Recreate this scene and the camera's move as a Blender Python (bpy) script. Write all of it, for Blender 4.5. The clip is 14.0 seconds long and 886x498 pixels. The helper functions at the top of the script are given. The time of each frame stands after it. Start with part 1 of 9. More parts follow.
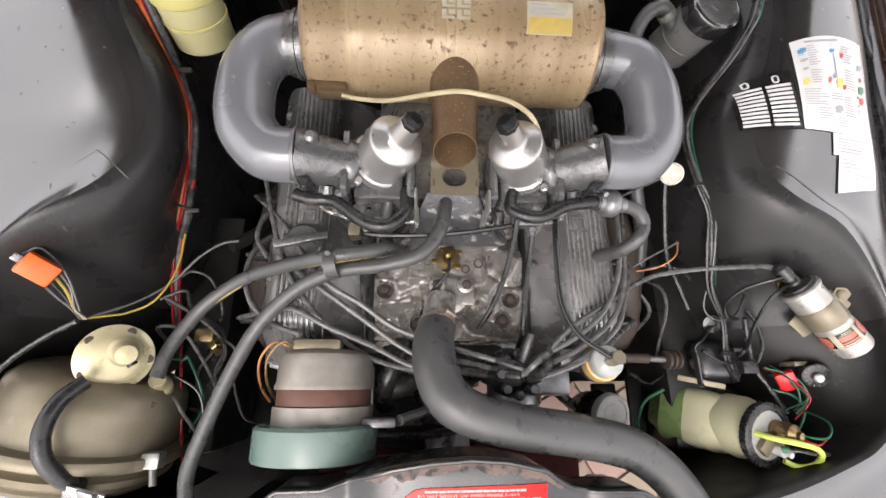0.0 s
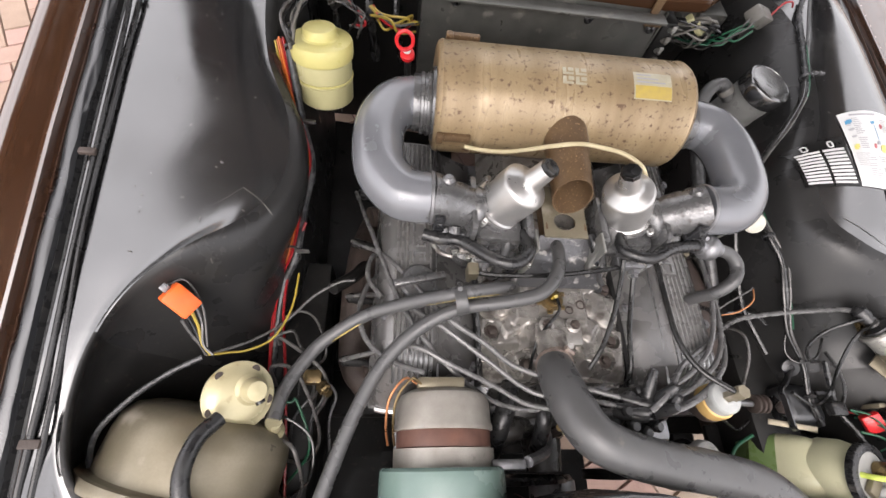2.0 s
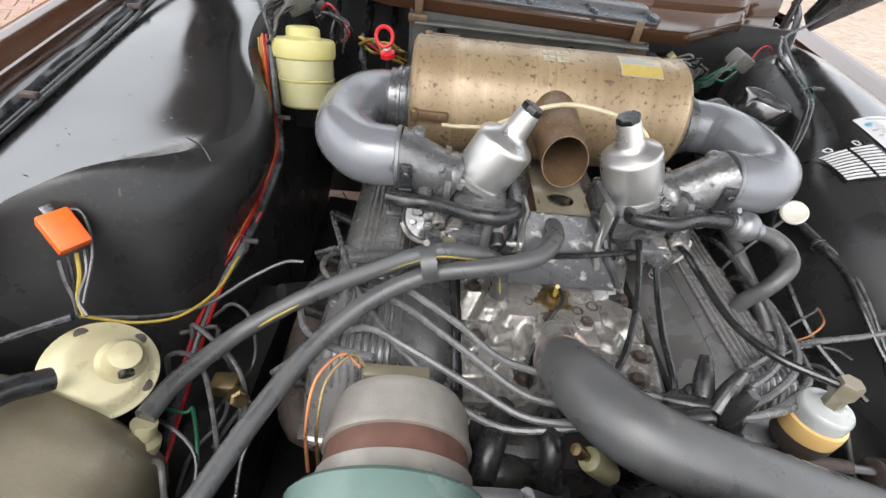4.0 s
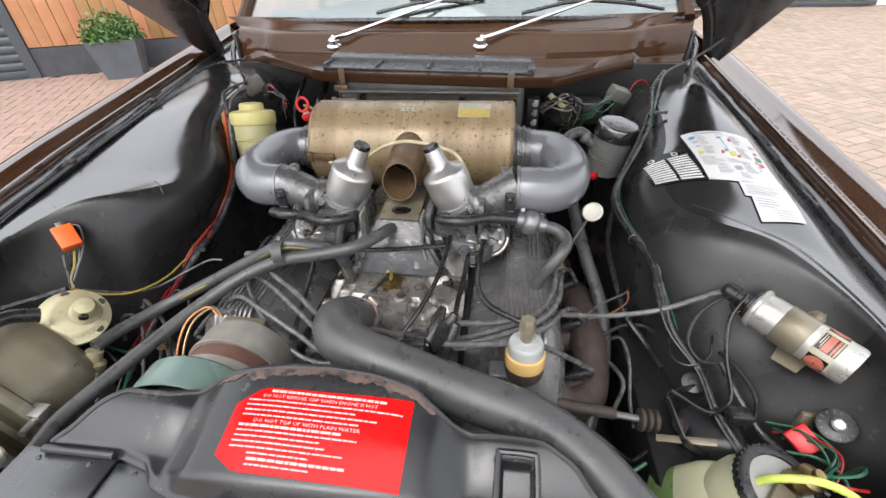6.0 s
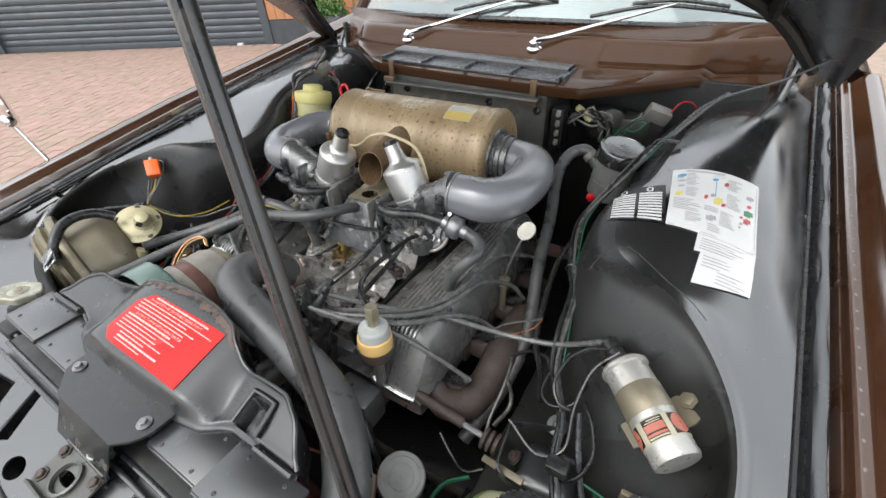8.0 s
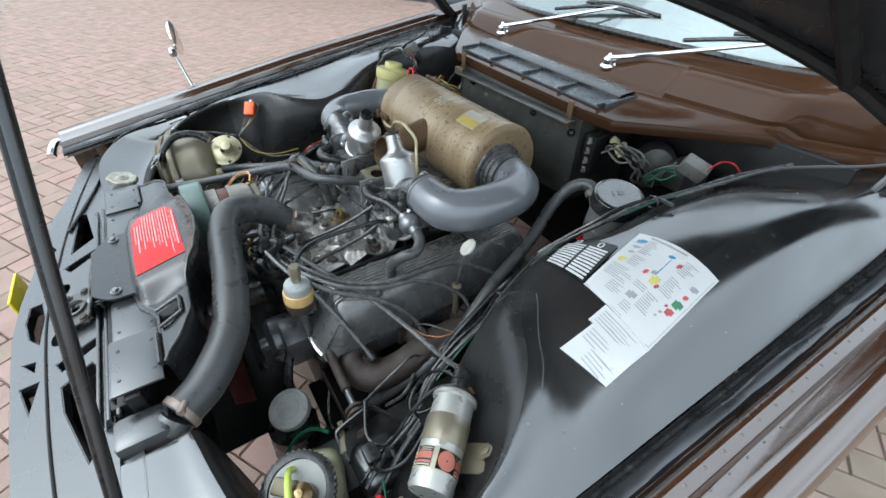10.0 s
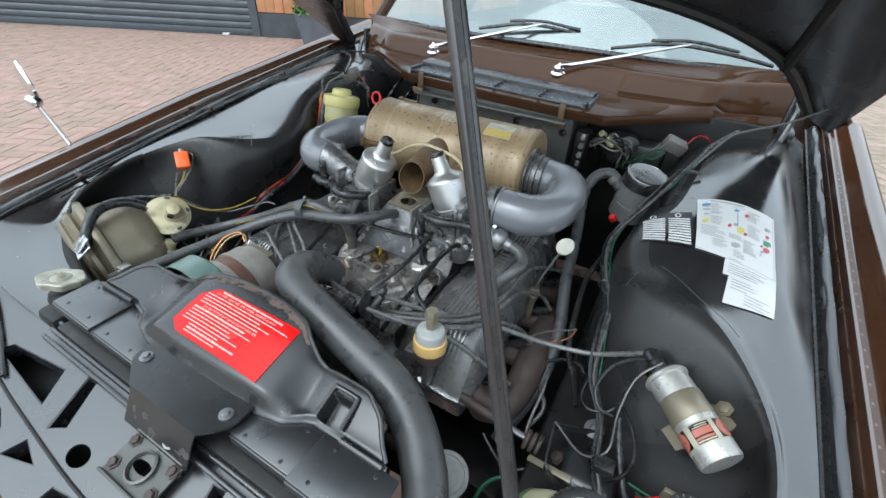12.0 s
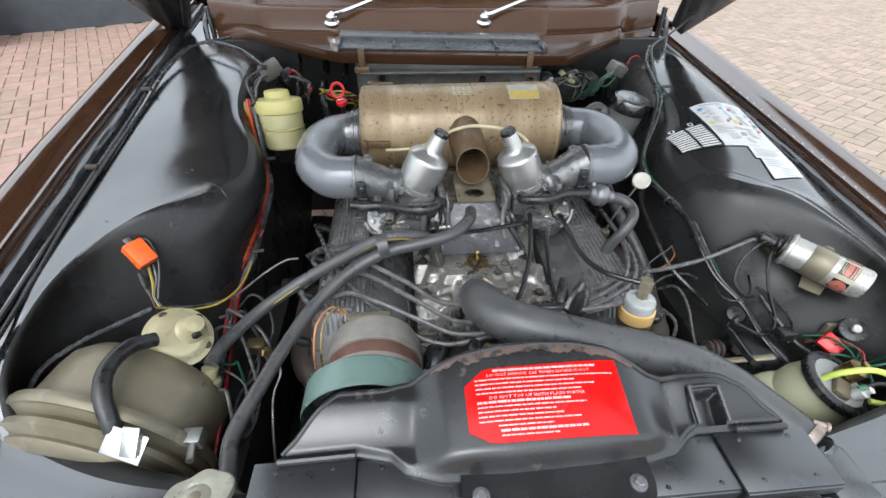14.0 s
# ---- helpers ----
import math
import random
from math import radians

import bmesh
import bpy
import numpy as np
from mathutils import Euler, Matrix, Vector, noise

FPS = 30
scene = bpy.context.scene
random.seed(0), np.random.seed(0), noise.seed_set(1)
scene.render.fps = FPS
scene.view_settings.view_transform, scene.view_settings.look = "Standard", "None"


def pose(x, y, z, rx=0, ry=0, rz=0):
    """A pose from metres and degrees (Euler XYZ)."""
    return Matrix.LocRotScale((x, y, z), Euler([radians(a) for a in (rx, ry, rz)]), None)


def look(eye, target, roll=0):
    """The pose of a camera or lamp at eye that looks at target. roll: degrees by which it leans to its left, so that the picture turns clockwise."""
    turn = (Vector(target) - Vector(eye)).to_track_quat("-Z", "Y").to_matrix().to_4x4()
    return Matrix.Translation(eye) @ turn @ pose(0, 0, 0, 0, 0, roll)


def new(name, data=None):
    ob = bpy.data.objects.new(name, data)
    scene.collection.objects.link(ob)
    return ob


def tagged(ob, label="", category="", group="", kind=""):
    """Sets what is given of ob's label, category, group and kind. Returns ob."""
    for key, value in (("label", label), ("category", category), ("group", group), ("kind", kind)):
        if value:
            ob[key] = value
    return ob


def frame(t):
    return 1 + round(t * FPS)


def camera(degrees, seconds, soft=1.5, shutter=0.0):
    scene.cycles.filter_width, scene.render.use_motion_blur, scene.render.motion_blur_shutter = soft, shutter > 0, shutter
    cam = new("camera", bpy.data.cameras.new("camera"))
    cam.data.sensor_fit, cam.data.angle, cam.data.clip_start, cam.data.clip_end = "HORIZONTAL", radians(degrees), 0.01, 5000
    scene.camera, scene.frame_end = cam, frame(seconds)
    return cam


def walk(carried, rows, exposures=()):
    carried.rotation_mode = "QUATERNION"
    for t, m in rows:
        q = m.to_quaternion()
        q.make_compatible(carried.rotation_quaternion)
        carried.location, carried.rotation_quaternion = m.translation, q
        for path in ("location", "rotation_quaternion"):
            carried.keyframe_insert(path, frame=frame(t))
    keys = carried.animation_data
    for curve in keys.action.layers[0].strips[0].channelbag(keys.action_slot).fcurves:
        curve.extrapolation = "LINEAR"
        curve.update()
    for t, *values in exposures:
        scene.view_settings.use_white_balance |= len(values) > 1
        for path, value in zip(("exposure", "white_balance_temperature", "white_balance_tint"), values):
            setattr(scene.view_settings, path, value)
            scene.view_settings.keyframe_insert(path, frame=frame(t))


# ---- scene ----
from mathutils.bvhtree import BVHTree
cam = camera(92.8, 14.0, shutter=0.0)
# seconds, place in metres, turn in degrees
PATH = [
    (0, -0.0752, 0.2378, 1.3646, 17.55, -4.18, -0.08),
    (0.5, -0.1023, 0.2053, 1.3918, 17.35, -4.07, 1.29),
    (1, -0.1632, 0.2063, 1.4085, 18.83, -4.89, 1.68),
    (1.5, -0.2350, 0.2006, 1.3925, 22.47, -6.61, 0.31),
    (2, -0.2956, 0.1859, 1.3539, 26.94, -7.24, -0.77),
    (2.2, -0.2995, 0.1885, 1.3440, 28.95, -7.65, -1.15),
    (4.3, -0.1575, 0.0155, 1.0785, 51.35, -4.80, 1.60),
    (4.5, -0.1247, -0.0024, 1.0767, 52.67, -3.99, 1.49),
    (5, -0.0453, -0.0176, 1.0973, 54.36, -2.59, 0.53),
    (5.5, 0.0516, -0.0540, 1.1268, 54.33, -0.20, 2.88),
    (6, 0.1658, -0.1326, 1.1736, 54.89, 1.39, 7.76),
    (6.5, 0.2890, -0.1204, 1.1838, 54.47, 1.22, 12.07),
    (7, 0.3985, -0.0931, 1.2030, 54.48, 1.67, 18.70),
    (7.5, 0.4784, -0.0711, 1.2139, 54.30, 2.33, 24.90),
    (8, 0.5518, -0.0435, 1.2072, 53.87, 2.38, 31.82),
    (8.5, 0.6830, -0.0225, 1.2385, 53.51, 2.48, 40.70),
    (9, 0.7660, 0.0919, 1.2601, 51.11, 0.96, 48.78),
    (9.2, 0.7880, 0.1600, 1.2673, 50.80, 1.75, 52.70),
    (10.25, 0.8150, 0.1900, 1.2700, 51.00, -0.40, 57.40),
    (11.3, 0.6680, -0.0290, 1.2470, 52.75, -2.60, 42.35),
    (11.5, 0.6238, -0.0734, 1.2406, 53.40, -2.95, 38.67),
    (12, 0.4476, -0.1401, 1.2341, 54.70, -2.71, 30.38),
    (12.5, 0.3130, -0.1705, 1.2429, 54.82, -2.58, 21.96),
    (13, 0.1503, -0.2166, 1.2506, 53.88, -1.89, 12.94),
    (13.5, 0.0093, -0.2425, 1.2347, 52.18, -0.84, 4.19),
    (14, -0.1434, -0.1662, 1.2226, 50.52, -0.88, -4.86),
]
def turn_pose(r):
    return pose(*r[1:])


# seconds, stops, kelvin, tint: the clip's picture turns cooler on the far side of the bay
GRADES = [(0, 1.12, 6750, 15), (1, 1.13, 6750, 15), (2, 1.18, 6700, 15), (4.5, 1.13, 6350, 9), (5.5, 1.04, 6350, 10), (7, 0.77, 6600, 12), (8.2, 0.80, 6250, 6), (9, 0.71, 5800, 2), (11.5, 0.66, 5650, 1), (12.5, 0.7, 5850, 2), (13.3, 0.77, 5900, 4), (14, 0.82, 6000, 6)]
walk(cam, [(r[0], turn_pose(r)) for r in PATH], GRADES)

# ---- world and light: a bright overcast day ----
world = bpy.data.worlds.new("sky")
scene.world = world
world.use_nodes = True
wn = world.node_tree
for n in list(wn.nodes):
    wn.nodes.remove(n)
sky = wn.nodes.new("ShaderNodeTexSky")
sky.sky_type, sky.sun_disc = "NISHITA", False
sky.sun_elevation, sky.sun_rotation = radians(52), radians(200)
sky.dust_density, sky.air_density = 4.0, 1.0
grey = wn.nodes.new("ShaderNodeHueSaturation")
grey.inputs["Saturation"].default_value = 0.30
cloud = wn.nodes.new("ShaderNodeTexNoise")
cloud.inputs["Scale"].default_value = 2.2
cloud.inputs["Detail"].default_value = 4
cloud_mix = wn.nodes.new("ShaderNodeMapRange")
cloud_mix.inputs["From Min"].default_value, cloud_mix.inputs["From Max"].default_value = 0.35, 0.65
cloud_mix.inputs["To Min"].default_value, cloud_mix.inputs["To Max"].default_value = 0.85, 1.15
mul = wn.nodes.new("ShaderNodeVectorMath")
mul.operation = "SCALE"
bg = wn.nodes.new("ShaderNodeBackground")
bg.inputs["Strength"].default_value = 0.235
out = wn.nodes.new("ShaderNodeOutputWorld")
veil = wn.nodes.new("ShaderNodeMix")  # the cloud layer spreads the light evenly
veil.data_type = "RGBA"
veil.inputs["Factor"].default_value = 0.55
veil.inputs[7].default_value = (4.85, 4.9, 5.0, 1)
wn.links.new(sky.outputs[0], veil.inputs[6])
wn.links.new(veil.outputs[2], grey.inputs["Color"])
wn.links.new(cloud.outputs["Fac"], cloud_mix.inputs["Value"])
wn.links.new(grey.outputs[0], mul.inputs[0])
wn.links.new(cloud_mix.outputs[0], mul.inputs["Scale"])
sky_co = wn.nodes.new("ShaderNodeTexCoord")
sky_xyz = wn.nodes.new("ShaderNodeSeparateXYZ")
zenith = wn.nodes.new("ShaderNodeMapRange")  # an overcast sky is brightest overhead
zenith.inputs["To Min"].default_value, zenith.inputs["To Max"].default_value = 0.95, 1.15
mul2 = wn.nodes.new("ShaderNodeVectorMath")
mul2.operation = "SCALE"
wn.links.new(sky_co.outputs["Generated"], sky_xyz.inputs[0])
wn.links.new(sky_xyz.outputs["Z"], zenith.inputs["Value"])
wn.links.new(mul.outputs[0], mul2.inputs[0])
wn.links.new(zenith.outputs[0], mul2.inputs["Scale"])
wn.links.new(mul2.outputs[0], bg.inputs["Color"])
wn.links.new(bg.outputs[0], out.inputs["Surface"])

sun = new("sun", bpy.data.lights.new("sun", "SUN"))
sun.data.energy, sun.data.angle, sun.data.color = 0.5, radians(70), (1.0, 0.98, 0.95)
sun.matrix_world = look((0, 0, 8), (1.6, 4.2, 0.0))

# ---- materials ----


def mat(name, a, b=None, rough=0.5, metal=0.0, scale=40.0, fine=400.0, amount=0.5, bump=0.15, rvar=0.15,
        dirt=None, dirt_scale=12.0, dirt_at=0.55, coat=0.0, trans=0.0, piece=0.0, dist=0.002, ior=1.5, stretch=None, lumps=0.0):
    """A surface of two colours a and b mixed by coarse and fine noise, with relief, and dirt patches of a third colour."""
    b = b or tuple(c * 0.75 for c in a)
    m = bpy.data.materials.new(name)
    m.use_nodes = True
    t = m.node_tree
    s = t.nodes["Principled BSDF"]
    co = t.nodes.new("ShaderNodeTexCoord")

    def noise_tex(sc, detail=5.0, squeeze=None):
        n = t.nodes.new("ShaderNodeTexNoise")
        n.inputs["Scale"].default_value, n.inputs["Detail"].default_value = sc, detail
        src = co.outputs["Object"]
        if squeeze:
            sq = t.nodes.new("ShaderNodeVectorMath")
            sq.operation = "MULTIPLY"
            sq.inputs[1].default_value = squeeze
            t.links.new(src, sq.inputs[0])
            src = sq.outputs[0]
        t.links.new(src, n.inputs["Vector"])
        return n.outputs["Fac"]

    def ramp(src, lo, hi, to0=0.0, to1=1.0):
        r = t.nodes.new("ShaderNodeMapRange")
        for k, v in (("From Min", lo), ("From Max", hi), ("To Min", to0), ("To Max", to1)):
            r.inputs[k].default_value = v
        t.links.new(src, r.inputs["Value"])
        return r.outputs[0]

    def mix(f, c0, c1):
        x = t.nodes.new("ShaderNodeMix")
        x.data_type = "RGBA"
        t.links.new(f, x.inputs["Factor"])
        for k, c in ((6, c0), (7, c1)):
            if isinstance(c, tuple):
                x.inputs[k].default_value = (*c, 1)
            else:
                t.links.new(c, x.inputs[k])
        return x.outputs[2]

    coarse, small = noise_tex(scale, 5.0, stretch), noise_tex(fine, 3.0)
    col = mix(ramp(coarse, 0.5 - 0.35 * amount - 0.02, 0.5 + 0.35 * amount + 0.02), a, b)
    col = mix(ramp(small, 0.35, 0.75, 0.0, 0.35 * amount), col, b)
    rgh = ramp(coarse, 0.3, 0.7, max(0.02, rough - rvar), min(1.0, rough + rvar))
    if piece:
        oi = t.nodes.new("ShaderNodeObjectInfo")
        gi = t.nodes.new("ShaderNodeNewGeometry")
        add = t.nodes.new("ShaderNodeMath")
        add.operation = "ADD"
        t.links.new(oi.outputs["Random"], add.inputs[0])
        t.links.new(gi.outputs["Random Per Island"], add.inputs[1])
        frac = t.nodes.new("ShaderNodeMath")
        frac.operation = "FRACT"
        t.links.new(add.outputs[0], frac.inputs[0])
        hsv = t.nodes.new("ShaderNodeHueSaturation")
        t.links.new(ramp(frac.outputs[0], 0, 1, 1 - piece, 1 + piece), hsv.inputs["Value"])
        t.links.new(ramp(frac.outputs[0], 0, 1, 0.515, 0.485), hsv.inputs["Hue"])
        t.links.new(col, hsv.inputs["Color"])
        col = hsv.outputs[0]
    if dirt:
        patch = noise_tex(dirt_scale, 8.0)
        f = ramp(patch, dirt_at, dirt_at + 0.12)
        col = mix(f, col, dirt)
        r2 = t.nodes.new("ShaderNodeMath")
        r2.operation = "MAXIMUM"
        t.links.new(rgh, r2.inputs[0])
        t.links.new(ramp(f, 0, 1, 0.0, 0.8), r2.inputs[1])
        rgh = r2.outputs[0]
        if metal:
            t.links.new(ramp(f, 0, 1, metal, 0.0), s.inputs["Metallic"])
    t.links.new(col, s.inputs["Base Color"])
    t.links.new(rgh, s.inputs["Roughness"])
    if not (dirt and metal):
        s.inputs["Metallic"].default_value = metal
    s.inputs["IOR"].default_value = ior
    s.inputs["Coat Weight"].default_value = coat
    s.inputs["Coat Roughness"].default_value = 0.06
    s.inputs["Transmission Weight"].default_value = trans
    if bump:
        bn = t.nodes.new("ShaderNodeBump")
        bn.inputs["Strength"].default_value, bn.inputs["Distance"].default_value = bump, dist
        t.links.new(small, bn.inputs["Height"])
        if lumps:  # slow unevenness under the fine grain
            bl = t.nodes.new("ShaderNodeBump")
            bl.inputs["Strength"].default_value, bl.inputs["Distance"].default_value = lumps, 0.006
            t.links.new(noise_tex(scale * 1.6, 2.0), bl.inputs["Height"])
            t.links.new(bl.outputs[0], bn.inputs["Normal"])
        t.links.new(bn.outputs[0], s.inputs["Normal"])
    return m


BLACK_PAINT = mat("black_gloss_paint", (0.010, 0.010, 0.011), (0.016, 0.016, 0.016), rough=0.16, rvar=0.08, scale=7, fine=900, bump=0.02,
                  dirt=(0.035, 0.032, 0.028), dirt_scale=110, dirt_at=0.69, ior=2.45)
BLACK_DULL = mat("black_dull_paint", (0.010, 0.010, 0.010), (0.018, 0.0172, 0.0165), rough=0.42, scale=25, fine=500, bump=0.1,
                 dirt=(0.040, 0.036, 0.031), dirt_scale=95, dirt_at=0.62, ior=1.33)
BLACK_SATIN = mat("black_satin_paint", (0.014, 0.015, 0.017), (0.022, 0.022, 0.024), rough=0.27, rvar=0.12, scale=16, fine=600, bump=0.05,
                  dirt=(0.05, 0.047, 0.043), dirt_scale=45, dirt_at=0.66, ior=1.78)
COWL_BLACK = mat("dusty_black_moulding", (0.012, 0.0125, 0.0135), (0.020, 0.020, 0.021), rough=0.24, rvar=0.09, scale=14, fine=600, bump=0.05, lumps=0.05,
                 dirt=(0.055, 0.051, 0.046), dirt_scale=30, dirt_at=0.63, ior=1.60)
LINING = mat("satin_black_lining_paint", (0.020, 0.020, 0.022), (0.032, 0.032, 0.034), rough=0.24, rvar=0.08, scale=9, fine=600, bump=0.03, ior=1.9)
PANEL_PAINT = mat("black_panel_paint", (0.013, 0.014, 0.016), (0.02, 0.021, 0.023), rough=0.30, rvar=0.08, scale=14, fine=600, bump=0.05,
                  dirt=(0.06, 0.056, 0.05), dirt_scale=80, dirt_at=0.68, ior=2.0)
VALANCE = mat("dusty_gloss_black_paint", (0.016, 0.016, 0.0165), (0.026, 0.0255, 0.025), rough=0.30, rvar=0.08, scale=14, fine=700, bump=0.05,
              dirt=(0.040, 0.037, 0.033), dirt_scale=120, dirt_at=0.62, ior=1.38)
BROWN = mat("brown_body_paint", (0.040, 0.019, 0.010), (0.050, 0.024, 0.012), rough=0.10, rvar=0.04, scale=6, fine=1200, bump=0.01, ior=1.27)
BROWN_WING = mat("brown_wing_paint", (0.052, 0.021, 0.009), (0.060, 0.025, 0.011), rough=0.12, rvar=0.04, scale=6, fine=1200, bump=0.01, ior=2.7)
BROWN_DULL = mat("brown_faded_paint", (0.06, 0.028, 0.016), (0.09, 0.05, 0.035), rough=0.3, scale=14, fine=300, bump=0.1,
                 dirt=(0.15, 0.11, 0.09), dirt_scale=40, dirt_at=0.62, ior=2.3)
TAN = mat("tan_rusty_paint", (0.365, 0.277, 0.168), (0.195, 0.135, 0.070), rough=0.36, scale=26, fine=330, amount=0.75, bump=0.15, stretch=(1.0, 0.14, 0.14),
          dirt=(0.112, 0.066, 0.037), dirt_scale=130, dirt_at=0.565, metal=0.15)
TAN_RUST = mat("brown_rusty_steel", (0.15, 0.095, 0.05), (0.085, 0.05, 0.026), rough=0.45, scale=30, fine=220, amount=0.9, bump=0.25,
               dirt=(0.30, 0.19, 0.10), dirt_scale=300, dirt_at=0.60, metal=0.25)
SILVER_PAINT = mat("grey_silver_paint", (0.185, 0.19, 0.205), (0.150, 0.155, 0.168), rough=0.24, rvar=0.06, metal=0.2, scale=14, fine=900, bump=0.05, lumps=0.05,
                   dirt=(0.42, 0.42, 0.42), dirt_scale=75, dirt_at=0.735, coat=0.25)
ALLOY = mat("bright_alloy", (0.62, 0.62, 0.62), (0.48, 0.48, 0.47), rough=0.3, rvar=0.08, metal=0.95, scale=25, fine=900, bump=0.05)
CAST = mat("dirty_cast_alloy", (0.46, 0.44, 0.41), (0.215, 0.20, 0.185), rough=0.30, metal=0.65, scale=34, fine=330, amount=0.7, bump=0.28, lumps=0.10,
           dirt=(0.080, 0.069, 0.060), dirt_scale=30, dirt_at=0.55, dist=0.002)
FLAKED = mat("flaking_grey_paint", (0.075, 0.075, 0.079), (0.055, 0.055, 0.058), rough=0.30, metal=0.25, scale=30, fine=300, amount=0.6, bump=0.25, lumps=0.25,
             dirt=(0.34, 0.325, 0.31), dirt_scale=62, dirt_at=0.575)
DASH = mat("satin_dashpot_alloy", (0.52, 0.515, 0.505), (0.42, 0.415, 0.405), rough=0.31, rvar=0.07, metal=0.80, scale=22, fine=700, bump=0.06,
           dirt=(0.30, 0.29, 0.27), dirt_scale=90, dirt_at=0.70)
ADAPT = mat("dull_cast_adaptor", (0.20, 0.20, 0.202), (0.10, 0.10, 0.101), rough=0.30, metal=0.6, scale=45, fine=300, amount=0.7, bump=0.3, lumps=0.20,
            dirt=(0.055, 0.05, 0.046), dirt_scale=70, dirt_at=0.575)
PALE_GREY = mat("pale_grey_plastic", (0.37, 0.365, 0.345), (0.28, 0.28, 0.265), rough=0.4, scale=25, fine=300, bump=0.08,
                dirt=(0.09, 0.085, 0.08), dirt_scale=40, dirt_at=0.62)
CAP_GREY = mat("dusty_grey_cap_plastic", (0.44, 0.435, 0.42), (0.33, 0.327, 0.315), rough=0.45, scale=40, fine=300, bump=0.08,
               dirt=(0.25, 0.245, 0.23), dirt_scale=70, dirt_at=0.64)
FLUID_GREY = mat("grey_reservoir_plastic", (0.17, 0.17, 0.163), (0.125, 0.125, 0.12), rough=0.4, scale=25, fine=300, bump=0.08,
                 dirt=(0.08, 0.076, 0.07), dirt_scale=45, dirt_at=0.60)
CAN = mat("aged_alloy_can", (0.47, 0.46, 0.43), (0.34, 0.33, 0.305), rough=0.36, metal=0.55, scale=40, fine=500, amount=0.8, bump=0.06,
          dirt=(0.22, 0.20, 0.16), dirt_scale=70, dirt_at=0.63)
CAST_GREY = mat("grey_cast_alloy", (0.30, 0.30, 0.31), (0.17, 0.17, 0.175), rough=0.38, metal=0.75, scale=40, fine=350, amount=0.8, bump=0.3,
                dirt=(0.06, 0.055, 0.05), dirt_scale=50, dirt_at=0.62)
COVER = mat("dark_grey_rocker_paint", (0.135, 0.132, 0.129), (0.172, 0.167, 0.164), rough=0.26, metal=0.4, scale=30, fine=400, bump=0.15,
            dirt=(0.22, 0.21, 0.20), dirt_scale=60, dirt_at=0.69)
RIB_GREY = mat("worn_rib_paint", (0.27, 0.263, 0.257), (0.16, 0.155, 0.15), rough=0.33, metal=0.45, scale=70, fine=400, amount=0.8, bump=0.15)
RIB = mat("rubbed_rib_alloy", (0.42, 0.42, 0.42), (0.20, 0.20, 0.20), rough=0.36, metal=0.8, scale=60, fine=400, bump=0.2)
RUBBER = mat("black_rubber", (0.013, 0.013, 0.014), (0.024, 0.024, 0.024), rough=0.30, scale=60, fine=500, bump=0.15,
             dirt=(0.07, 0.065, 0.058), dirt_scale=45, dirt_at=0.64)
HOSE = mat("grey_dusty_rubber", (0.052, 0.052, 0.053), (0.072, 0.072, 0.072), rough=0.35, scale=35, fine=700, bump=0.12,
           dirt=(0.12, 0.114, 0.102), dirt_scale=50, dirt_at=0.65)
LEAD = mat("grey_ignition_lead", (0.082, 0.081, 0.081), (0.12, 0.118, 0.117), rough=0.25, scale=60, fine=500, bump=0.05)
PVC_YELLOW = mat("yellowed_plastic", (0.54, 0.49, 0.19), (0.42, 0.38, 0.14), rough=0.42, scale=16, fine=300, bump=0.06,
                 dirt=(0.30, 0.24, 0.10), dirt_scale=26, dirt_at=0.66)
PVC_PALE = mat("pale_translucent_plastic", (0.46, 0.43, 0.235), (0.36, 0.335, 0.175), rough=0.36, scale=14, fine=300, bump=0.05)
CREAM = mat("cream_painted_metal", (0.52, 0.47, 0.30), (0.40, 0.355, 0.215), rough=0.3, scale=20, fine=400, bump=0.05,
            dirt=(0.20, 0.15, 0.06), dirt_scale=40, dirt_at=0.64, metal=0.3)
GOLD_STEEL = mat("passivated_steel", (0.270, 0.240, 0.180), (0.150, 0.127, 0.082), rough=0.40, metal=0.4, scale=13, fine=300, amount=0.7, bump=0.08,
                 dirt=(0.30, 0.27, 0.22), dirt_scale=20, dirt_at=0.62)
CAP_METAL = mat("tarnished_cap_metal", (0.36, 0.35, 0.285), (0.25, 0.24, 0.19), rough=0.38, metal=0.35, scale=40, fine=400, bump=0.08,
                dirt=(0.20, 0.18, 0.14), dirt_scale=60, dirt_at=0.64)
ZINC = mat("zinc_plate", (0.45, 0.45, 0.43), (0.32, 0.32, 0.30), rough=0.42, metal=0.85, scale=50, fine=500, bump=0.1)
CHROME = mat("chrome", (0.80, 0.80, 0.80), (0.74, 0.74, 0.74), rough=0.08, rvar=0.04, metal=1.0, scale=20, bump=0.0)
ALT_GREY = mat("grey_alternator_alloy", (0.40, 0.375, 0.335), (0.29, 0.27, 0.24), rough=0.48, metal=0.45, scale=28, fine=450, bump=0.18,
               dirt=(0.15, 0.14, 0.12), dirt_scale=50, dirt_at=0.66)
LAMINATE = mat("brown_laminated_steel", (0.15, 0.075, 0.055), (0.10, 0.05, 0.04), rough=0.5, scale=35, fine=350, bump=0.1)
TEAL = mat("teal_green_paint", (0.125, 0.180, 0.160), (0.095, 0.145, 0.128), rough=0.26, rvar=0.06, scale=14, fine=500, bump=0.05,
           dirt=(0.42, 0.45, 0.42), dirt_scale=40, dirt_at=0.74)
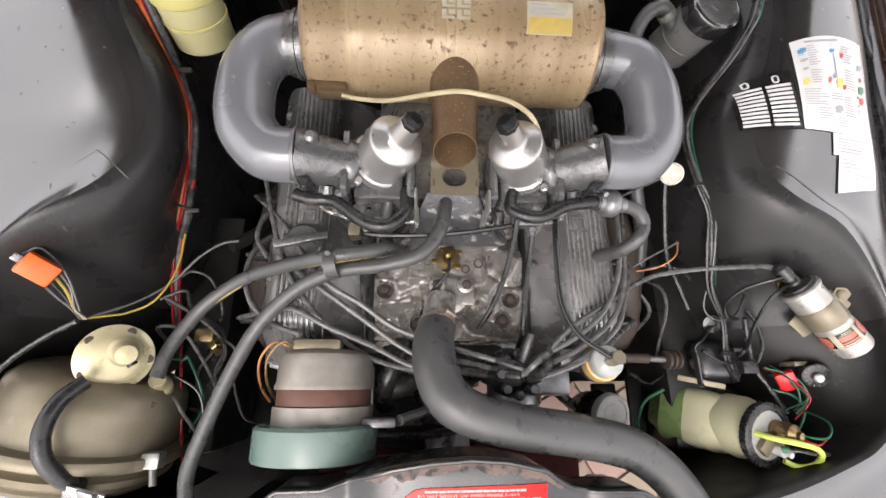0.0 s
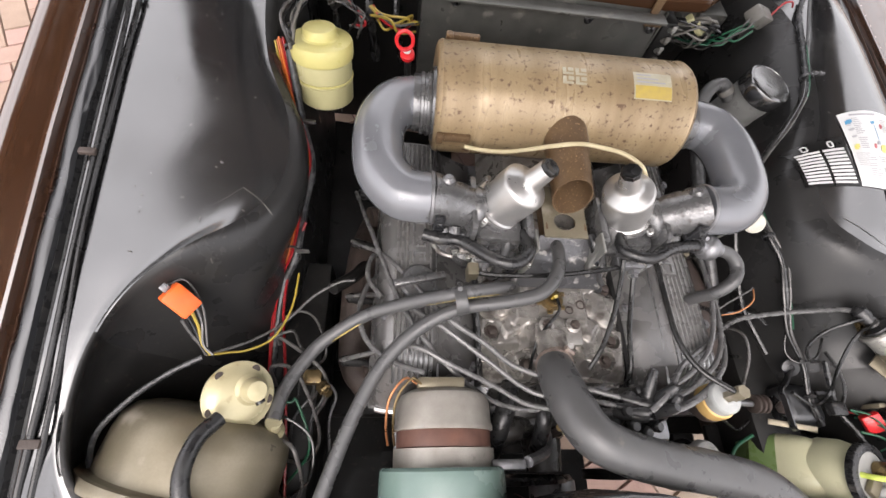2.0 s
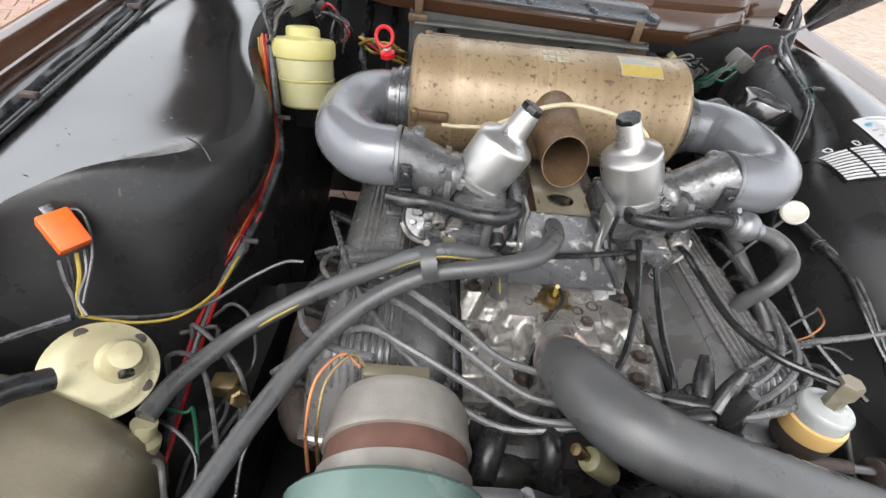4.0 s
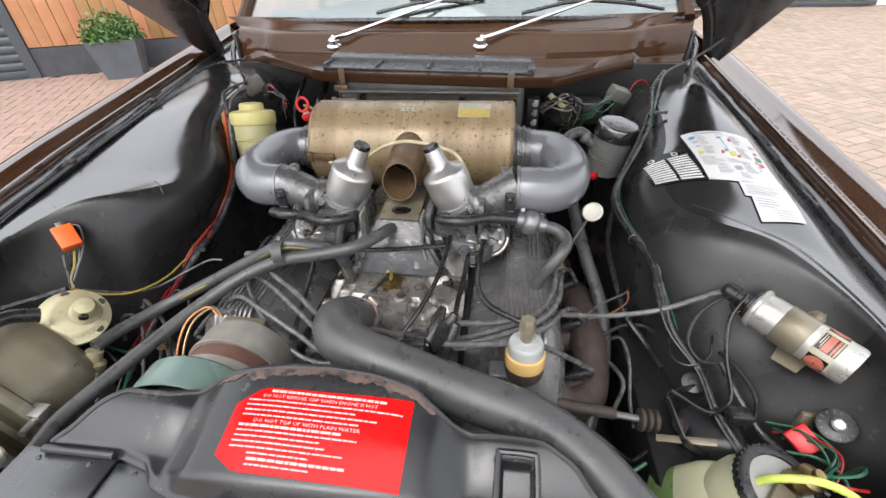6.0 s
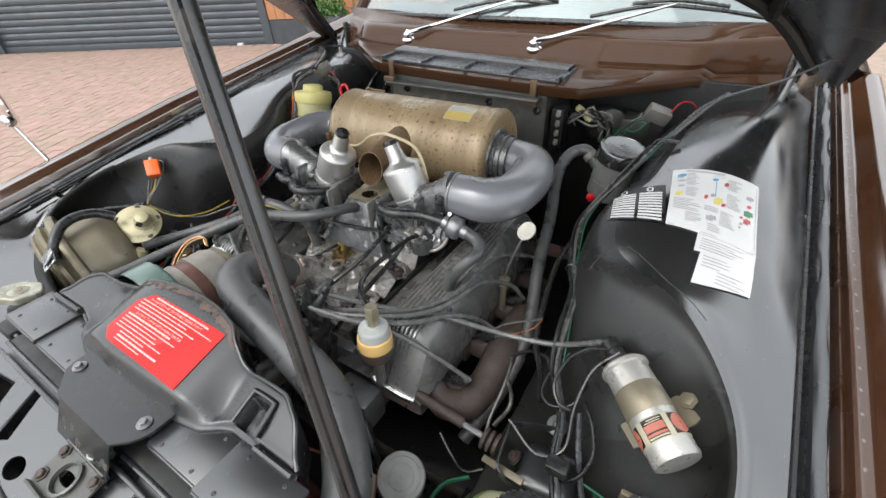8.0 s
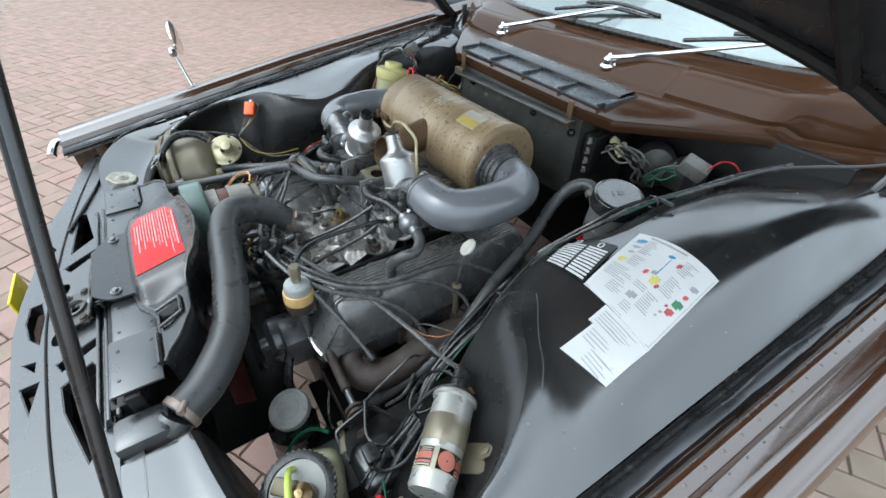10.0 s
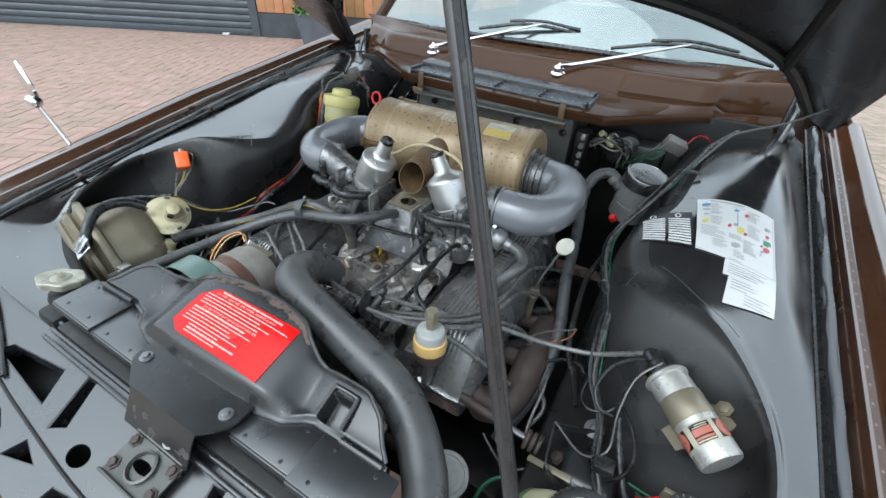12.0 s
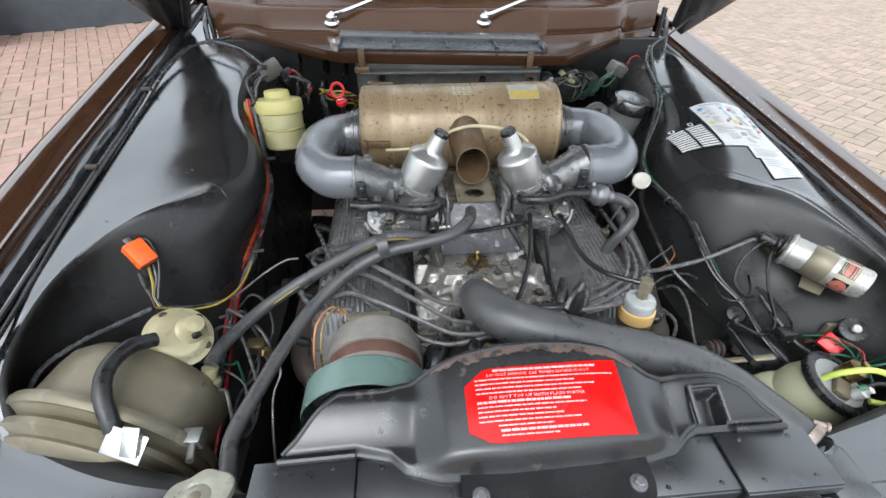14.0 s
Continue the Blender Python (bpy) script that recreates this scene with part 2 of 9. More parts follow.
ORANGE = mat("orange_plastic", (0.85, 0.14, 0.02), (0.75, 0.11, 0.02), rough=0.4, scale=30, bump=0.02)
RED = mat("red_plastic", (0.62, 0.015, 0.02), (0.52, 0.012, 0.016), rough=0.35, scale=30, bump=0.02)
RED_STICKER = mat("red_vinyl_sticker", (0.58, 0.007, 0.007), (0.48, 0.006, 0.006), rough=0.15, scale=12, fine=300, bump=0.03, ior=1.35)
AGED_PAPER = mat("aged_sticker_paper", (0.44, 0.41, 0.32), (0.31, 0.28, 0.20), rough=0.45, scale=60, fine=400, amount=0.9, bump=0.05)
AGED_YELLOW = mat("aged_yellow_print", (0.48, 0.36, 0.06), (0.36, 0.27, 0.10), rough=0.45, scale=80, fine=400, amount=0.9, bump=0.05)
FAN_RED = mat("dark_red_fan_paint", (0.16, 0.034, 0.036), (0.10, 0.030, 0.030), rough=0.45, scale=30, fine=300, bump=0.1)
WHITE_PRINT = mat("white_print", (0.70, 0.48, 0.46), (0.60, 0.36, 0.34), rough=0.35, scale=40, bump=0.0)
PAPER = mat("white_paper", (0.59, 0.59, 0.585), (0.53, 0.53, 0.525), rough=0.4, scale=16, fine=300, bump=0.04)
INK = mat("grey_ink", (0.27, 0.27, 0.28), (0.36, 0.36, 0.37), rough=0.5, scale=60, bump=0.0)
BLUE_INK = mat("blue_ink", (0.08, 0.30, 0.50), rough=0.4, bump=0.0)
YELLOW_INK = mat("yellow_ink", (0.62, 0.56, 0.14), rough=0.4, bump=0.0)
GREEN_INK = mat("green_ink", (0.07, 0.22, 0.12), rough=0.4, bump=0.0)
RED_INK = mat("red_ink", (0.50, 0.10, 0.11), rough=0.4, bump=0.0)
COPPER_PRINT = mat("orange_red_print", (0.42, 0.13, 0.09), (0.34, 0.11, 0.075), rough=0.4, bump=0.0)
BLACK_PLATE = mat("black_plate", (0.008, 0.008, 0.008), rough=0.3, bump=0.0)
RED_WIRE = mat("red_wire", (0.34, 0.014, 0.018), rough=0.3, bump=0.0)
ORANGE_WIRE = mat("orange_wire", (0.50, 0.12, 0.025), rough=0.3, bump=0.0)
YELLOW_WIRE = mat("yellow_wire", (0.36, 0.26, 0.04), rough=0.4, bump=0.0)
GREEN_WIRE = mat("green_wire", (0.012, 0.10, 0.05), rough=0.4, bump=0.0)
GREY_WIRE = mat("grey_wire", (0.050, 0.048, 0.047), (0.085, 0.081, 0.078), rough=0.32, scale=60, bump=0.0)
BLACK_WIRE = mat("black_wire", (0.010, 0.010, 0.010), (0.018, 0.018, 0.018), rough=0.22, bump=0.0)
CREAM_TUBE = mat("cream_plastic_tube", (0.50, 0.43, 0.28), (0.40, 0.34, 0.21), rough=0.4, scale=40, bump=0.0)
LIME_TUBE = mat("lime_plastic_tube", (0.55, 0.64, 0.13), (0.46, 0.56, 0.10), rough=0.25, scale=40, bump=0.0)
COPPER = mat("copper_wire", (0.55, 0.24, 0.11), (0.42, 0.18, 0.08), rough=0.35, metal=0.8, bump=0.0)
BRASS = mat("brass", (0.31, 0.225, 0.11), (0.16, 0.115, 0.06), rough=0.34, metal=0.9, scale=40, bump=0.1,
            dirt=(0.08, 0.06, 0.04), dirt_scale=60, dirt_at=0.62)
AMBER = mat("amber_fuel", (0.62, 0.42, 0.17), (0.54, 0.35, 0.13), rough=0.15, scale=20, bump=0.0)
BOWL = mat("clear_bowl", (0.40, 0.41, 0.40), (0.30, 0.31, 0.30), rough=0.15, scale=30, bump=0.0, coat=0.5)
BOTTLE = mat("milky_plastic_bottle", (0.60, 0.585, 0.40), (0.50, 0.49, 0.32), rough=0.35, scale=12, fine=300, bump=0.03)
BOTTLE_GREEN = mat("bottle_with_green_fluid", (0.19, 0.28, 0.10), (0.14, 0.215, 0.075), rough=0.3, scale=10, fine=300, bump=0.02)
RUST = mat("rusty_cast_iron", (0.064, 0.045, 0.037), (0.038, 0.029, 0.025), rough=0.65, scale=40, fine=300, amount=0.9, bump=0.5,
           dirt=(0.13, 0.10, 0.085), dirt_scale=60, dirt_at=0.67)
OILY_BLACK = mat("oily_black_casting", (0.022, 0.021, 0.020), (0.045, 0.042, 0.039), rough=0.32, scale=40, fine=300, amount=0.7, bump=0.3, lumps=0.1)
COWL_RUST = mat("flaking_rust", (0.135, 0.085, 0.066), (0.075, 0.053, 0.046), rough=0.6, scale=60, fine=300, amount=0.9, bump=0.5,
                dirt=(0.022, 0.021, 0.021), dirt_scale=90, dirt_at=0.50)
BULKHEAD = mat("dusty_grey_steel", (0.105, 0.104, 0.096), (0.062, 0.062, 0.057), rough=0.4, metal=0.4, scale=16, fine=350, bump=0.15,
               dirt=(0.14, 0.13, 0.115), dirt_scale=30, dirt_at=0.62)
GREY_PLASTIC = mat("grey_vent_plastic", (0.060, 0.067, 0.074), (0.045, 0.050, 0.056), rough=0.26, rvar=0.06, scale=30, bump=0.03)
TAUPE = mat("taupe_plastic", (0.155, 0.147, 0.132), (0.105, 0.10, 0.09), rough=0.4, scale=30, fine=400, bump=0.06)
PALE_PLUG = mat("yellowed_plug_plastic", (0.40, 0.38, 0.22), (0.28, 0.26, 0.14), rough=0.35, scale=60, fine=400, bump=0.05)
HANDLE = mat("worn_cream_coating", (0.56, 0.54, 0.48), (0.42, 0.40, 0.34), rough=0.4, scale=70, fine=400, amount=0.8, bump=0.1)
CAP_DISC = mat("gloss_grey_cap_face", (0.075, 0.075, 0.074), (0.05, 0.05, 0.05), rough=0.18, rvar=0.05, scale=40, bump=0.05, ior=2.2)
CLIP_TIN = mat("tarnished_tin_clip", (0.36, 0.29, 0.25), (0.22, 0.17, 0.145), rough=0.38, metal=0.4, scale=60, fine=400, bump=0.1)
TAPE = mat("shiny_harness_tape", (0.016, 0.017, 0.018), (0.06, 0.06, 0.063), rough=0.24, scale=70, fine=400, amount=0.5, bump=0.4)
PAVER = mat("red_brick_paver", (0.33, 0.225, 0.18), (0.26, 0.180, 0.145), rough=0.8, scale=9, fine=120, amount=0.7, bump=0.3, piece=0.11, dist=0.004)
PAVER_BUFF = mat("buff_brick_paver", (0.34, 0.265, 0.21), (0.28, 0.215, 0.168), rough=0.8, scale=9, fine=120, amount=0.7, bump=0.3, piece=0.15, dist=0.004)
JOINT = mat("sand_joint", (0.29, 0.225, 0.185), (0.24, 0.185, 0.152), rough=0.9, scale=20, fine=200, bump=0.3)
SHUTTER = mat("grey_shutter_paint", (0.062, 0.072, 0.082), (0.052, 0.06, 0.07), rough=0.45, scale=5, fine=200, bump=0.03)
TIMBER = mat("timber_cladding", (0.50, 0.27, 0.13), (0.36, 0.17, 0.075), rough=0.55, scale=5, fine=60, amount=0.8, bump=0.15, piece=0.25)
PLANTER = mat("grey_planter", (0.11, 0.125, 0.145), (0.085, 0.097, 0.115), rough=0.6, scale=6, fine=120, bump=0.1)
PLINTH = mat("dark_render", (0.06, 0.066, 0.075), (0.048, 0.053, 0.06), rough=0.7, scale=6, fine=120, bump=0.15)
LEAF = mat("green_leaves", (0.055, 0.14, 0.02), (0.035, 0.09, 0.012), rough=0.5, scale=14, fine=80, bump=0.0, piece=0.35)
STONE = mat("mossy_stone", (0.22, 0.205, 0.15), (0.16, 0.155, 0.105), rough=0.85, scale=7, fine=60, amount=0.8, bump=0.4, piece=0.2, dist=0.006)
RENDER_WALL = mat("pale_render", (0.62, 0.60, 0.57), (0.55, 0.53, 0.50), rough=0.8, scale=3, fine=120, bump=0.15)
HOUSE_BRICK = mat("red_house_brick", (0.30, 0.115, 0.075), (0.22, 0.085, 0.055), rough=0.8, scale=8, fine=80, bump=0.3, piece=0.2)
YELLOW_LAMP = mat("yellow_plastic_plate", (0.80, 0.66, 0.02), (0.75, 0.60, 0.02), rough=0.35, bump=0.0)


def glass_mat(name, tint, rough=0.0):
    m = bpy.data.materials.new(name)
    m.use_nodes = True
    s = m.node_tree.nodes["Principled BSDF"]
    s.inputs["Base Color"].default_value = (*tint, 1)
    s.inputs["Transmission Weight"].default_value = 1.0
    s.inputs["Roughness"].default_value = rough
    s.inputs["IOR"].default_value = 1.6
    s.inputs["Metallic"].default_value = 0.3
    return m


SCRATCH = mat("bared_primer", (0.10, 0.095, 0.085), (0.05, 0.048, 0.044), rough=0.6, bump=0.0)

GLASS = glass_mat("windscreen_glass", (0.58, 0.64, 0.63))

# ---- builders ----


def bm_object(name, bm, material, smooth=True, sharp=35):
    me = bpy.data.meshes.new(name)
    bmesh.ops.recalc_face_normals(bm, faces=bm.faces)
    bm.to_mesh(me)
    bm.free()
    me.materials.append(material)
    if smooth:
        me.shade_smooth()
        me.set_sharp_from_angle(angle=radians(sharp))
    return new(name, me)


def thing(name, loc, label, category, group="", kind=""):
    e = new(name)
    e.empty_display_size = 0.02
    e.location = loc
    e["at"] = loc
    return tagged(e, label, category, group, kind)


def part(name, bm, material, parent, label="", smooth=True, sharp=35):
    """One mesh under a thing or a part; the mesh is given in the world's metres."""
    ob = bm_object(name, bm, material, smooth, sharp)
    top = parent
    while top.parent:
        top = top.parent
    ob.parent = parent
    if parent is top:
        ob.matrix_parent_inverse = Matrix.Translation(Vector(top["at"])).inverted()
    if label:
        tagged(ob, label)
    return ob


def solo(name, bm, material, label, category, group="", kind="", smooth=True, sharp=35):
    return tagged(bm_object(name, bm, material, smooth, sharp), label, category, group, kind)


def frame_of(a, b):
    """A pose with z from a to b, standing at a."""
    d = (Vector(b) - Vector(a)).normalized()
    q = d.to_track_quat("Z", "Y")
    return Matrix.Translation(a) @ q.to_matrix().to_4x4()


def lathe(profile, m=None, n=32, closed=True):
    """A turned body: profile rows of (radius, height) round the local z axis."""
    bm = bmesh.new()
    rings = []
    for r, h in profile:
        rings.append([bm.verts.new((r * math.cos(2 * math.pi * i / n), r * math.sin(2 * math.pi * i / n), h)) for i in range(n)])
    for p, q in zip(rings[:-1], rings[1:]):
        for i in range(n):
            bm.faces.new((p[i], p[(i + 1) % n], q[(i + 1) % n], q[i]))
    if closed:
        for ring in (rings[0], rings[-1]):
            bm.faces.new(ring)
    if m is not None:
        bmesh.ops.transform(bm, matrix=m, verts=bm.verts)
    return bm


def turned(a, b, profile, n=32, closed=True):
    return lathe(profile, frame_of(a, b), n, closed)


def box(cx, cy, cz, sx, sy, sz, bevel=0.002, m=None, seg=2):
    bm = bmesh.new()
    bmesh.ops.create_cube(bm, size=1.0, matrix=Matrix.LocRotScale((cx, cy, cz), None, (sx, sy, sz)))
    if bevel:
        bmesh.ops.bevel(bm, geom=list(bm.edges), offset=bevel, segments=seg, affect="EDGES", profile=0.5)
    if m is not None:
        bmesh.ops.transform(bm, matrix=m, verts=bm.verts)
    return bm


def join(*bms):
    """Several bmeshes in one."""
    out_bm = bms[0]
    for other in bms[1:]:
        me = bpy.data.meshes.new("tmp")
        other.to_mesh(me)
        other.free()
        out_bm.from_mesh(me)
        bpy.data.meshes.remove(me)
    return out_bm


def spline(points, per=8):
    """A smooth way through the points."""
    p = [Vector(q) for q in points]
    if len(p) == 2:
        return [p[0].lerp(p[1], i / per) for i in range(per + 1)]
    ext = [2 * p[0] - p[1], *p, 2 * p[-1] - p[-2]]
    res = []
    for i in range(1, len(ext) - 2):
        a, b, c, d = ext[i - 1:i + 3]
        for k in range(per):
            u = k / per
            res.append(0.5 * ((2 * b) + (c - a) * u + (2 * a - 5 * b + 4 * c - d) * u * u + (3 * b - a - 3 * c + d) * u ** 3))
    res.append(p[-1])
    return res


def sweep(points, radius, n=10, per=8, caps=True, ripple=0.0):
    """A round tube along a smooth way; radius may be a list, one for each point."""
    way = spline(points, per)
    cnt = len(way)
    radii = [radius] * cnt if isinstance(radius, (int, float)) else \
        [float(np.interp(i / (cnt - 1) * (len(radius) - 1), range(len(radius)), radius)) for i in range(cnt)]
    bm = bmesh.new()
    tang = [(way[min(i + 1, cnt - 1)] - way[max(i - 1, 0)]).normalized() for i in range(cnt)]
    side = tang[0].orthogonal().normalized()
    rings = []
    for i, c in enumerate(way):
        side = (side - tang[i] * side.dot(tang[i])).normalized()
        up = tang[i].cross(side)
        r = radii[i] + (ripple if i % 2 else 0.0)
        rings.append([bm.verts.new(c + r * (math.cos(2 * math.pi * k / n) * side + math.sin(2 * math.pi * k / n) * up)) for k in range(n)])
    for a, b in zip(rings[:-1], rings[1:]):
        for k in range(n):
            bm.faces.new((a[k], a[(k + 1) % n], b[(k + 1) % n], b[k]))
    if caps:
        bm.faces.new(rings[0])
        bm.faces.new(rings[-1])
    return bm


def grid_sheet(rows, thick=0.0015, per_u=1, per_v=1):
    """A sheet lofted through rows of points, made smooth in both directions, with thickness."""
    fine = [spline(r, per_v) if per_v > 1 else [Vector(q) for q in r] for r in rows]
    if per_u > 1:
        cols = [spline([r[j] for r in fine], per_u) for j in range(len(fine[0]))]
        fine = [[c[i] for c in cols] for i in range(len(cols[0]))]
    bm = bmesh.new()
    v = [[bm.verts.new(p) for p in r] for r in fine]
    for a, b in zip(v[:-1], v[1:]):
        for j in range(len(a) - 1):
            bm.faces.new((a[j], a[j + 1], b[j + 1], b[j]))
    if thick:
        bmesh.ops.recalc_face_normals(bm, faces=bm.faces)
        bmesh.ops.solidify(bm, geom=list(bm.faces), thickness=thick)
    return bm


def plate(outline, thick, m=None, holes=(), bevel=0.0):
    """A flat plate with the outline in local x, y, from z = 0 to thick, with holes."""
    bm = bmesh.new()
    edges = []
    for loop in (outline, *holes):
        vs = [bm.verts.new((p[0], p[1], 0)) for p in loop]
        edges += [bm.edges.new((vs[i], vs[(i + 1) % len(vs)])) for i in range(len(vs))]
    bmesh.ops.triangle_fill(bm, use_beauty=True, use_dissolve=True, edges=edges)
    ret = bmesh.ops.extrude_face_region(bm, geom=list(bm.faces))
    bmesh.ops.translate(bm, vec=(0, 0, thick), verts=[g for g in ret["geom"] if isinstance(g, bmesh.types.BMVert)])
    if m is not None:
        bmesh.ops.transform(bm, matrix=m, verts=bm.verts)
    return bm


def ring_pts(cx, cy, rx, ry, n=20):
    return [(cx + rx * math.cos(2 * math.pi * i / n), cy + ry * math.sin(2 * math.pi * i / n)) for i in range(n)]


def hex_bolt(at, axis, r=0.007, h=0.005):
    a = Vector(at)
    return turned(a, a + Vector(axis), [(r * 1.5, 0), (r * 1.5, 0.0015), (r, 0.0016), (r, h), (r * 0.8, h + 0.0008)], n=6)


def clip_ring(at, along, r, w=0.012):
    """A worm-drive hose clip: band and screw."""
    a, d = Vector(at), Vector(along).normalized()
    bm = turned(a - d * w / 2, a + d * w / 2, [(r, 0), (r + 0.0015, 0), (r + 0.0015, w), (r, w)], n=28, closed=False)
    s = d.orthogonal().normalized()
    return join(bm, turned(a + s * (r + 0.004) - d.cross(s) * 0.009, a + s * (r + 0.004) + d.cross(s) * 0.009, [(0.004, 0), (0.004, 0.018)], n=10))
# ---- the yard ----


def flat(name, pts, material, label, category, kind="structure", z=0.0):
    bm = bmesh.new()
    bm.faces.new([bm.verts.new((x, y, z)) for x, y in pts])
    return solo(name, bm, material, label, category, kind=kind, smooth=False)


ground = flat("ground", [(-400, -400), (400, -400), (400, 400), (-400, 400)], JOINT, "brick paved yard with sandy joints", "ground", z=-0.012)

WALL_A, WALL_B = Vector((-9.6, 2.53, 0)), Vector((-2.6, 6.45, 0))
WD = (WALL_B - WALL_A).normalized()
WN = Vector((WD.y, -WD.x, 0))


def wall_box(s0, s1, out0, out1, z0, z1, bevel=0.0):
    """A box along the garage wall: from s0 to s1 along it, out0 to out1 off it towards the yard."""
    m = Matrix(((WD.x, WN.x, 0, WALL_A.x), (WD.y, WN.y, 0, WALL_A.y), (0, 0, 1, 0), (0, 0, 0, 1)))
    return box((s0 + s1) / 2, (out0 + out1) / 2, (z0 + z1) / 2, s1 - s0, out1 - out0, z1 - z0, bevel, m)


S_POST = 4.42  # end of the shutter along the wall
wall_left = thing("wall_left", tuple(WALL_A), "dark plinth wall with orange timber cladding", "wall", kind="structure")
part("plinth", wall_box(S_POST + 0.12, 9.6, -0.3, 0.0, 0, 0.33), PLINTH, wall_left)
part("lintel", wall_box(-0.05, S_POST + 0.12, -0.3, 0.0, 2.03, 2.12), PLINTH, wall_left)
part("upper_wall", wall_box(S_POST + 0.12, 9.6, -0.3, -0.03, 0.33, 2.12), PLINTH, wall_left)
part("pier", wall_box(-1.0, -0.05, -0.3, 0.0, 0, 0.33), PLINTH, wall_left)
part("pier_upper", wall_box(-2.7, -0.05, -0.3, -0.03, 0.33, 2.12), PLINTH, wall_left)
k = 0
for s0, s1 in ((S_POST + 0.13, 9.6), (-2.6, -0.06)):
    s = s0
    while s < s1:
        w = 0.135
        part("plank", wall_box(s, min(s + w - 0.006, s1), -0.03, 0.0 + 0.004 * (k % 3), 0.34, 2.11, 0.003), TIMBER, wall_left)
        s += w
        k += 1
shutter = thing("garage_door", tuple(WALL_A), "closed dark grey roller shutter garage door", "garage door", kind="structure")
part("shutter_frame", join(wall_box(S_POST, S_POST + 0.12, -0.12, 0.02, 0, 2.03), wall_box(-0.05, 0.0, -0.12, 0.02, 0, 2.03)), SHUTTER, shutter)
part("bottom_bar", wall_box(0, S_POST, -0.07, -0.02, 0.0, 0.085, 0.004), SHUTTER, shutter)
for i in range(20):
    prof = []
    z0 = 0.088 + 0.096 * i
    for a in np.linspace(0, 1, 7):
        prof.append((-0.060 + 0.015 * math.sin(math.pi * a) ** 0.5, z0 + 0.09 * a))
    prof.append((-0.068, z0 + 0.096))
    rows = [[WALL_A + WD * s + WN * o + Vector((0, 0, z)) for o, z in prof] for s in (0.0, S_POST)]
    part("slat", grid_sheet(rows, 0.002), SHUTTER, shutter)
solo("white_marker", join(wall_box(S_POST - 0.46, S_POST - 0.36, 0.0, 0.06, 0.0, 0.035, 0.006)), PAPER,
     "small white block on the paving before the garage door", "block")

# low stone wall at the far side of the shutter
stone_wall = thing("stone_wall", tuple(WALL_A), "low mossy stone block wall with a slate coping", "wall", kind="structure")
rnd = random.Random(4)
for row in range(3):
    s = -3.4 + 0.12 * (row % 2)
    while s < -0.75:
        w = rnd.uniform(0.34, 0.5)
        part("stone", wall_box(s, min(s + w - 0.012, -0.62), 0.02, 0.6 + rnd.uniform(-0.012, 0.012), 0.005 + 0.16 * row, 0.155 + 0.16 * row, 0.012), STONE, stone_wall)
        s += w
part("coping", wall_box(-3.4, -0.75, 0.0, 0.64, 0.485, 0.53, 0.01), PLINTH, stone_wall)


def leaf_clump(cx, cy, cz, r, count, seed, flat_z=0.5, size=0.03):
    """Many small leaves round a centre, thinning to an uneven outline."""
    rn = random.Random(seed)
    verts, faces = [], []
    for i in range(count):
        d = Vector((rn.gauss(0, 1), rn.gauss(0, 1), abs(rn.gauss(0, 1)) * flat_z)).normalized() * r * rn.uniform(0.35, 1.05)
        c = Vector((cx, cy, cz)) + d
        u = Vector((rn.gauss(0, 1), rn.gauss(0, 1), rn.gauss(0, 1))).normalized()
        v = u.orthogonal().normalized()
        s = size * rn.uniform(0.6, 1.3)
        n = len(verts)
        verts += [c - u * s, c + v * s * 0.4, c + u * s, c - v * s * 0.4]
        faces.append((n, n + 1, n + 2, n + 3))
    bm = bmesh.new()
    vs = [bm.verts.new(p) for p in verts]
    for f in faces:
        bm.faces.new([vs[i] for i in f])
    return bm


def planter_at(x, y, turn, label, seed):
    p = thing("planter", (x, y, 0), label, "planter", "planters in the yard")
    m = pose(x, y, 0, 0, 0, turn)
    h, a, b = 0.42, 0.19, 0.26
    outer = [[(-r, -r, z), (r, -r, z), (r, r, z), (-r, r, z)] for r, z in ((a, 0), (b, h), (b - 0.03, h), (b - 0.05, h - 0.08))]
    bm = bmesh.new()
    rings = [[bm.verts.new(q) for q in ring] for ring in outer]
    for p0, p1 in zip(rings[:-1], rings[1:]):
        for i in range(4):
            bm.faces.new((p0[i], p0[(i + 1) % 4], p1[(i + 1) % 4], p1[i]))
    bm.faces.new(rings[0])
    bmesh.ops.transform(bm, matrix=m, verts=bm.verts)
    part("pot", bm, PLANTER, p, smooth=False)
    part("soil", box(0, 0, h - 0.09, 2 * b - 0.1, 2 * b - 0.1, 0.04, 0, m), RUST, p)
    part("foliage", leaf_clump(x, y, h - 0.02, 0.33, 1400, seed, 0.7), LEAF, p, "dense green leaves", smooth=False)
    return p


pl = WALL_A + WD * 5.57 + WN * 0.40
planter_at(pl.x, pl.y, 29, "tall grey square planter with green shrub before the timber wall", 1)
planter_at(4.25, 9.0, 10, "grey square planter with green shrub on the paving", 2)

# buildings across the yard
house = thing("building", (7.5, 11.6, 0), "pale rendered building with grey shutters and a brick pier", "building", kind="structure")
part("wall", box(7.0, 11.75, 1.6, 14.0, 0.3, 3.2, 0), RENDER_WALL, house, smooth=False)
part("roller_door", join(*[box(3.4, 11.56, 0.06 + 0.1 * i, 3.0, 0.05, 0.085, 0.012) for i in range(26)]), SHUTTER, house)
part("roller_door", join(*[box(6.9, 11.56, 0.06 + 0.1 * i, 2.2, 0.05, 0.085, 0.012) for i in range(26)]), SHUTTER, house)
part("white_door", box(9.1, 11.56, 1.15, 1.1, 0.06, 2.0, 0.01), RENDER_WALL, house)
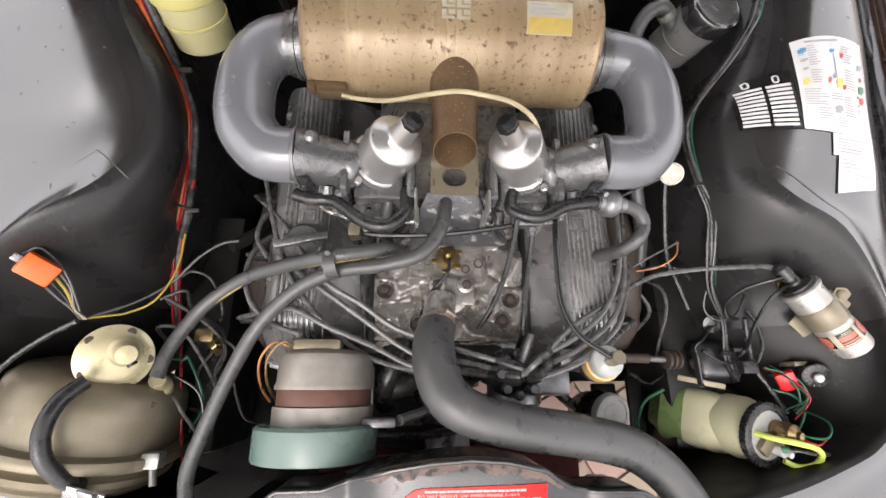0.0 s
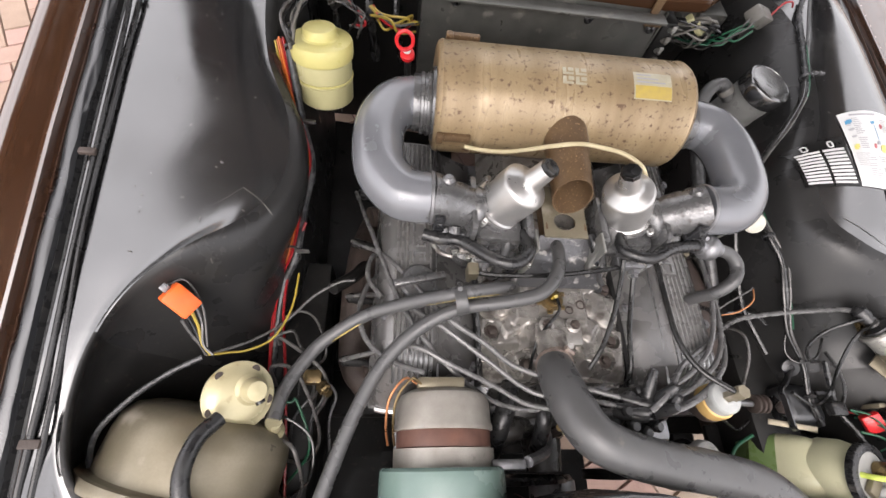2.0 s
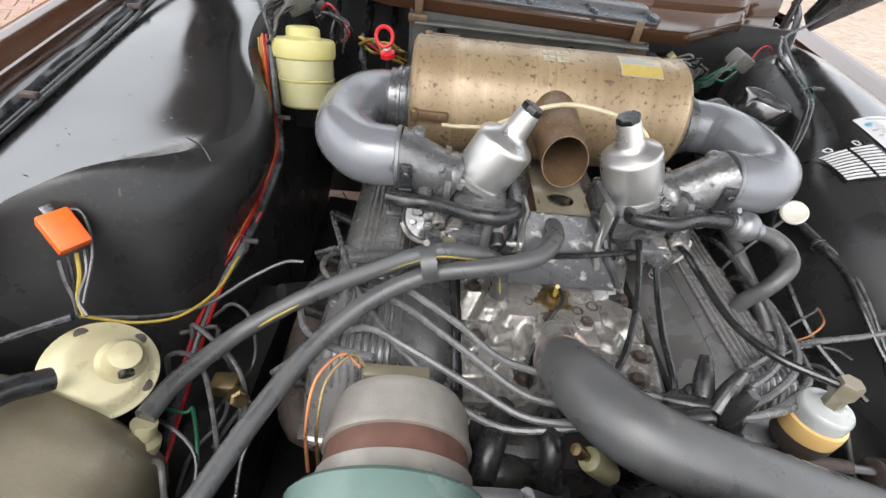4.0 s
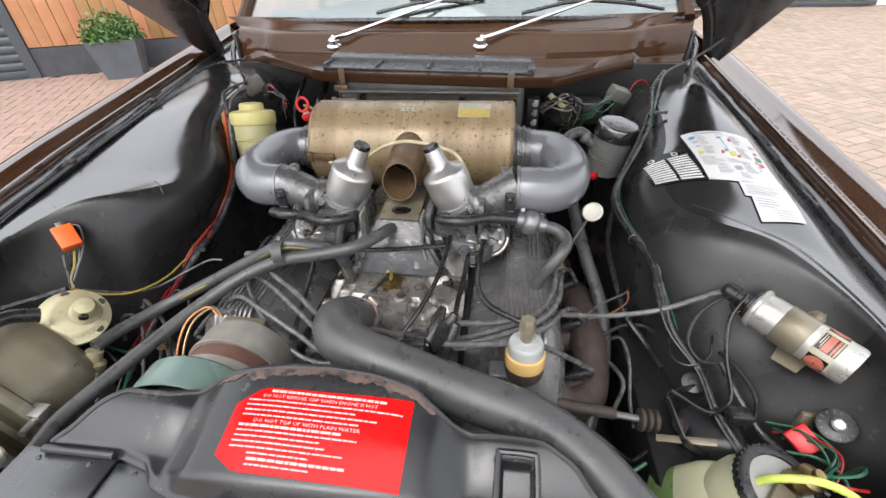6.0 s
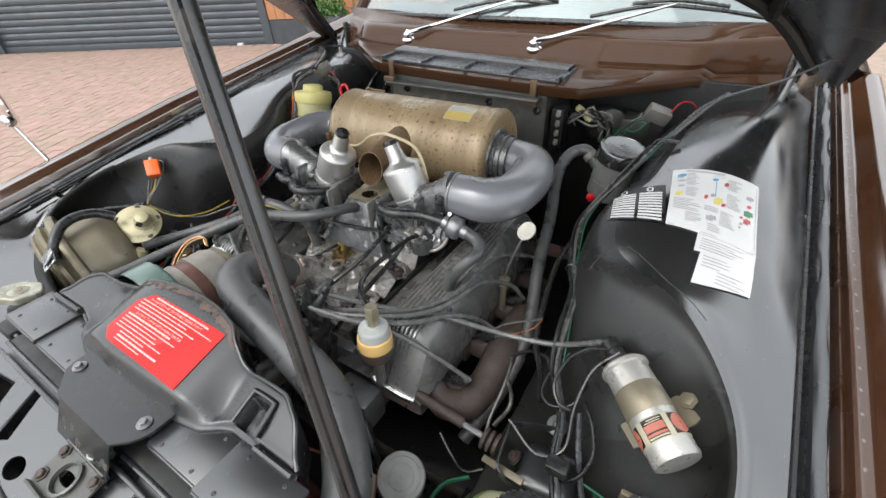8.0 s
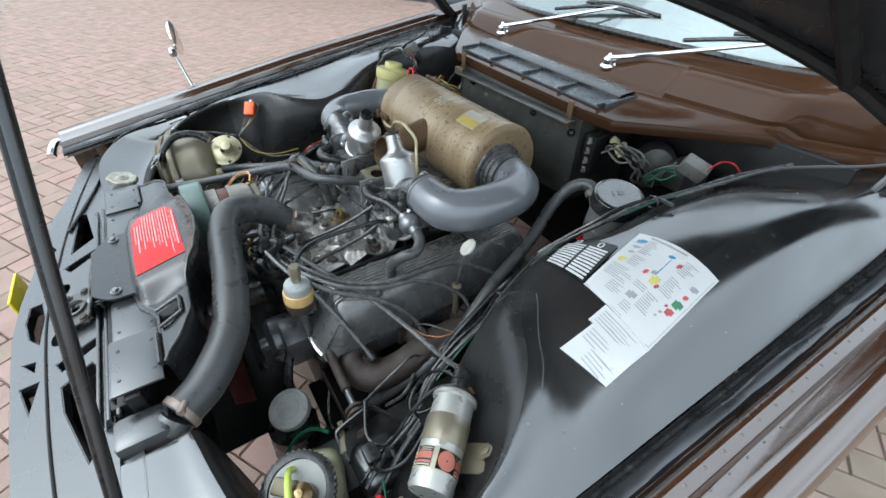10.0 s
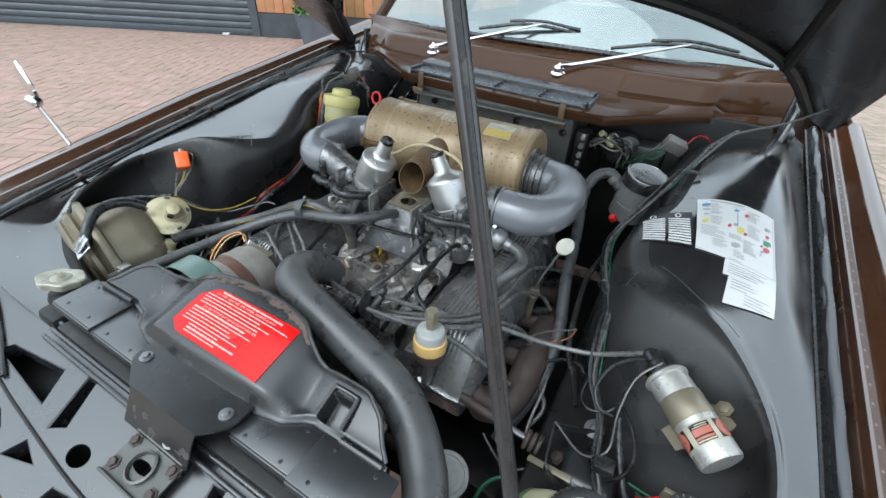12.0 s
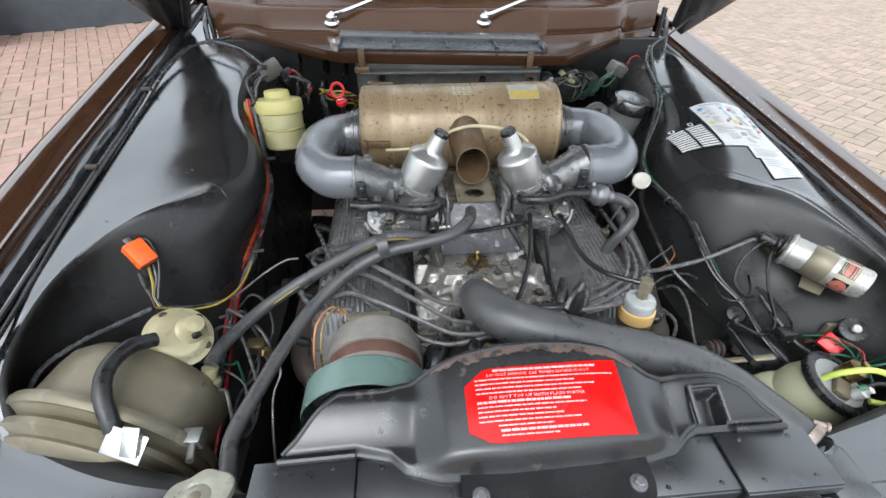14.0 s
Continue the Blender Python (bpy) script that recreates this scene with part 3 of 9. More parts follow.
pier = join(*[box(10.75 + (0.11 if r % 2 else 0.0) + 0.225 * c, 10.9, 0.04 + 0.075 * r, 0.213, 0.4, 0.064, 0.004) for r in range(16) for c in range(8)])
tagged(part("brick_pier", pier, HOUSE_BRICK, house, "red brick wall"), kind="stuff")

def smooth01(v):
    v = min(1.0, max(0.0, v))
    return v * v * (3 - 2 * v)


# ---- the car body ----
car = thing("car", (0, 0.6, 0), "brown classic saloon car with its bonnet propped open", "car")

# inner wings: stations from the bulkhead forward round the bay, each from the rail inwards and down
RIGHT = [
    [(0.765, 1.37, 0.835), (0.69, 1.37, 0.862), (0.61, 1.36, 0.858), (0.53, 1.34, 0.81), (0.48, 1.33, 0.73), (0.46, 1.32, 0.60), (0.45, 1.31, 0.40)],
    [(0.755, 1.22, 0.825), (0.68, 1.22, 0.865), (0.60, 1.21, 0.868), (0.52, 1.19, 0.83), (0.47, 1.17, 0.76), (0.45, 1.16, 0.62), (0.44, 1.15, 0.40)],
    [(0.752, 1.06, 0.810), (0.67, 1.05, 0.866), (0.59, 1.04, 0.884), (0.51, 1.02, 0.862), (0.455, 1.01, 0.79), (0.43, 1.0, 0.64), (0.42, 1.0, 0.40)],
    [(0.748, 0.90, 0.795), (0.67, 0.89, 0.850), (0.58, 0.88, 0.876), (0.50, 0.86, 0.858), (0.455, 0.85, 0.80), (0.425, 0.85, 0.66), (0.415, 0.85, 0.40)],
    [(0.744, 0.76, 0.781), (0.665, 0.76, 0.832), (0.565, 0.76, 0.857), (0.487, 0.757, 0.838), (0.452, 0.75, 0.79), (0.425, 0.75, 0.66), (0.41, 0.75, 0.40)],
    [(0.741, 0.66, 0.770), (0.66, 0.66, 0.812), (0.55, 0.66, 0.835), (0.455, 0.665, 0.813), (0.425, 0.66, 0.77), (0.415, 0.65, 0.66), (0.405, 0.65, 0.40)],
    [(0.738, 0.57, 0.760), (0.665, 0.575, 0.795), (0.56, 0.58, 0.812), (0.465, 0.575, 0.792), (0.437, 0.56, 0.75), (0.425, 0.54, 0.66), (0.41, 0.52, 0.40)],
    [(0.736, 0.50, 0.753), (0.67, 0.51, 0.785), (0.59, 0.52, 0.803), (0.51, 0.515, 0.797), (0.485, 0.485, 0.755), (0.455, 0.455, 0.64), (0.42, 0.44, 0.40)],
    [(0.734, 0.44, 0.747), (0.69, 0.455, 0.773), (0.64, 0.47, 0.793), (0.585, 0.465, 0.795), (0.56, 0.435, 0.75), (0.49, 0.41, 0.63), (0.43, 0.40, 0.40)],
    [(0.732, 0.38, 0.742), (0.705, 0.385, 0.757), (0.68, 0.39, 0.765), (0.652, 0.385, 0.766), (0.63, 0.375, 0.72), (0.50, 0.375, 0.605), (0.435, 0.37, 0.40)],
    [(0.729, 0.30, 0.735), (0.712, 0.30, 0.741), (0.695, 0.30, 0.746), (0.678, 0.30, 0.745), (0.66, 0.30, 0.70), (0.53, 0.30, 0.59), (0.44, 0.30, 0.40)],
    [(0.725, 0.20, 0.722), (0.708, 0.20, 0.726), (0.69, 0.20, 0.728), (0.672, 0.20, 0.725), (0.664, 0.20, 0.68), (0.62, 0.21, 0.57), (0.56, 0.22, 0.40)],
    [(0.718, 0.10, 0.708), (0.69, 0.115, 0.712), (0.665, 0.13, 0.712), (0.64, 0.145, 0.708), (0.635, 0.152, 0.67), (0.62, 0.165, 0.56), (0.60, 0.17, 0.40)],
    [(0.690, 0.02, 0.700), (0.655, 0.06, 0.704), (0.615, 0.09, 0.704), (0.575, 0.113, 0.700), (0.572, 0.12, 0.66), (0.565, 0.135, 0.55), (0.56, 0.14, 0.40)],
    [(0.560, -0.03, 0.700), (0.54, 0.01, 0.703), (0.515, 0.05, 0.703), (0.485, 0.085, 0.698), (0.484, 0.095, 0.66), (0.48, 0.11, 0.55), (0.48, 0.12, 0.40)],
    [(0.380, -0.03, 0.700), (0.380, 0.00, 0.702), (0.378, 0.03, 0.702), (0.375, 0.06, 0.696), (0.375, 0.07, 0.66), (0.375, 0.08, 0.55), (0.375, 0.09, 0.40)],
]


BASE_WING = [list(st) for st in RIGHT]
for st in BASE_WING:  # the shelf beside the rail is straight towards the front
    f = smooth01((0.80 - st[0][1]) / 0.42)
    for j in (1, 2):
        u = (st[j][0] - st[0][0]) / (st[3][0] - st[0][0])
        z = st[0][2] + (st[3][2] - st[0][2]) * u
        st[j] = (st[j][0], st[j][1], st[j][2] * (1 - f) + z * f)
for st in RIGHT:  # this wing keeps a fuller shoulder up to the rail
    y = st[0][1]
    f = smooth01((0.60 - y) / 0.26)
    for j in (1, 2):
        u = (st[j][0] - st[0][0]) / (st[3][0] - st[0][0])
        z = st[0][2] + (st[3][2] - st[0][2]) * u
        full = (0.011 if j == 1 else 0.002) * smooth01((y - 0.42) / 0.16)
        st[j] = (st[j][0], st[j][1], st[j][2] * (1 - f) + z * f + full)
LEFT = []
for st in BASE_WING:
    row = []
    for j, (x, y, z) in enumerate(st):
        far_ = smooth01((y - 0.30) / 0.45)
        keep = (1.0, 0.45, 0.26, 0.18, 0.10, 0.0, 0.0)[j] * far_ + (1.0, 0.95, 0.90, 0.70, 0.40, 0.0, 0.0)[j] * (1 - far_)
        flat_ = 1 - smooth01((y - 0.10) / 0.16)
        keep -= (0.0, 0.45, 0.62, 0.55, 0.30, 0.0, 0.0)[j] * flat_
        lift = keep * (0.039 + 0.052 * y - 0.03 * max(0, y - 0.6)) * smooth01((abs(x) - 0.36) / 0.25)
        shift = 0.0335 - 0.03 * y if j < 2 else (0.01 if j == 2 else (-0.012 if j == 3 else -0.012 - (0.02 if j == 4 else 0.036) * smooth01((y - 0.3) / 0.15)))
        if j > 1:
            g = smooth01((y - 0.28) / 0.22)
            shift = shift * g + (0.012, 0.004, -0.004, -0.012, -0.012)[j - 2] * (1 - g)
        bulge = 0.03 * math.exp(-((y - 0.47) / 0.07) ** 2) if j >= 2 else 0.0
        if j in (2, 3, 4):
            shift += 0.034 * math.exp(-((y - 0.47) / 0.19) ** 2)
        if j == 3:  # flat as far as a tight edge
            lift += 0.014 * smooth01((y - 0.45) / 0.2) * (1 - smooth01((y - 1.0) / 0.2))
        elif j == 2:
            lift -= 0.009 * math.exp(-((y - 0.48) / 0.10) ** 2)
        if j >= 4:  # the front wall falls away under the edge
            under = 1 - smooth01((y - 0.30) / 0.12)
            shift -= (0.022 if j == 4 else 0.065) * under
            bulge += 0.022 * under * smooth01((0.22 - y) / 0.08)
        row.append((-x + shift, y - bulge, z + lift))
    LEFT.append(row)


def loft(rows, per):
    """The fine grid of points through rows of controls."""
    fine = [spline(r, per) for r in rows]
    cols = [spline([r[j] for r in fine], per) for j in range(len(fine[0]))]
    return [[c[i] for c in cols] for i in range(len(cols[0]))]


for st, rim in ((RIGHT, 14), (LEFT, 12)):
    full = loft(st, 5)
    nose = 48
    part("inner_wing", grid_sheet([r[:15] for r in full[:nose + 1]], 0.0015), BLACK_PAINT, car, "glossy black painted inner wing", sharp=60)
    part("front_shelf", grid_sheet([r[:rim + 1] for r in full[nose:]], 0.0015), BLACK_PAINT, car, "glossy black painted shelf at the front of the bay", sharp=60)
    part("valance", grid_sheet([r[14:] for r in full[:nose + 1]], 0.0015), VALANCE, car, "dusty dull black valance below the inner wing", sharp=60)
    part("front_valance", grid_sheet([r[rim:] for r in full[nose:]], 0.0015), BLACK_DULL, car, "dull black valance below the front shelf", sharp=60)


YS = [-0.12, 0.0, 0.15, 0.3, 0.5, 0.7, 0.9, 1.1, 1.3, 1.5]


def rail(side, name, material, prof, label="", thick=0.0015, sharp=40, rough_edge=0.0, ys=YS):
    rows = []
    rn = random.Random(len(name))
    src = spline([(0, y, 0) for y in ys], 6 if rough_edge else 2)
    for v in src:
        y = v.y
        x0 = (0.7165 + 0.034 * y) if side > 0 else (0.683 + 0.064 * y)
        z0 = (0.701 + 0.1 * y) if side > 0 else (0.740 + 0.152 * y - 0.03 * max(0, y - 0.6))
        rows.append([(side * (x0 + dx + rn.uniform(-1, 1) * rough_edge), y, z0 + dz + rn.uniform(-1, 1) * rough_edge) for dx, dz in prof])
    return part(name, grid_sheet(rows, thick), material, car, label, sharp=sharp)


for side in (1, -1):
    grow = 0.0 if side > 0 else -0.028
    rail(side, "rubber_channel", RUBBER, [(0.004, 0.0), (0.008, -0.008), (0.014, -0.008), (0.018, 0.0)], sharp=60)
    rail(side, "seam_sealer", PANEL_PAINT, [(0.017, 0.0), (0.02, 0.006), (0.026, 0.008), (0.034, 0.006), (0.038, -0.002)], "lumpy black seam sealer along the wing rail", rough_edge=0.0012)
    rail(side, "gutter", BROWN_DULL, [(0.037, -0.002), (0.040, -0.022), (0.046 + grow * 0.3, -0.022), (0.048 + grow * 0.3, 0.004)])
    rail(side, "rivet_flange", BROWN_WING, [(0.048 + grow * 0.3, 0.004), (0.051 + grow * 0.3, 0.020), (0.055 + grow * 0.3, 0.021), (0.069 + grow * 0.5, 0.014), (0.070 + grow * 0.5, 0.008)], "dull brown rivet flange of the wing")
    rail(side, "outer_wing", BROWN_WING, [(0.070 + grow * 0.5, 0.008), (0.078 + grow * 0.5, 0.010), (0.092 + grow * 0.6, 0.026), (0.106 + grow * 0.7, 0.034), (0.122 + grow * 0.8, 0.034),
                                     (0.131 + grow, 0.028), (0.136 + grow, 0.012), (0.137 + grow, -0.12), (0.132 + grow, -0.42)], "glossy brown painted outer wing", sharp=60)
rivet = bmesh.new()
bmesh.ops.create_uvsphere(rivet, u_segments=8, v_segments=5, radius=0.0032, matrix=Matrix.Diagonal((1, 1, 0.5, 1)))
rivet_mesh = bpy.data.meshes.new("rivet")
rivet.to_mesh(rivet_mesh)
rivet.free()
rivet_mesh.materials.append(BROWN_DULL)
for side in (1, -1):
    grow = 0.0 if side > 0 else -0.012
    for i in range(34):
        y = 0.05 + 0.034 * i
        x0 = (0.7165 + 0.034 * y) if side > 0 else (0.683 + 0.064 * y)
        z0 = (0.701 + 0.1 * y) if side > 0 else (0.740 + 0.152 * y - 0.03 * max(0, y - 0.6))
        r = new("rivet", rivet_mesh)
        r.parent = car
        r.matrix_parent_inverse = Matrix.Translation(Vector(car["at"])).inverted()
        r.location = (side * (x0 + 0.059 + grow), y, z0 + 0.018)

# front panel with its cut-outs, falling slightly to the nose
PANEL_M = Matrix.Translation((0, -0.03, 0.700)) @ Matrix.Rotation(radians(12), 4, "X")


def local_front(pts):
    return [(x, (y + 0.03) / math.cos(radians(12))) for x, y in pts]


out_line = local_front([(-0.70, -0.05), (-0.64, -0.03), (-0.45, -0.028), (-0.30, -0.028), (0.0, -0.028), (0.30, -0.028), (0.45, -0.028), (0.64, -0.03), (0.70, -0.05),
                        (0.66, -0.085), (0.50, -0.115), (0.37, -0.155), (0.24, -0.172), (0.10, -0.186), (0.0, -0.195), (-0.10, -0.19), (-0.20, -0.175), (-0.29, -0.182), (-0.37, -0.16), (-0.50, -0.12), (-0.66, -0.085)])
holes = [local_front(h) for h in (
    [(-0.368, -0.092), (-0.352, -0.074), (-0.228, -0.058), (-0.200, -0.105)],
    [(-0.184, -0.048), (-0.163, -0.045), (-0.133, -0.104), (-0.158, -0.118)],
    [(0.102, -0.050), (0.124, -0.048), (0.147, -0.108), (0.120, -0.119)],
    [(0.158, -0.062), (0.176, -0.052), (0.330, -0.050), (0.350, -0.066), (0.235, -0.101), (0.178, -0.108)],
    [(-0.005, -0.100), (-0.005, -0.066), (0.030, -0.064), (0.030, -0.100)],
    [(-0.290, -0.152), (-0.25, -0.135), (-0.215, -0.149)], [(-0.180, -0.167), (-0.166, -0.137), (-0.118, -0.150)],
    [(-0.075, -0.172), (-0.072, -0.150), (-0.023, -0.142), (0.052, -0.146), (0.022, -0.166), (-0.03, -0.176)],
    [(0.080, -0.172), (0.088, -0.148), (0.118, -0.148)], [(0.135, -0.170), (0.140, -0.139), (0.205, -0.150)])]
holes += [[(x, (y + 0.03) / math.cos(radians(12))) for x, y in ring_pts(cx, -0.115, 0.019, 0.013)] for cx in (-0.081, 0.057)]
part("front_panel", plate(out_line, 0.0025, PANEL_M @ Matrix.Translation((0, 0, -0.0025)), holes), PANEL_PAINT, car, "black painted pressed front panel with cut-outs", sharp=30)
for h in holes[:10]:
    lip = [PANEL_M @ Vector((x, y, -0.001)) for x, y in (*h, h[0])]
    rows = [lip, [p + Vector((0, 0, -0.022)) for p in lip]]
    part("hole_lip", grid_sheet(rows, 0.0015), BLACK_SATIN, car, smooth=False)
edge = [PANEL_M @ Vector((x, y, -0.001)) for x, y in (out_line[8:] + out_line[:1])]
part("nose_skirt", grid_sheet([edge, [p + Vector((0, -0.012, -0.03)) for p in edge], [p + Vector((0, -0.016, -0.22)) for p in edge]], 0.0015), BLACK_SATIN, car)
# the panel's pressed step: its shadow line is laid on as a dull black strip
part("panel_seam", sweep([PANEL_M @ Vector((x, y, 0.0002)) for x, y in local_front([(-0.66, -0.050), (-0.46, -0.092), (-0.30, -0.116), (-0.20, -0.126), (-0.056, -0.137), (0.045, -0.137), (0.19, -0.126), (0.32, -0.112), (0.46, -0.090), (0.64, -0.052)])], 0.0024, n=8, per=4), BLACK_DULL, car, "dark strip drawn for the shadow at the front panel's step")
part("panel_backing", plate(out_line, 0.002, PANEL_M @ Matrix.Translation((0, 0, -0.055))), BLACK_DULL, car, smooth=False)
part("undertray", grid_sheet([[(x, y, 0.27 + 0.1 * abs(x)) for y in (0.20, 0.6, 1.15)] for x in (-0.50, -0.30, -0.12)], 0.002), BLACK_DULL, car, "dirty black undertray")
part("undertray", grid_sheet([[(x, y, 0.27 + 0.1 * abs(x)) for y in (0.24, 0.6, 1.15)] for x in (0.08, 0.30, 0.50)], 0.002), BLACK_DULL, car, "dirty black undertray")
part("undertray", grid_sheet([[(x, y, 0.30) for y in (-0.05, 0.10, 0.21)] for x in (-0.62, -0.30, 0.17)], 0.002), BLACK_DULL, car, "dirty black undertray")
part("cross_rail", join(box(0, -0.06, 0.60, 1.1, 0.06, 0.05, 0.006), box(-0.42, -0.06, 0.645, 0.05, 0.05, 0.07, 0.004), box(0.42, -0.06, 0.645, 0.05, 0.05, 0.07, 0.004)), BLACK_DULL, car)
LATCH_M = Matrix.Translation((0.018, -0.083, 0.699)) @ Matrix.Rotation(radians(12), 4, "X")
latch = part("bonnet_latch", plate([(-0.046, -0.027), (0.046, -0.027), (0.046, 0.027), (-0.046, 0.027)], 0.003, LATCH_M, [ring_pts(0, 0.0, 0.017, 0.007), ring_pts(0.033, 0.015, 0.004, 0.004), ring_pts(-0.033, 0.015, 0.004, 0.004)]), BULKHEAD, car, "worn grey bonnet latch plate")
for y_ in (-0.027, 0.027):
    part("latch_edge", box(0, y_, 0.004, 0.092, 0.004, 0.012, 0.0015, LATCH_M), BULKHEAD, latch)
part("latch_cup", lathe([(0.019, 0.003), (0.020, 0.0075), (0.017, 0.0085), (0.0155, 0.004)], LATCH_M, 24, closed=False), BULKHEAD, latch)
for x_, y_ in ((-0.038, -0.014), (0.038, -0.014), (-0.038, 0.016), (0.038, 0.016)):
    part("latch_bolt", hex_bolt(LATCH_M @ Vector((x_, y_, 0.003)), LATCH_M.to_3x3() @ Vector((0, 0, 1)), 0.006, 0.005), RUST, latch)
part("latch_spring", sweep([(0.03 + 0.012 * math.cos(a), -0.045 + 0.012 * math.sin(a), 0.705 + a * 0.0008) for a in np.linspace(0, 20, 60)], 0.0016, n=6, per=2), ZINC, car)
# flat front corner sheets join panel and inner wings
for side in (1, -1):
    part("corner_sheet", grid_sheet([[(side * x, y, 0.7005 - 0.02 * max(0, -y) / 0.1) for x in (0.36, 0.46, 0.56, 0.70)] for y in (-0.028, 0.0)], 0.0015), PANEL_PAINT, car)

# scuttle: plenum lip, vent, and the brown panel up to the screen
LIP = [(-0.68, 1.235, 0.900), (-0.565, 1.165, 0.932), (-0.335, 0.975, 0.932), (-0.295, 0.955, 0.931), (-0.03, 0.947, 0.926), (0.20, 0.952, 0.920), (0.285, 0.962, 0.919), (0.502, 1.160, 0.923), (0.528, 1.190, 0.903), (0.62, 1.262, 0.896), (0.685, 1.312, 0.892)]
LIP_X = sorted({round(float(v), 4) for v in np.linspace(-0.68, 0.685, 64)} | {p[0] for p in LIP} | {0.262, 0.268})
rows, edge_pts = [], []
for x in LIP_X:
    y, z = (float(np.interp(x, [p[0] for p in LIP], [p[i] for p in LIP])) for i in (1, 2))
    w = 1 - min(1, abs(x + 0.03) / 0.75) ** 2
    k = 0.05 * (1 - w)
    foot = max(1.128 + k, y + 0.022)
    zf = min(0.934, z + 0.012)
    out = 0.009 * smooth01((x - 0.262) / 0.006) + 0.006 * smooth01((-0.29 - x) / 0.03)
    top = foot + 0.062
    rows.append([(x, y + 0.010, z - 0.021), (x, y + 0.002, z - 0.021), (x, y, z - 0.017), (x, y, z - 0.003), (x, y + 0.003, z), (x * 1.005, y + 0.5 * (foot - y), 0.4 * z + 0.6 * zf), (x * 1.01, foot - 0.006, zf), (x * 1.012, foot + 0.004, zf + 0.003),
                 (x * 1.02, foot + 0.014 - out, zf + 0.012), (x * 1.04, top - 0.012 - out, 0.976), (x * 1.045, top - 0.004 - out, 0.9825), (x * 1.05, top + 0.008 - out * 0.5, 0.9865), (x * 1.08, top + 0.03, 0.990), (x * 1.10, max(1.258 + k * 2.0, top + 0.045), 1.001), (x * 1.15, max(1.302 + k * 2.1, top + 0.06), 1.012)])
    edge_pts.append(((x * 1.065), top + 0.021, 0.9895))
part("scuttle_panel", grid_sheet(rows, 0.0015), BROWN, car, "glossy brown painted scuttle panel", sharp=40)
part("scuttle_edge", sweep([(x, y + 0.009, z - 0.0215) for x, y, z in LIP], 0.0022, n=6, per=1), BROWN_DULL, car, "worn dull brown scuttle edge")
part("scuttle_seam", sweep(edge_pts[4:-4], 0.0016, n=6, per=1), BLACK_DULL, car, "dark joint along the scuttle")


def vent_z(x):
    return 0.9285 - 0.012 * (x + 0.30) / 0.53


VX = np.linspace(-0.305, 0.226, 10)
vent = part("vent_grille", grid_sheet([[(x, 0.978, vent_z(x) + 0.006), (x, 0.982, vent_z(x) + 0.0095), (x, 1.038, vent_z(x) + 0.0125), (x, 1.044, vent_z(x) + 0.0125)] for x in VX], 0.003), GREY_PLASTIC, car, "dark grey plastic air intake grille")
part("vent_hood", grid_sheet([[(x, 1.042, vent_z(x) + 0.012), (x, 1.043, vent_z(x) + 0.022), (x, 1.048, vent_z(x) + 0.025), (x, 1.090, vent_z(x) + 0.026), (x, 1.098, vent_z(x) + 0.020), (x, 1.100, vent_z(x) + 0.004)] for x in VX], 0.002), BLACK_SATIN, vent, "glossy black hood behind the grille")
for x in (-0.302, -0.165, -0.03, 0.10, 0.222):
    part("vent_bar", box(x, 1.010, vent_z(x) + 0.0145, 0.007, 0.062, 0.008, 0.0015), GREY_PLASTIC, vent)
part("vent_end", box(0.231, 1.045, vent_z(0.23) + 0.010, 0.010, 0.105, 0.018, 0.002), GREY_PLASTIC, vent)
part("vent_rim", sweep([(x, 0.980, vent_z(x) + 0.0085) for x in VX], 0.0028, n=6, per=2), GREY_PLASTIC, vent)
part("plenum_front", grid_sheet([[(-0.26, 0.965, 0.925), (-0.26, 0.955, 0.84), (-0.26, 0.95, 0.70)], [(-0.03, 0.955, 0.918), (-0.03, 0.945, 0.84), (-0.03, 0.94, 0.70)], [(0.21, 0.965, 0.908), (0.21, 0.955, 0.83), (0.21, 0.95, 0.70)]], 0.003, 3, 3), BULKHEAD, car, "dusty grey steel heater plenum")
part("plenum_shelf", box(-0.025, 0.93, 0.893, 0.45, 0.03, 0.006, 0.002, Matrix.Translation((0, 0, 0))), BULKHEAD, car)
part("plenum_side", box(-0.26, 1.05, 0.80, 0.004, 0.2, 0.22, 0), BULKHEAD, car)
part("plenum_side", box(0.21, 1.05, 0.79, 0.004, 0.2, 0.21, 0), BULKHEAD, car)
part("bulkhead", box(0, 1.18, 0.62, 1.3, 0.02, 0.58, 0.002), BLACK_DULL, car)
for x, z in ((-0.245, 0.905), (0.178, 0.893)):
    c = part("plenum_clip", join(box(x, 0.944, z + 0.016, 0.016, 0.006, 0.05, 0.002), box(x, 0.93, z - 0.006, 0.036, 0.012, 0.014, 0.003)), TAN_RUST, car, "rusty spring clip")
for x, z in ((-0.20, 0.874), (0.06, 0.868), (0.19, 0.862)):
    part("grommet", turned((x, 0.952, z), (x, 0.93, z), [(0.009, 0), (0.009, 0.008), (0.005, 0.012), (0.003, 0.006)], n=16), RUBBER, car)

# windscreen, dashboard and cabin behind it
def screen_row(x, thick=0.0):
    w = min(1, abs(x + 0.03) / 0.72) ** 2
    y0 = 1.262 + 0.125 * w
    return [(x, y0, 1.009 - 0.017 * w), (x * 0.97, y0 + 0.20, 1.17), (x * 0.92, y0 + 0.40, 1.33)]


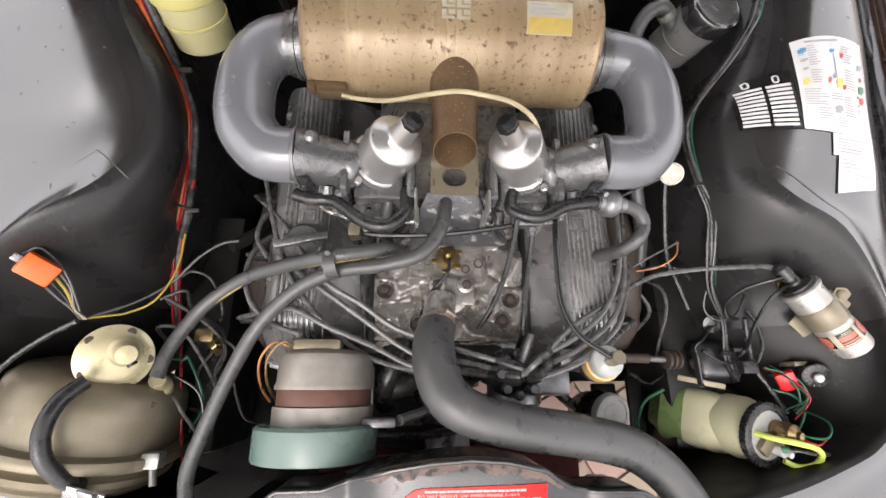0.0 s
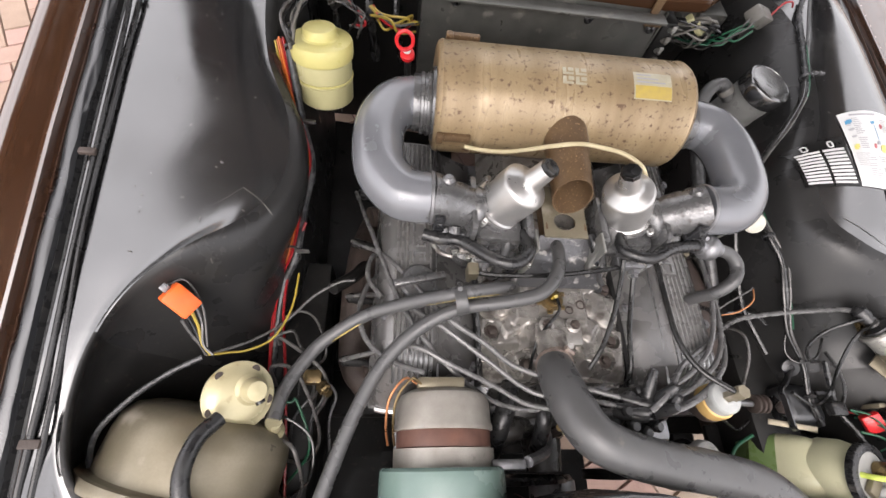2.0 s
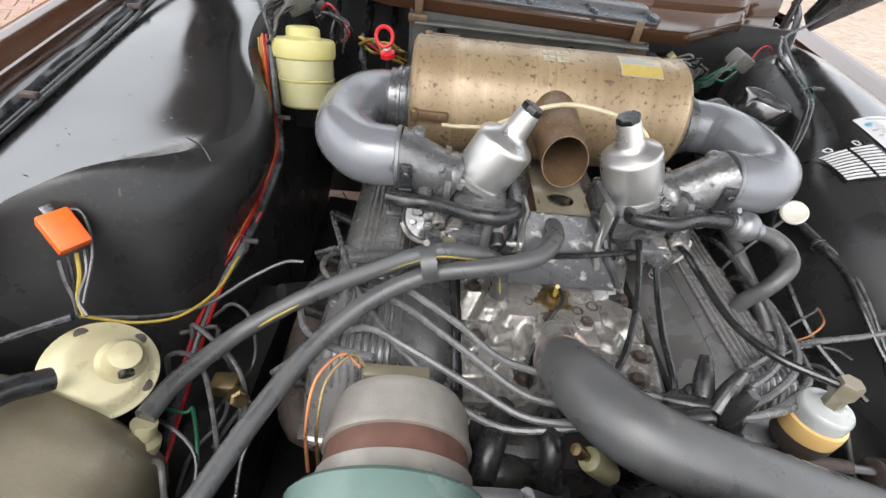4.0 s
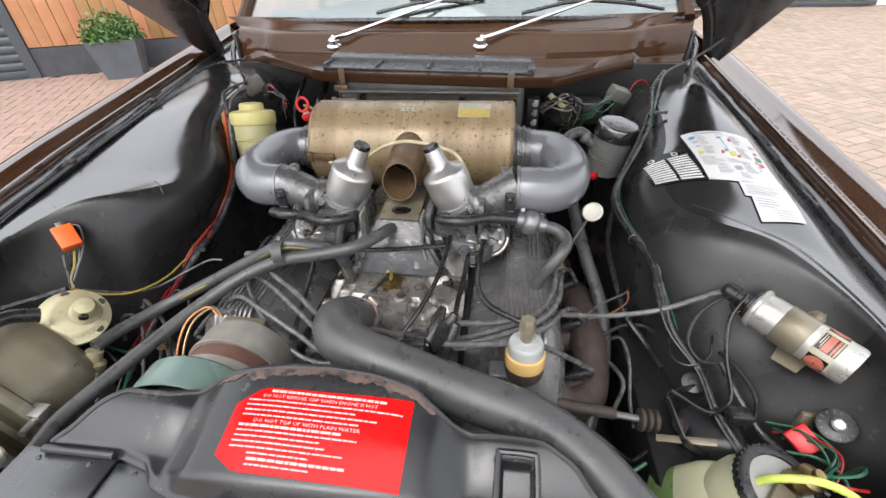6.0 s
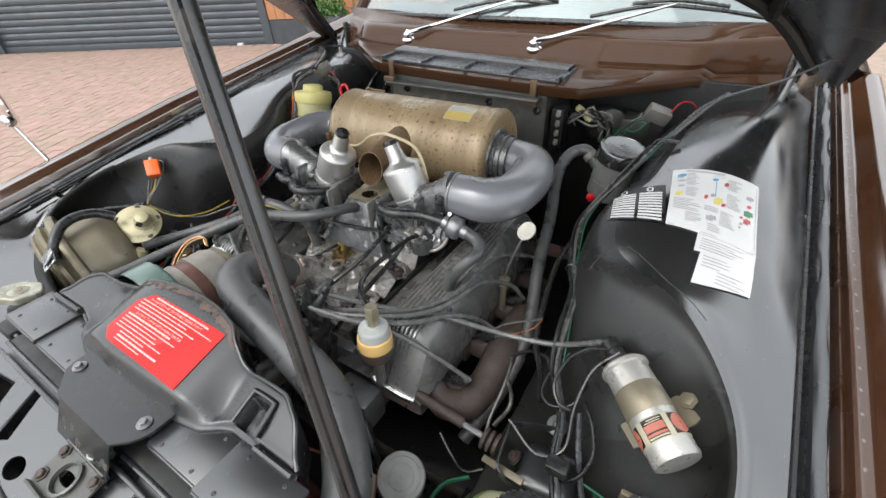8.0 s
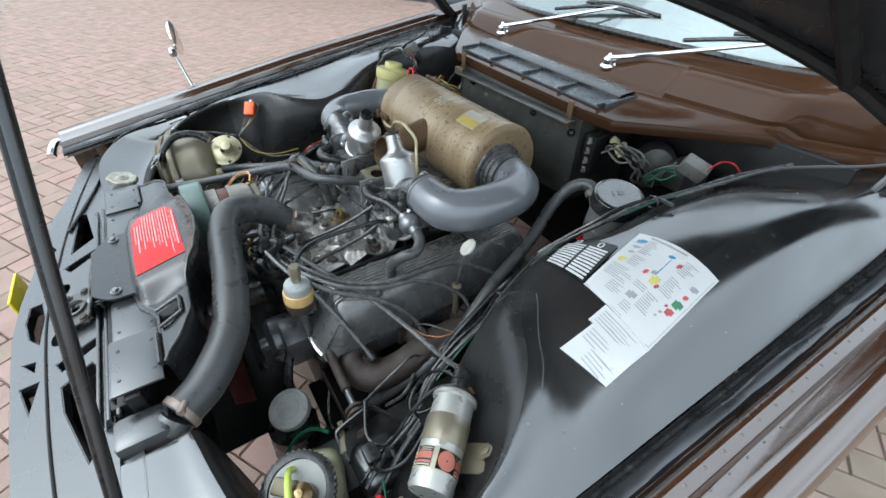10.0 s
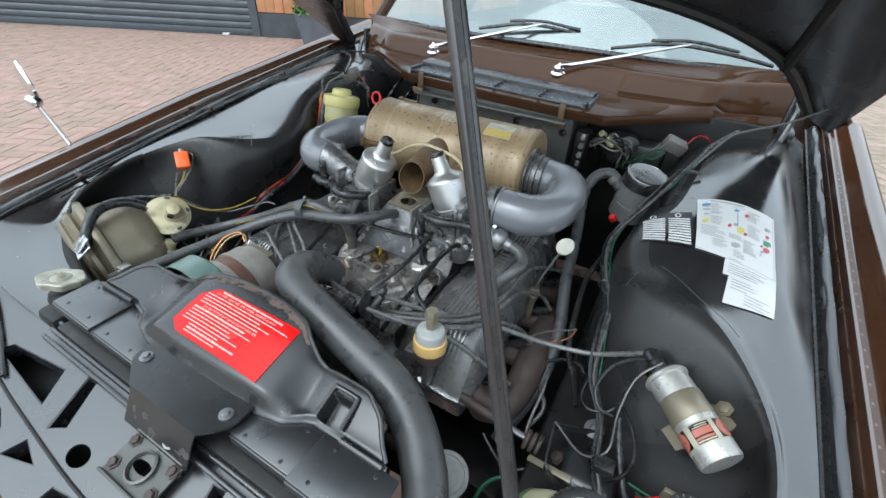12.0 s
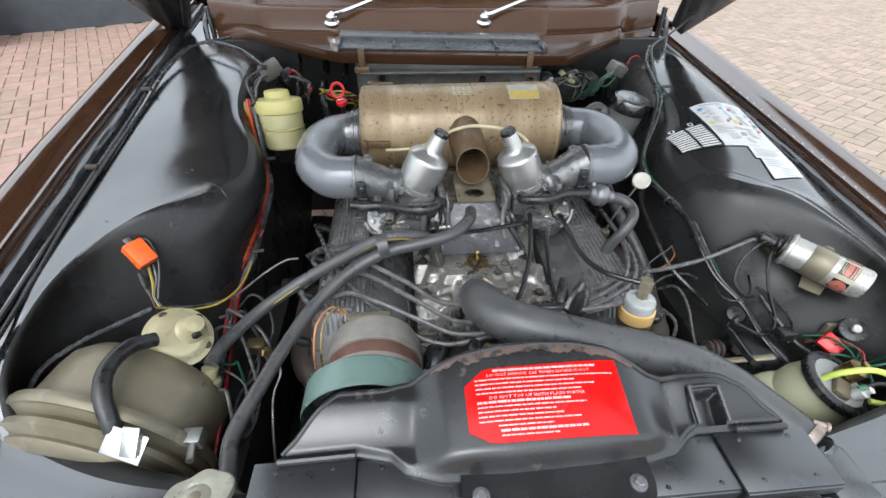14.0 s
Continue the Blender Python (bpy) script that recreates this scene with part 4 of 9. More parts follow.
part("windscreen", grid_sheet([screen_row(x) for x in np.linspace(-0.72, 0.68, 11)], 0.005, 2, 4), GLASS, car, "laminated glass windscreen reflecting the sky", sharp=80).visible_shadow = False
part("screen_seal", sweep([Vector(screen_row(x)[0]) + Vector((0, -0.004, 0.002)) for x in np.linspace(-0.72, 0.68, 11)], 0.008, n=8, per=3), RUBBER, car)
for x, sgn in ((-0.735, -1), (0.695, 1)):
    r = screen_row(x)
    part("screen_pillar", sweep([r[0], r[1], r[2]], 0.022, n=10, per=6), BROWN, car)
part("dashboard", grid_sheet([[(x, 1.33 + 0.15 * min(1, abs(x + 0.03) / 0.72) ** 2, 0.985), (x, 1.62, 1.0), (x, 1.75, 0.80)] for x in np.linspace(-0.7, 0.66, 7)], 0.004, 2, 3), BLACK_DULL, car)
part("rear_seat_wall", box(-0.02, 3.0, 0.72, 1.5, 0.03, 0.55, 0.01), BLACK_DULL, car)
part("cabin_floor", box(-0.02, 2.35, 0.34, 1.6, 2.3, 0.02, 0.0), BLACK_DULL, car)


def side_sheet(name, side, y0, y1, label):
    """A stretch of the body side from the waist down to the sill, cut round the rear wheel."""
    rows = []
    for y in np.linspace(y0, y1, max(3, int((y1 - y0) / 0.05))):
        k = smooth01((y - 1.5) / 0.5)
        x0 = (0.772 + 0.128 if side > 0 else 0.887) * (1 - k) + 0.885 * k - 0.06 * smooth01((y - 3.6) / 0.8)
        top = (0.88 if side > 0 else 0.97) * (1 - k) + 0.93 * k
        low = 0.25 + (math.sqrt(0.36 ** 2 - (y - 3.3) ** 2) + 0.06 if abs(y - 3.3) < 0.36 else 0.0)
        rows.append([(side * (x0 - 0.05), y, top + 0.012), (side * (x0 - 0.02), y, top), (side * x0, y, top - 0.05), (side * (x0 + 0.005), y, (top + low) / 2), (side * (x0 - 0.03), y, low)])
    return part(name, grid_sheet(rows, 0.0015, 1, 3), BROWN, car, label, sharp=50)


for side in (1, -1):
    for name, y0, y1, label in (("front_door", 1.506, 2.34, "glossy brown front door"), ("rear_door", 2.346, 3.02, "glossy brown rear door"), ("rear_wing", 3.026, 4.35, "glossy brown rear wing")):
        d = side_sheet(name, side, y0, y1, label)
        if "door" in name:
            part("door_handle", box(side * 0.905, y1 - 0.14, 0.83, 0.02, 0.13, 0.018, 0.005), CHROME, d)
    part("roof_rail", sweep([(side * 0.655 - 0.02, 1.78, 1.335), (side * 0.66, 2.3, 1.375), (side * 0.65, 2.95, 1.35), (side * 0.72, 3.30, 1.16), (side * 0.78, 3.60, 0.95)], 0.024, n=10, per=5), BROWN, car)
    part("door_pillar", sweep([(side * 0.665, 2.34, 1.36), (side * 0.83, 2.34, 0.94)], 0.02, n=8, per=2), BROWN, car)
part("roof", grid_sheet([[(x, y, 1.335 + 0.05 * (1 - (x / 0.72) ** 2) + 0.02 * math.sin((y - 1.6) * 2.2)) for y in np.linspace(1.66 + 0.12 * (x / 0.66) ** 2, 2.97, 7)] for x in np.linspace(-0.66, 0.64, 9)], 0.004, 2, 2), BROWN, car, "glossy brown roof panel", sharp=70)
part("rear_screen", grid_sheet([[(x * u0, y, z) for y, z, u0 in ((2.98, 1.36, 1.0), (3.28, 1.17, 1.08), (3.56, 0.96, 1.16))] for x in np.linspace(-0.62, 0.62, 7)], 0.005, 2, 3), GLASS, car, sharp=80)
part("boot_lid", grid_sheet([[(x, y, z - 0.02 * (x / 0.8) ** 2) for y, z in ((3.57, 0.955), (3.95, 0.955), (4.28, 0.93), (4.36, 0.89), (4.37, 0.55), (4.34, 0.30))] for x in np.linspace(-0.82, 0.82, 9)], 0.002, 2, 3), BROWN, car, "glossy brown boot lid", sharp=60)

# bonnet, propped open
HINGE = Vector((-0.02, 1.30, 0.915))
TILT = radians(33.5)


def bonnet_pt(x, s, up=0.0):
    return HINGE + Vector((x, -s * math.cos(TILT) + up * math.sin(TILT) * -1.0, s * math.sin(TILT) + up * math.cos(TILT)))


def rear_edge(x):
    a = abs(x)
    return float(np.interp(a, [0, 0.19, 0.31, 0.42, 0.51, 0.59, 0.64, 0.68, 0.705, 0.73, 0.79], [0.47, 0.465, 0.44, 0.405, 0.36, 0.30, 0.24, 0.18, 0.12, 0.04, 0.01]))


XB = [-0.81, -0.79, -0.74, -0.66, -0.58, -0.48, -0.36, -0.22, -0.08, 0.08, 0.22, 0.36, 0.48, 0.58, 0.66, 0.74, 0.79, 0.81]
rows = []
for x in XB:
    e = rear_edge(x)
    row = []
    for u in np.linspace(0, 1, 9):
        s = e + (1.42 - e) * u
        crown = 0.035 * (1 - (x / 0.81) ** 2) - 0.03 * max(0, (abs(x) - 0.70) / 0.11) ** 2
        row.append(bonnet_pt(x, s, crown))
    rows.append(row)
bonnet = part("bonnet", grid_sheet(rows, 0.0015), BROWN, car, "brown bonnet with black underside, propped open", sharp=60)
rows2 = []
for x in XB:
    e = rear_edge(x) - 0.001
    rows2.append([bonnet_pt(x, e + (1.421 - e) * u, 0.035 * (1 - (x / 0.81) ** 2) - 0.03 * max(0, (abs(x) - 0.70) / 0.11) ** 2 - 0.004 - 0.026 * smooth01((0.81 - abs(x)) / 0.05) * smooth01(u / 0.06) - 0.012 * math.sin(math.pi * min(1, max(0, (0.8 - abs(x)) / 0.8))) * math.sin(math.pi * u)) for u in np.linspace(0, 1, 9)])
part("bonnet_lining", grid_sheet(rows2, 0.002), LINING, bonnet, "satin black bonnet underside")
for x in (-0.62, -0.25, 0.25, 0.62):
    pts = [bonnet_pt(x, rear_edge(x) + 0.05 + (1.3 - rear_edge(x)) * u, 0.035 * (1 - (x / 0.81) ** 2) - 0.040) for u in np.linspace(0, 1, 6)]
    part("stiffener", sweep(pts, 0.013, n=8, per=2), BLACK_DULL, bonnet)
part("rear_stiffener", sweep([bonnet_pt(x, rear_edge(x) + 0.055, 0.035 * (1 - (x / 0.81) ** 2) - 0.040) for x in np.linspace(-0.74, 0.74, 15)], 0.012, n=8, per=3), BLACK_DULL, bonnet)
for x in (-0.70, 0.678):
    h = part("bonnet_hinge", join(box(x, 1.262, 0.915, 0.010, 0.020, 0.13, 0.003, ), box(x * 1.03, 1.29, 0.88, 0.03, 0.08, 0.02, 0.004), sweep([(x, 1.20, 0.86), (x * 1.02, 1.25, 0.93), (x * 1.02, 1.29, 0.955)], 0.008, n=8)), BLACK_SATIN, car, "black steel bonnet hinge")
rod_a, rod_b = Vector((0.512, -0.028, 0.668)), Vector((0.186, 0.172, 1.60))
prop = part("bonnet_prop", sweep([rod_a, rod_b], 0.0064, n=14, per=4), BLACK_SATIN, car, "black steel bonnet prop rod")
part("prop_groove", sweep([rod_a + Vector((0.0042, -0.0054, 0)), rod_b + Vector((0.0042, -0.0054, 0))], 0.0025, n=6, per=2), RUBBER, prop)
part("prop_foot", box(0.517, -0.031, 0.685, 0.03, 0.03, 0.03, 0.005), BLACK_DULL, car)


def wiper(px, ex, ey, ez, label):
    a = Vector((px, 1.160, 0.957))
    w = part("wiper_arm", join(turned(a, a + Vector((0, -0.25, 1)), [(0.021, 0), (0.021, 0.004), (0.014, 0.008), (0.013, 0.02), (0.008, 0.024)], n=20),
                               sweep([a + Vector((0, -0.006, 0.022)), a.lerp(Vector((ex, ey, ez)), 0.12) + Vector((0, -0.01, 0.016)), Vector((ex, ey, ez))], [0.009, 0.006, 0.0035], n=10)), CHROME, car, label)
    c = Vector((ex, ey, ez))
    part("wiper_blade", join(sweep([c + Vector((-0.20, -0.03, -0.03)), c + Vector((-0.05, -0.005, -0.005)), c + Vector((0.09, 0.015, -0.012)), c + Vector((0.21, 0.05, -0.032))], 0.005, n=8),
                             sweep([c + Vector((-0.10, -0.012, 0.0)), c + Vector((0, 0, 0.008)), c + Vector((0.12, 0.02, -0.005))], 0.0045, n=8)), RUBBER, w, "black rubber wiper blade")


wiper(-0.336, -0.03, 1.30, 1.060, "chrome wiper arm")
wiper(0.09, 0.40, 1.30, 1.055, "chrome wiper arm")
f0, f1 = Vector((-0.824, 0.271, 0.770)), Vector((-0.845, 0.242, 0.908))
mir = part("wing_mirror", join(turned(f0, f1, [(0.016, 0), (0.012, 0.008), (0.006, 0.02), (0.005, 0.138)], n=14), turned(f1 + Vector((-0.02, 0, 0)), f1 + Vector((0.02, 0, 0)), [(0.004, 0), (0.012, 0.006), (0.012, 0.034), (0.004, 0.04)], n=14)), CHROME, car, "chrome wing mirror on a stalk")
mh = Vector((-0.900, 0.262, 0.935))
part("mirror_head", turned(mh, mh + Vector((0.25, 0.95, 0.1)), [(0.0, -0.012), (0.030, -0.008), (0.048, 0.0), (0.050, 0.006), (0.046, 0.008)], n=24), CHROME, mir)
part("side_lamp_trim", sweep([(-0.80, -0.10, 0.70), (-0.785, -0.14, 0.72), (-0.74, -0.16, 0.70)], 0.012, n=10), CHROME, car)
part("number_plate", box(-0.20, -0.222, 0.60, 0.11, 0.006, 0.10, 0.003), YELLOW_LAMP, car, "yellow plate below the nose")

for wx in (-0.68, 0.66):
    for wy in (0.72, 3.3):
        w = part("wheel", turned((wx - 0.09, wy, 0.315), (wx + 0.09, wy, 0.315), [(0.20, 0), (0.30, 0.01), (0.322, 0.035), (0.325, 0.09), (0.322, 0.145), (0.30, 0.17), (0.20, 0.18)], n=40), RUBBER, car, "black tyre")
        part("rim", turned((wx - 0.07, wy, 0.315), (wx + 0.07, wy, 0.315), [(0.0, 0), (0.20, 0.0), (0.205, 0.02), (0.205, 0.12), (0.20, 0.14), (0.0, 0.14)], n=32), ZINC, w)
# ---- engine ----
XE = -0.02  # the engine's middle
engine = thing("engine", (XE, 0.5, 0.3), "dirty alloy vee eight engine with ribbed dark rocker covers", "engine")
part("cylinder_block", join(box(XE, 0.53, 0.50, 0.30, 0.50, 0.24, 0.02), box(XE, 0.53, 0.585, 0.22, 0.46, 0.06, 0.01)), CAST_GREY, engine, "dirty grey cast alloy block")
part("sump", join(box(XE, 0.50, 0.27, 0.26, 0.46, 0.26, 0.03), box(XE, 0.62, 0.125, 0.22, 0.22, 0.25, 0.02)), BLACK_DULL, engine)
part("front_cover", join(box(XE, 0.275, 0.50, 0.22, 0.06, 0.26, 0.02), turned((XE, 0.26, 0.42), (XE, 0.20, 0.42), [(0.09, 0), (0.09, 0.03), (0.05, 0.04), (0.05, 0.06)], n=32)), OILY_BLACK, engine)
part("water_pump", join(turned((XE, 0.26, 0.56), (XE, 0.17, 0.56), [(0.07, 0), (0.07, 0.02), (0.035, 0.04), (0.03, 0.09)], n=28), sweep([(XE - 0.04, 0.24, 0.6), (XE - 0.08, 0.23, 0.63), (XE - 0.10, 0.22, 0.60)], 0.02, n=12)), OILY_BLACK, engine)


def rocker(side):
    def X(x):
        return XE + side * (x + 0.02)
    sec = [(0.100, 0.600), (0.100, 0.626), (0.106, 0.637), (0.146, 0.657), (0.174, 0.676), (0.182, 0.690), (0.192, 0.697), (0.246, 0.697), (0.259, 0.692), (0.271, 0.678), (0.281, 0.655), (0.286, 0.628), (0.288, 0.600)]
    rows = []
    for y, dz, dx in ((0.268, -0.095, 0.004), (0.272, -0.078, 0.003), (0.296, -0.040, 0.002), (0.316, -0.010, 0.0), (0.330, 0.0, 0.0), (0.53, 0.0, 0.0), (0.755, 0.0, 0.0), (0.765, -0.012, 0.0), (0.767, -0.07, 0.0)):
        rows.append([(X(x if j < 5 else x - dx), y, max(z + dz, 0.598) if z > 0.6 else 0.596) for j, (x, z) in enumerate(sec)])
    cover = part("rocker_cover", grid_sheet(rows, 0.003), COVER, engine, "dark grey ribbed rocker cover, rubbed bright at the end", sharp=38)
    part("front_end", grid_sheet([[(X(x), y, z - d) for x, z in ((0.222, 0.699), (0.240, 0.700), (0.258, 0.694), (0.272, 0.680))] for y, d in ((0.317, 0.008), (0.296, 0.040), (0.273, 0.075), (0.265, 0.090), (0.265, 0.100))], 0.002, 3, 3), RIB_GREY, cover, "smooth grey front end")
    part("front_rim", sweep([(X(0.192), 0.268, 0.612), (X(0.20), 0.264, 0.608), (X(0.225), 0.262, 0.610), (X(0.25), 0.263, 0.606), (X(0.272), 0.268, 0.600)], 0.0060, n=8, per=4), ALLOY, cover, "edge rubbed to bright metal")
    part("inner_edge", sweep([(X(0.176), 0.30, 0.672), (X(0.179), 0.40, 0.683), (X(0.179), 0.60, 0.683), (X(0.179), 0.755, 0.683)], 0.002, n=6, per=4), RIB, cover, "edge rubbed to bright metal")
    for i in range(8):
        x = 0.189 + 0.0082 * i
        z = 0.6965
        for y0, y1 in (((0.333, 0.485), (0.640, 0.75)) if 1 <= i <= 4 else ((0.333, 0.75),)):
            part("rib", sweep([(X(x), y1, z + 0.0006), (X(x), y0, z + 0.0006)], 0.0024, n=6, per=2), RIB_GREY, cover)
        part("end_rib", sweep([(X(x), 0.350, z + 0.0014), (X(x), 0.331, z + 0.001), (X(x), 0.317, z - 0.008), (X(x), 0.300, z - 0.036)], 0.0033, n=6, per=3), RIB, cover, "bright rubbed rib end")
    part("badge_panel", box(X(0.2095), 0.5625, 0.6965, 0.034, 0.146, 0.004, 0.001), COVER, cover)
    for i in range(5):  # raised maker's lettering as plain shapes
        y = 0.503 + 0.0295 * i
        part("raised_mark", join(box(X(0.2000), y, 0.6995, 0.0032, 0.019, 0.003, 0.0006), box(X(0.2190), y, 0.6995, 0.0032, 0.019, 0.003, 0.0006), box(X(0.2095), y + 0.0080 * (-1) ** i, 0.6995, 0.018, 0.0030, 0.003, 0.0006)), RIB, cover)
    for x, y in ((0.112, 0.33), (0.112, 0.70), (0.140, 0.438), (0.262, 0.40), (0.262, 0.70)):
        z = float(np.interp(x, [0.106, 0.146, 0.178, 0.259, 0.271], [0.637, 0.657, 0.680, 0.692, 0.678]))
        part("screw", join(turned((X(x), y, z - 0.001), (X(x), y, z + 0.01), [(0.009, 0), (0.008, 0.002), (0.0045, 0.0024)], n=16), hex_bolt((X(x), y, z), (0, 0, 1), 0.0045, 0.005)), CAST_GREY, cover)
    head_rows = join(box(X(0.185), 0.52, 0.565, 0.18, 0.48, 0.07, 0.012, None))
    part("cylinder_head", head_rows, CAST_GREY, engine)
    for i in range(4):
        y = 0.345 + 0.115 * i
        part("spark_plug", turned((X(0.275), y, 0.575), (X(0.335), y, 0.605), [(0.010, 0), (0.010, 0.012), (0.006, 0.014), (0.006, 0.03), (0.009, 0.031), (0.0095, 0.062), (0.006, 0.066)], n=12), RUBBER, engine, "black rubber plug cap")
    # exhaust manifold
    ex, ez = (0.0, 0.0) if side > 0 else (-0.025, -0.035)
    man = [sweep([(X(0.270), 0.345 + 0.115 * i, 0.555), (X(0.312 + ex), 0.345 + 0.115 * i, 0.555 + ez), (X(0.335 + ex), 0.365 + 0.105 * i, 0.560 + ez)], 0.022, n=12) for i in range(4)]
    man.append(sweep([(X(0.268), 0.325, 0.575), (X(0.300 + ex), 0.315, 0.560 + ez), (X(0.333 + ex), 0.335, 0.553 + ez), (X(0.346 + ex), 0.39, 0.560 + ez), (X(0.345 + ex), 0.48, 0.575 + ez), (X(0.34 + ex), 0.60, 0.55 + ez), (X(0.33 + ex), 0.72, 0.45 + ez)], [0.024, 0.027, 0.029, 0.030, 0.032, 0.032, 0.032], n=16))
    for cast_ in man:
        for v in cast_.verts:
            d = 0.0030 * noise.noise(v.co * 45) + 0.0014 * noise.noise(v.co * 130)
            v.co += Vector((d, 0.4 * d, d))
    exm = part("exhaust_manifold", man[-1], RUST, engine, "rusty brown cast iron exhaust manifold")
    for runner in man[:-1]:
        part("exhaust_runner", runner, RUST, exm)
    for i in range(4):
        y = 0.345 + 0.115 * i
        part("port_flange", box(X(0.276), y, 0.556 + ez * 0.3, 0.012, 0.070, 0.050, 0.006), RUST, exm)
    return cover


for sd in (1, -1):
    rocker(sd)

# valley: intake manifold with humps, water passage and fittings
def mesa(x, y, cx, cy, hx, hy, top, slope=1.5, turn=0.0):
    """The height of a flat-topped boss with sloping sides."""
    c, s = math.cos(turn), math.sin(turn)
    u, v = abs((x - cx) * c + (y - cy) * s) - hx, abs((y - cy) * c - (x - cx) * s) - hy
    return top - slope * math.hypot(max(u, 0.0), max(v, 0.0))


MESAS = ((-0.020, 0.452, 0.060, 0.050, 0.688, 1.5, 0.0), (-0.022, 0.395, 0.040, 0.030, 0.680, 1.8, 0.0),
         (-0.106, 0.386, 0.026, 0.022, 0.668, 1.2, 0.12), (-0.070, 0.404, 0.036, 0.012, 0.674, 1.1, 0.45),
         (-0.104, 0.472, 0.026, 0.020, 0.672, 1.2, 0.0), (-0.092, 0.437, 0.018, 0.016, 0.676, 1.8, 0.0),
         (0.056, 0.480, 0.022, 0.014, 0.684, 1.4, 0.2), (0.074, 0.436, 0.028, 0.020, 0.672, 0.9, -0.5),
         (0.072, 0.362, 0.034, 0.030, 0.668, 1.3, -0.15), (0.040, 0.398, 0.022, 0.014, 0.676, 1.2, -0.6),
         (-0.058, 0.335, 0.022, 0.018, 0.664, 1.5, 0.3), (0.088, 0.476, 0.014, 0.014, 0.670, 2.0, 0.0))
POCKETS = ((-0.121, 0.386), (0.091, 0.372), (0.097, 0.470), (-0.121, 0.470), (0.076, 0.338), (-0.064, 0.330))


def manifold_z(x, y):
    z = max([0.640] + [mesa(x, y, *q) for q in MESAS])
    if y > 0.485:
        z = max(z, 0.688 + min(0.06, (y - 0.485) * 1.5) - 1.4 * max(0.0, abs(x + 0.016) - 0.085))
    for px, py in POCKETS:
        z -= 0.010 * smooth01((0.0150 - math.hypot(x - px, y - py)) / 0.004)
    return z


rows = []
for y in np.linspace(0.30, 0.76, 185):
    row = []
    for x in np.linspace(-0.140, 0.115, 105):
        z = manifold_z(x, y) + 0.0009 * noise.noise((x * 160, y * 160, 1.3)) + 0.0013 * noise.noise((x * 48, y * 48, 5.1))
        row.append((x, y, z - (0.02 if y < 0.305 else 0.0)))
    rows.append(row)
part("intake_manifold", grid_sheet(rows, 0.0), CAST, engine, "dirty bright cast alloy intake manifold", sharp=40)
for x, y in POCKETS:
    z = manifold_z(x, y)
    part("manifold_bolt", join(turned((x, y, z - 0.002), (x, y, z + 0.01), [(0.0120, 0), (0.0120, 0.003), (0.0085, 0.0034)], n=20), hex_bolt((x, y, z), (0, 0, 1), 0.0075, 0.009)), RUST, engine, "rusty hexagon bolt")
for x, y, r in ((0.012, 0.418, 0.0075), (0.034, 0.428, 0.0085), (-0.052, 0.428, 0.006), (0.022, 0.470, 0.006)):
    z = manifold_z(x, y)
    part("core_plug", turned((x, y, z - 0.003), (x, y, z + 0.01), [(r, 0), (r, 0.0045), (r * 0.75, 0.0045), (r * 0.65, 0.003), (0.0, 0.003)], n=18), RUST, engine, "small rusty plug")
part("rubber_plug", turned((0.078, 0.470, 0.662), (0.080, 0.466, 0.69), [(0.011, 0), (0.012, 0.010), (0.009, 0.015), (0.0, 0.016)], n=18), RUBBER, engine)
part("hose_stub", turned((-0.093, 0.437, 0.664), (-0.094, 0.437, 0.70), [(0.017, 0), (0.0165, 0.012), (0.0135, 0.016), (0.0125, 0.022)], n=24), CAST, engine, "cast hose stub")
for x0, x1 in ((-0.148, -0.138), (0.116, 0.126)):
    part("gasket_rail", box((x0 + x1) / 2, 0.51, 0.634, x1 - x0, 0.42, 0.040, 0.003), BLACK_DULL, engine)
sb = Vector((-0.018, 0.436, 0.686))
part("brass_sender", join(lathe([(0.019, 0), (0.0205, 0.002), (0.0205, 0.005), (0.0135, 0.0065), (0.0125, 0.014), (0.0085, 0.0145), (0.0080, 0.006), (0.0, 0.006)], Matrix.Translation(sb), 18),
                          *[box(0.0225 * math.cos(a), 0.0225 * math.sin(a), 0.003, 0.010, 0.008, 0.005, 0.0015, Matrix.Translation(sb)) for a in (0.5, 1.8, 3.4, 4.5, 5.6)]), BRASS, engine, "tarnished brass sender flange")
part("sender_terminal", sweep([sb + Vector((0, 0, 0.008)), sb + Vector((0.001, 0.002, 0.022)), sb + Vector((-0.002, -0.004, 0.030))], 0.0032, n=8), YELLOW_WIRE, engine, "yellow sleeved terminal")
part("thermostat_housing", join(turned((-0.016, 0.372, 0.655), (-0.016, 0.372, 0.72), [(0.036, 0), (0.036, 0.030), (0.030, 0.040), (0.014, 0.046)], n=28), box(-0.014, 0.374, 0.692, 0.080, 0.038, 0.011, 0.005),
                                turned((-0.030, 0.365, 0.692), (-0.037, 0.312, 0.714), [(0.027, 0), (0.025, 0.03), (0.027, 0.056)], n=28),
                                turned((-0.036, 0.388, 0.694), (-0.036, 0.388, 0.71), [(0.013, 0), (0.013, 0.007), (0.010, 0.009)], n=18), turned((0.010, 0.388, 0.694), (0.010, 0.388, 0.71), [(0.013, 0), (0.013, 0.007), (0.010, 0.009)], n=18)), CAST, engine, "bright cast thermostat housing")
for x in (-0.036, 0.012):
    part("housing_bolt", hex_bolt((x, 0.388, 0.702), (0, 0, 1), 0.006, 0.006), RUST, engine)
fc = Vector((-0.250, 0.450, 0.696))
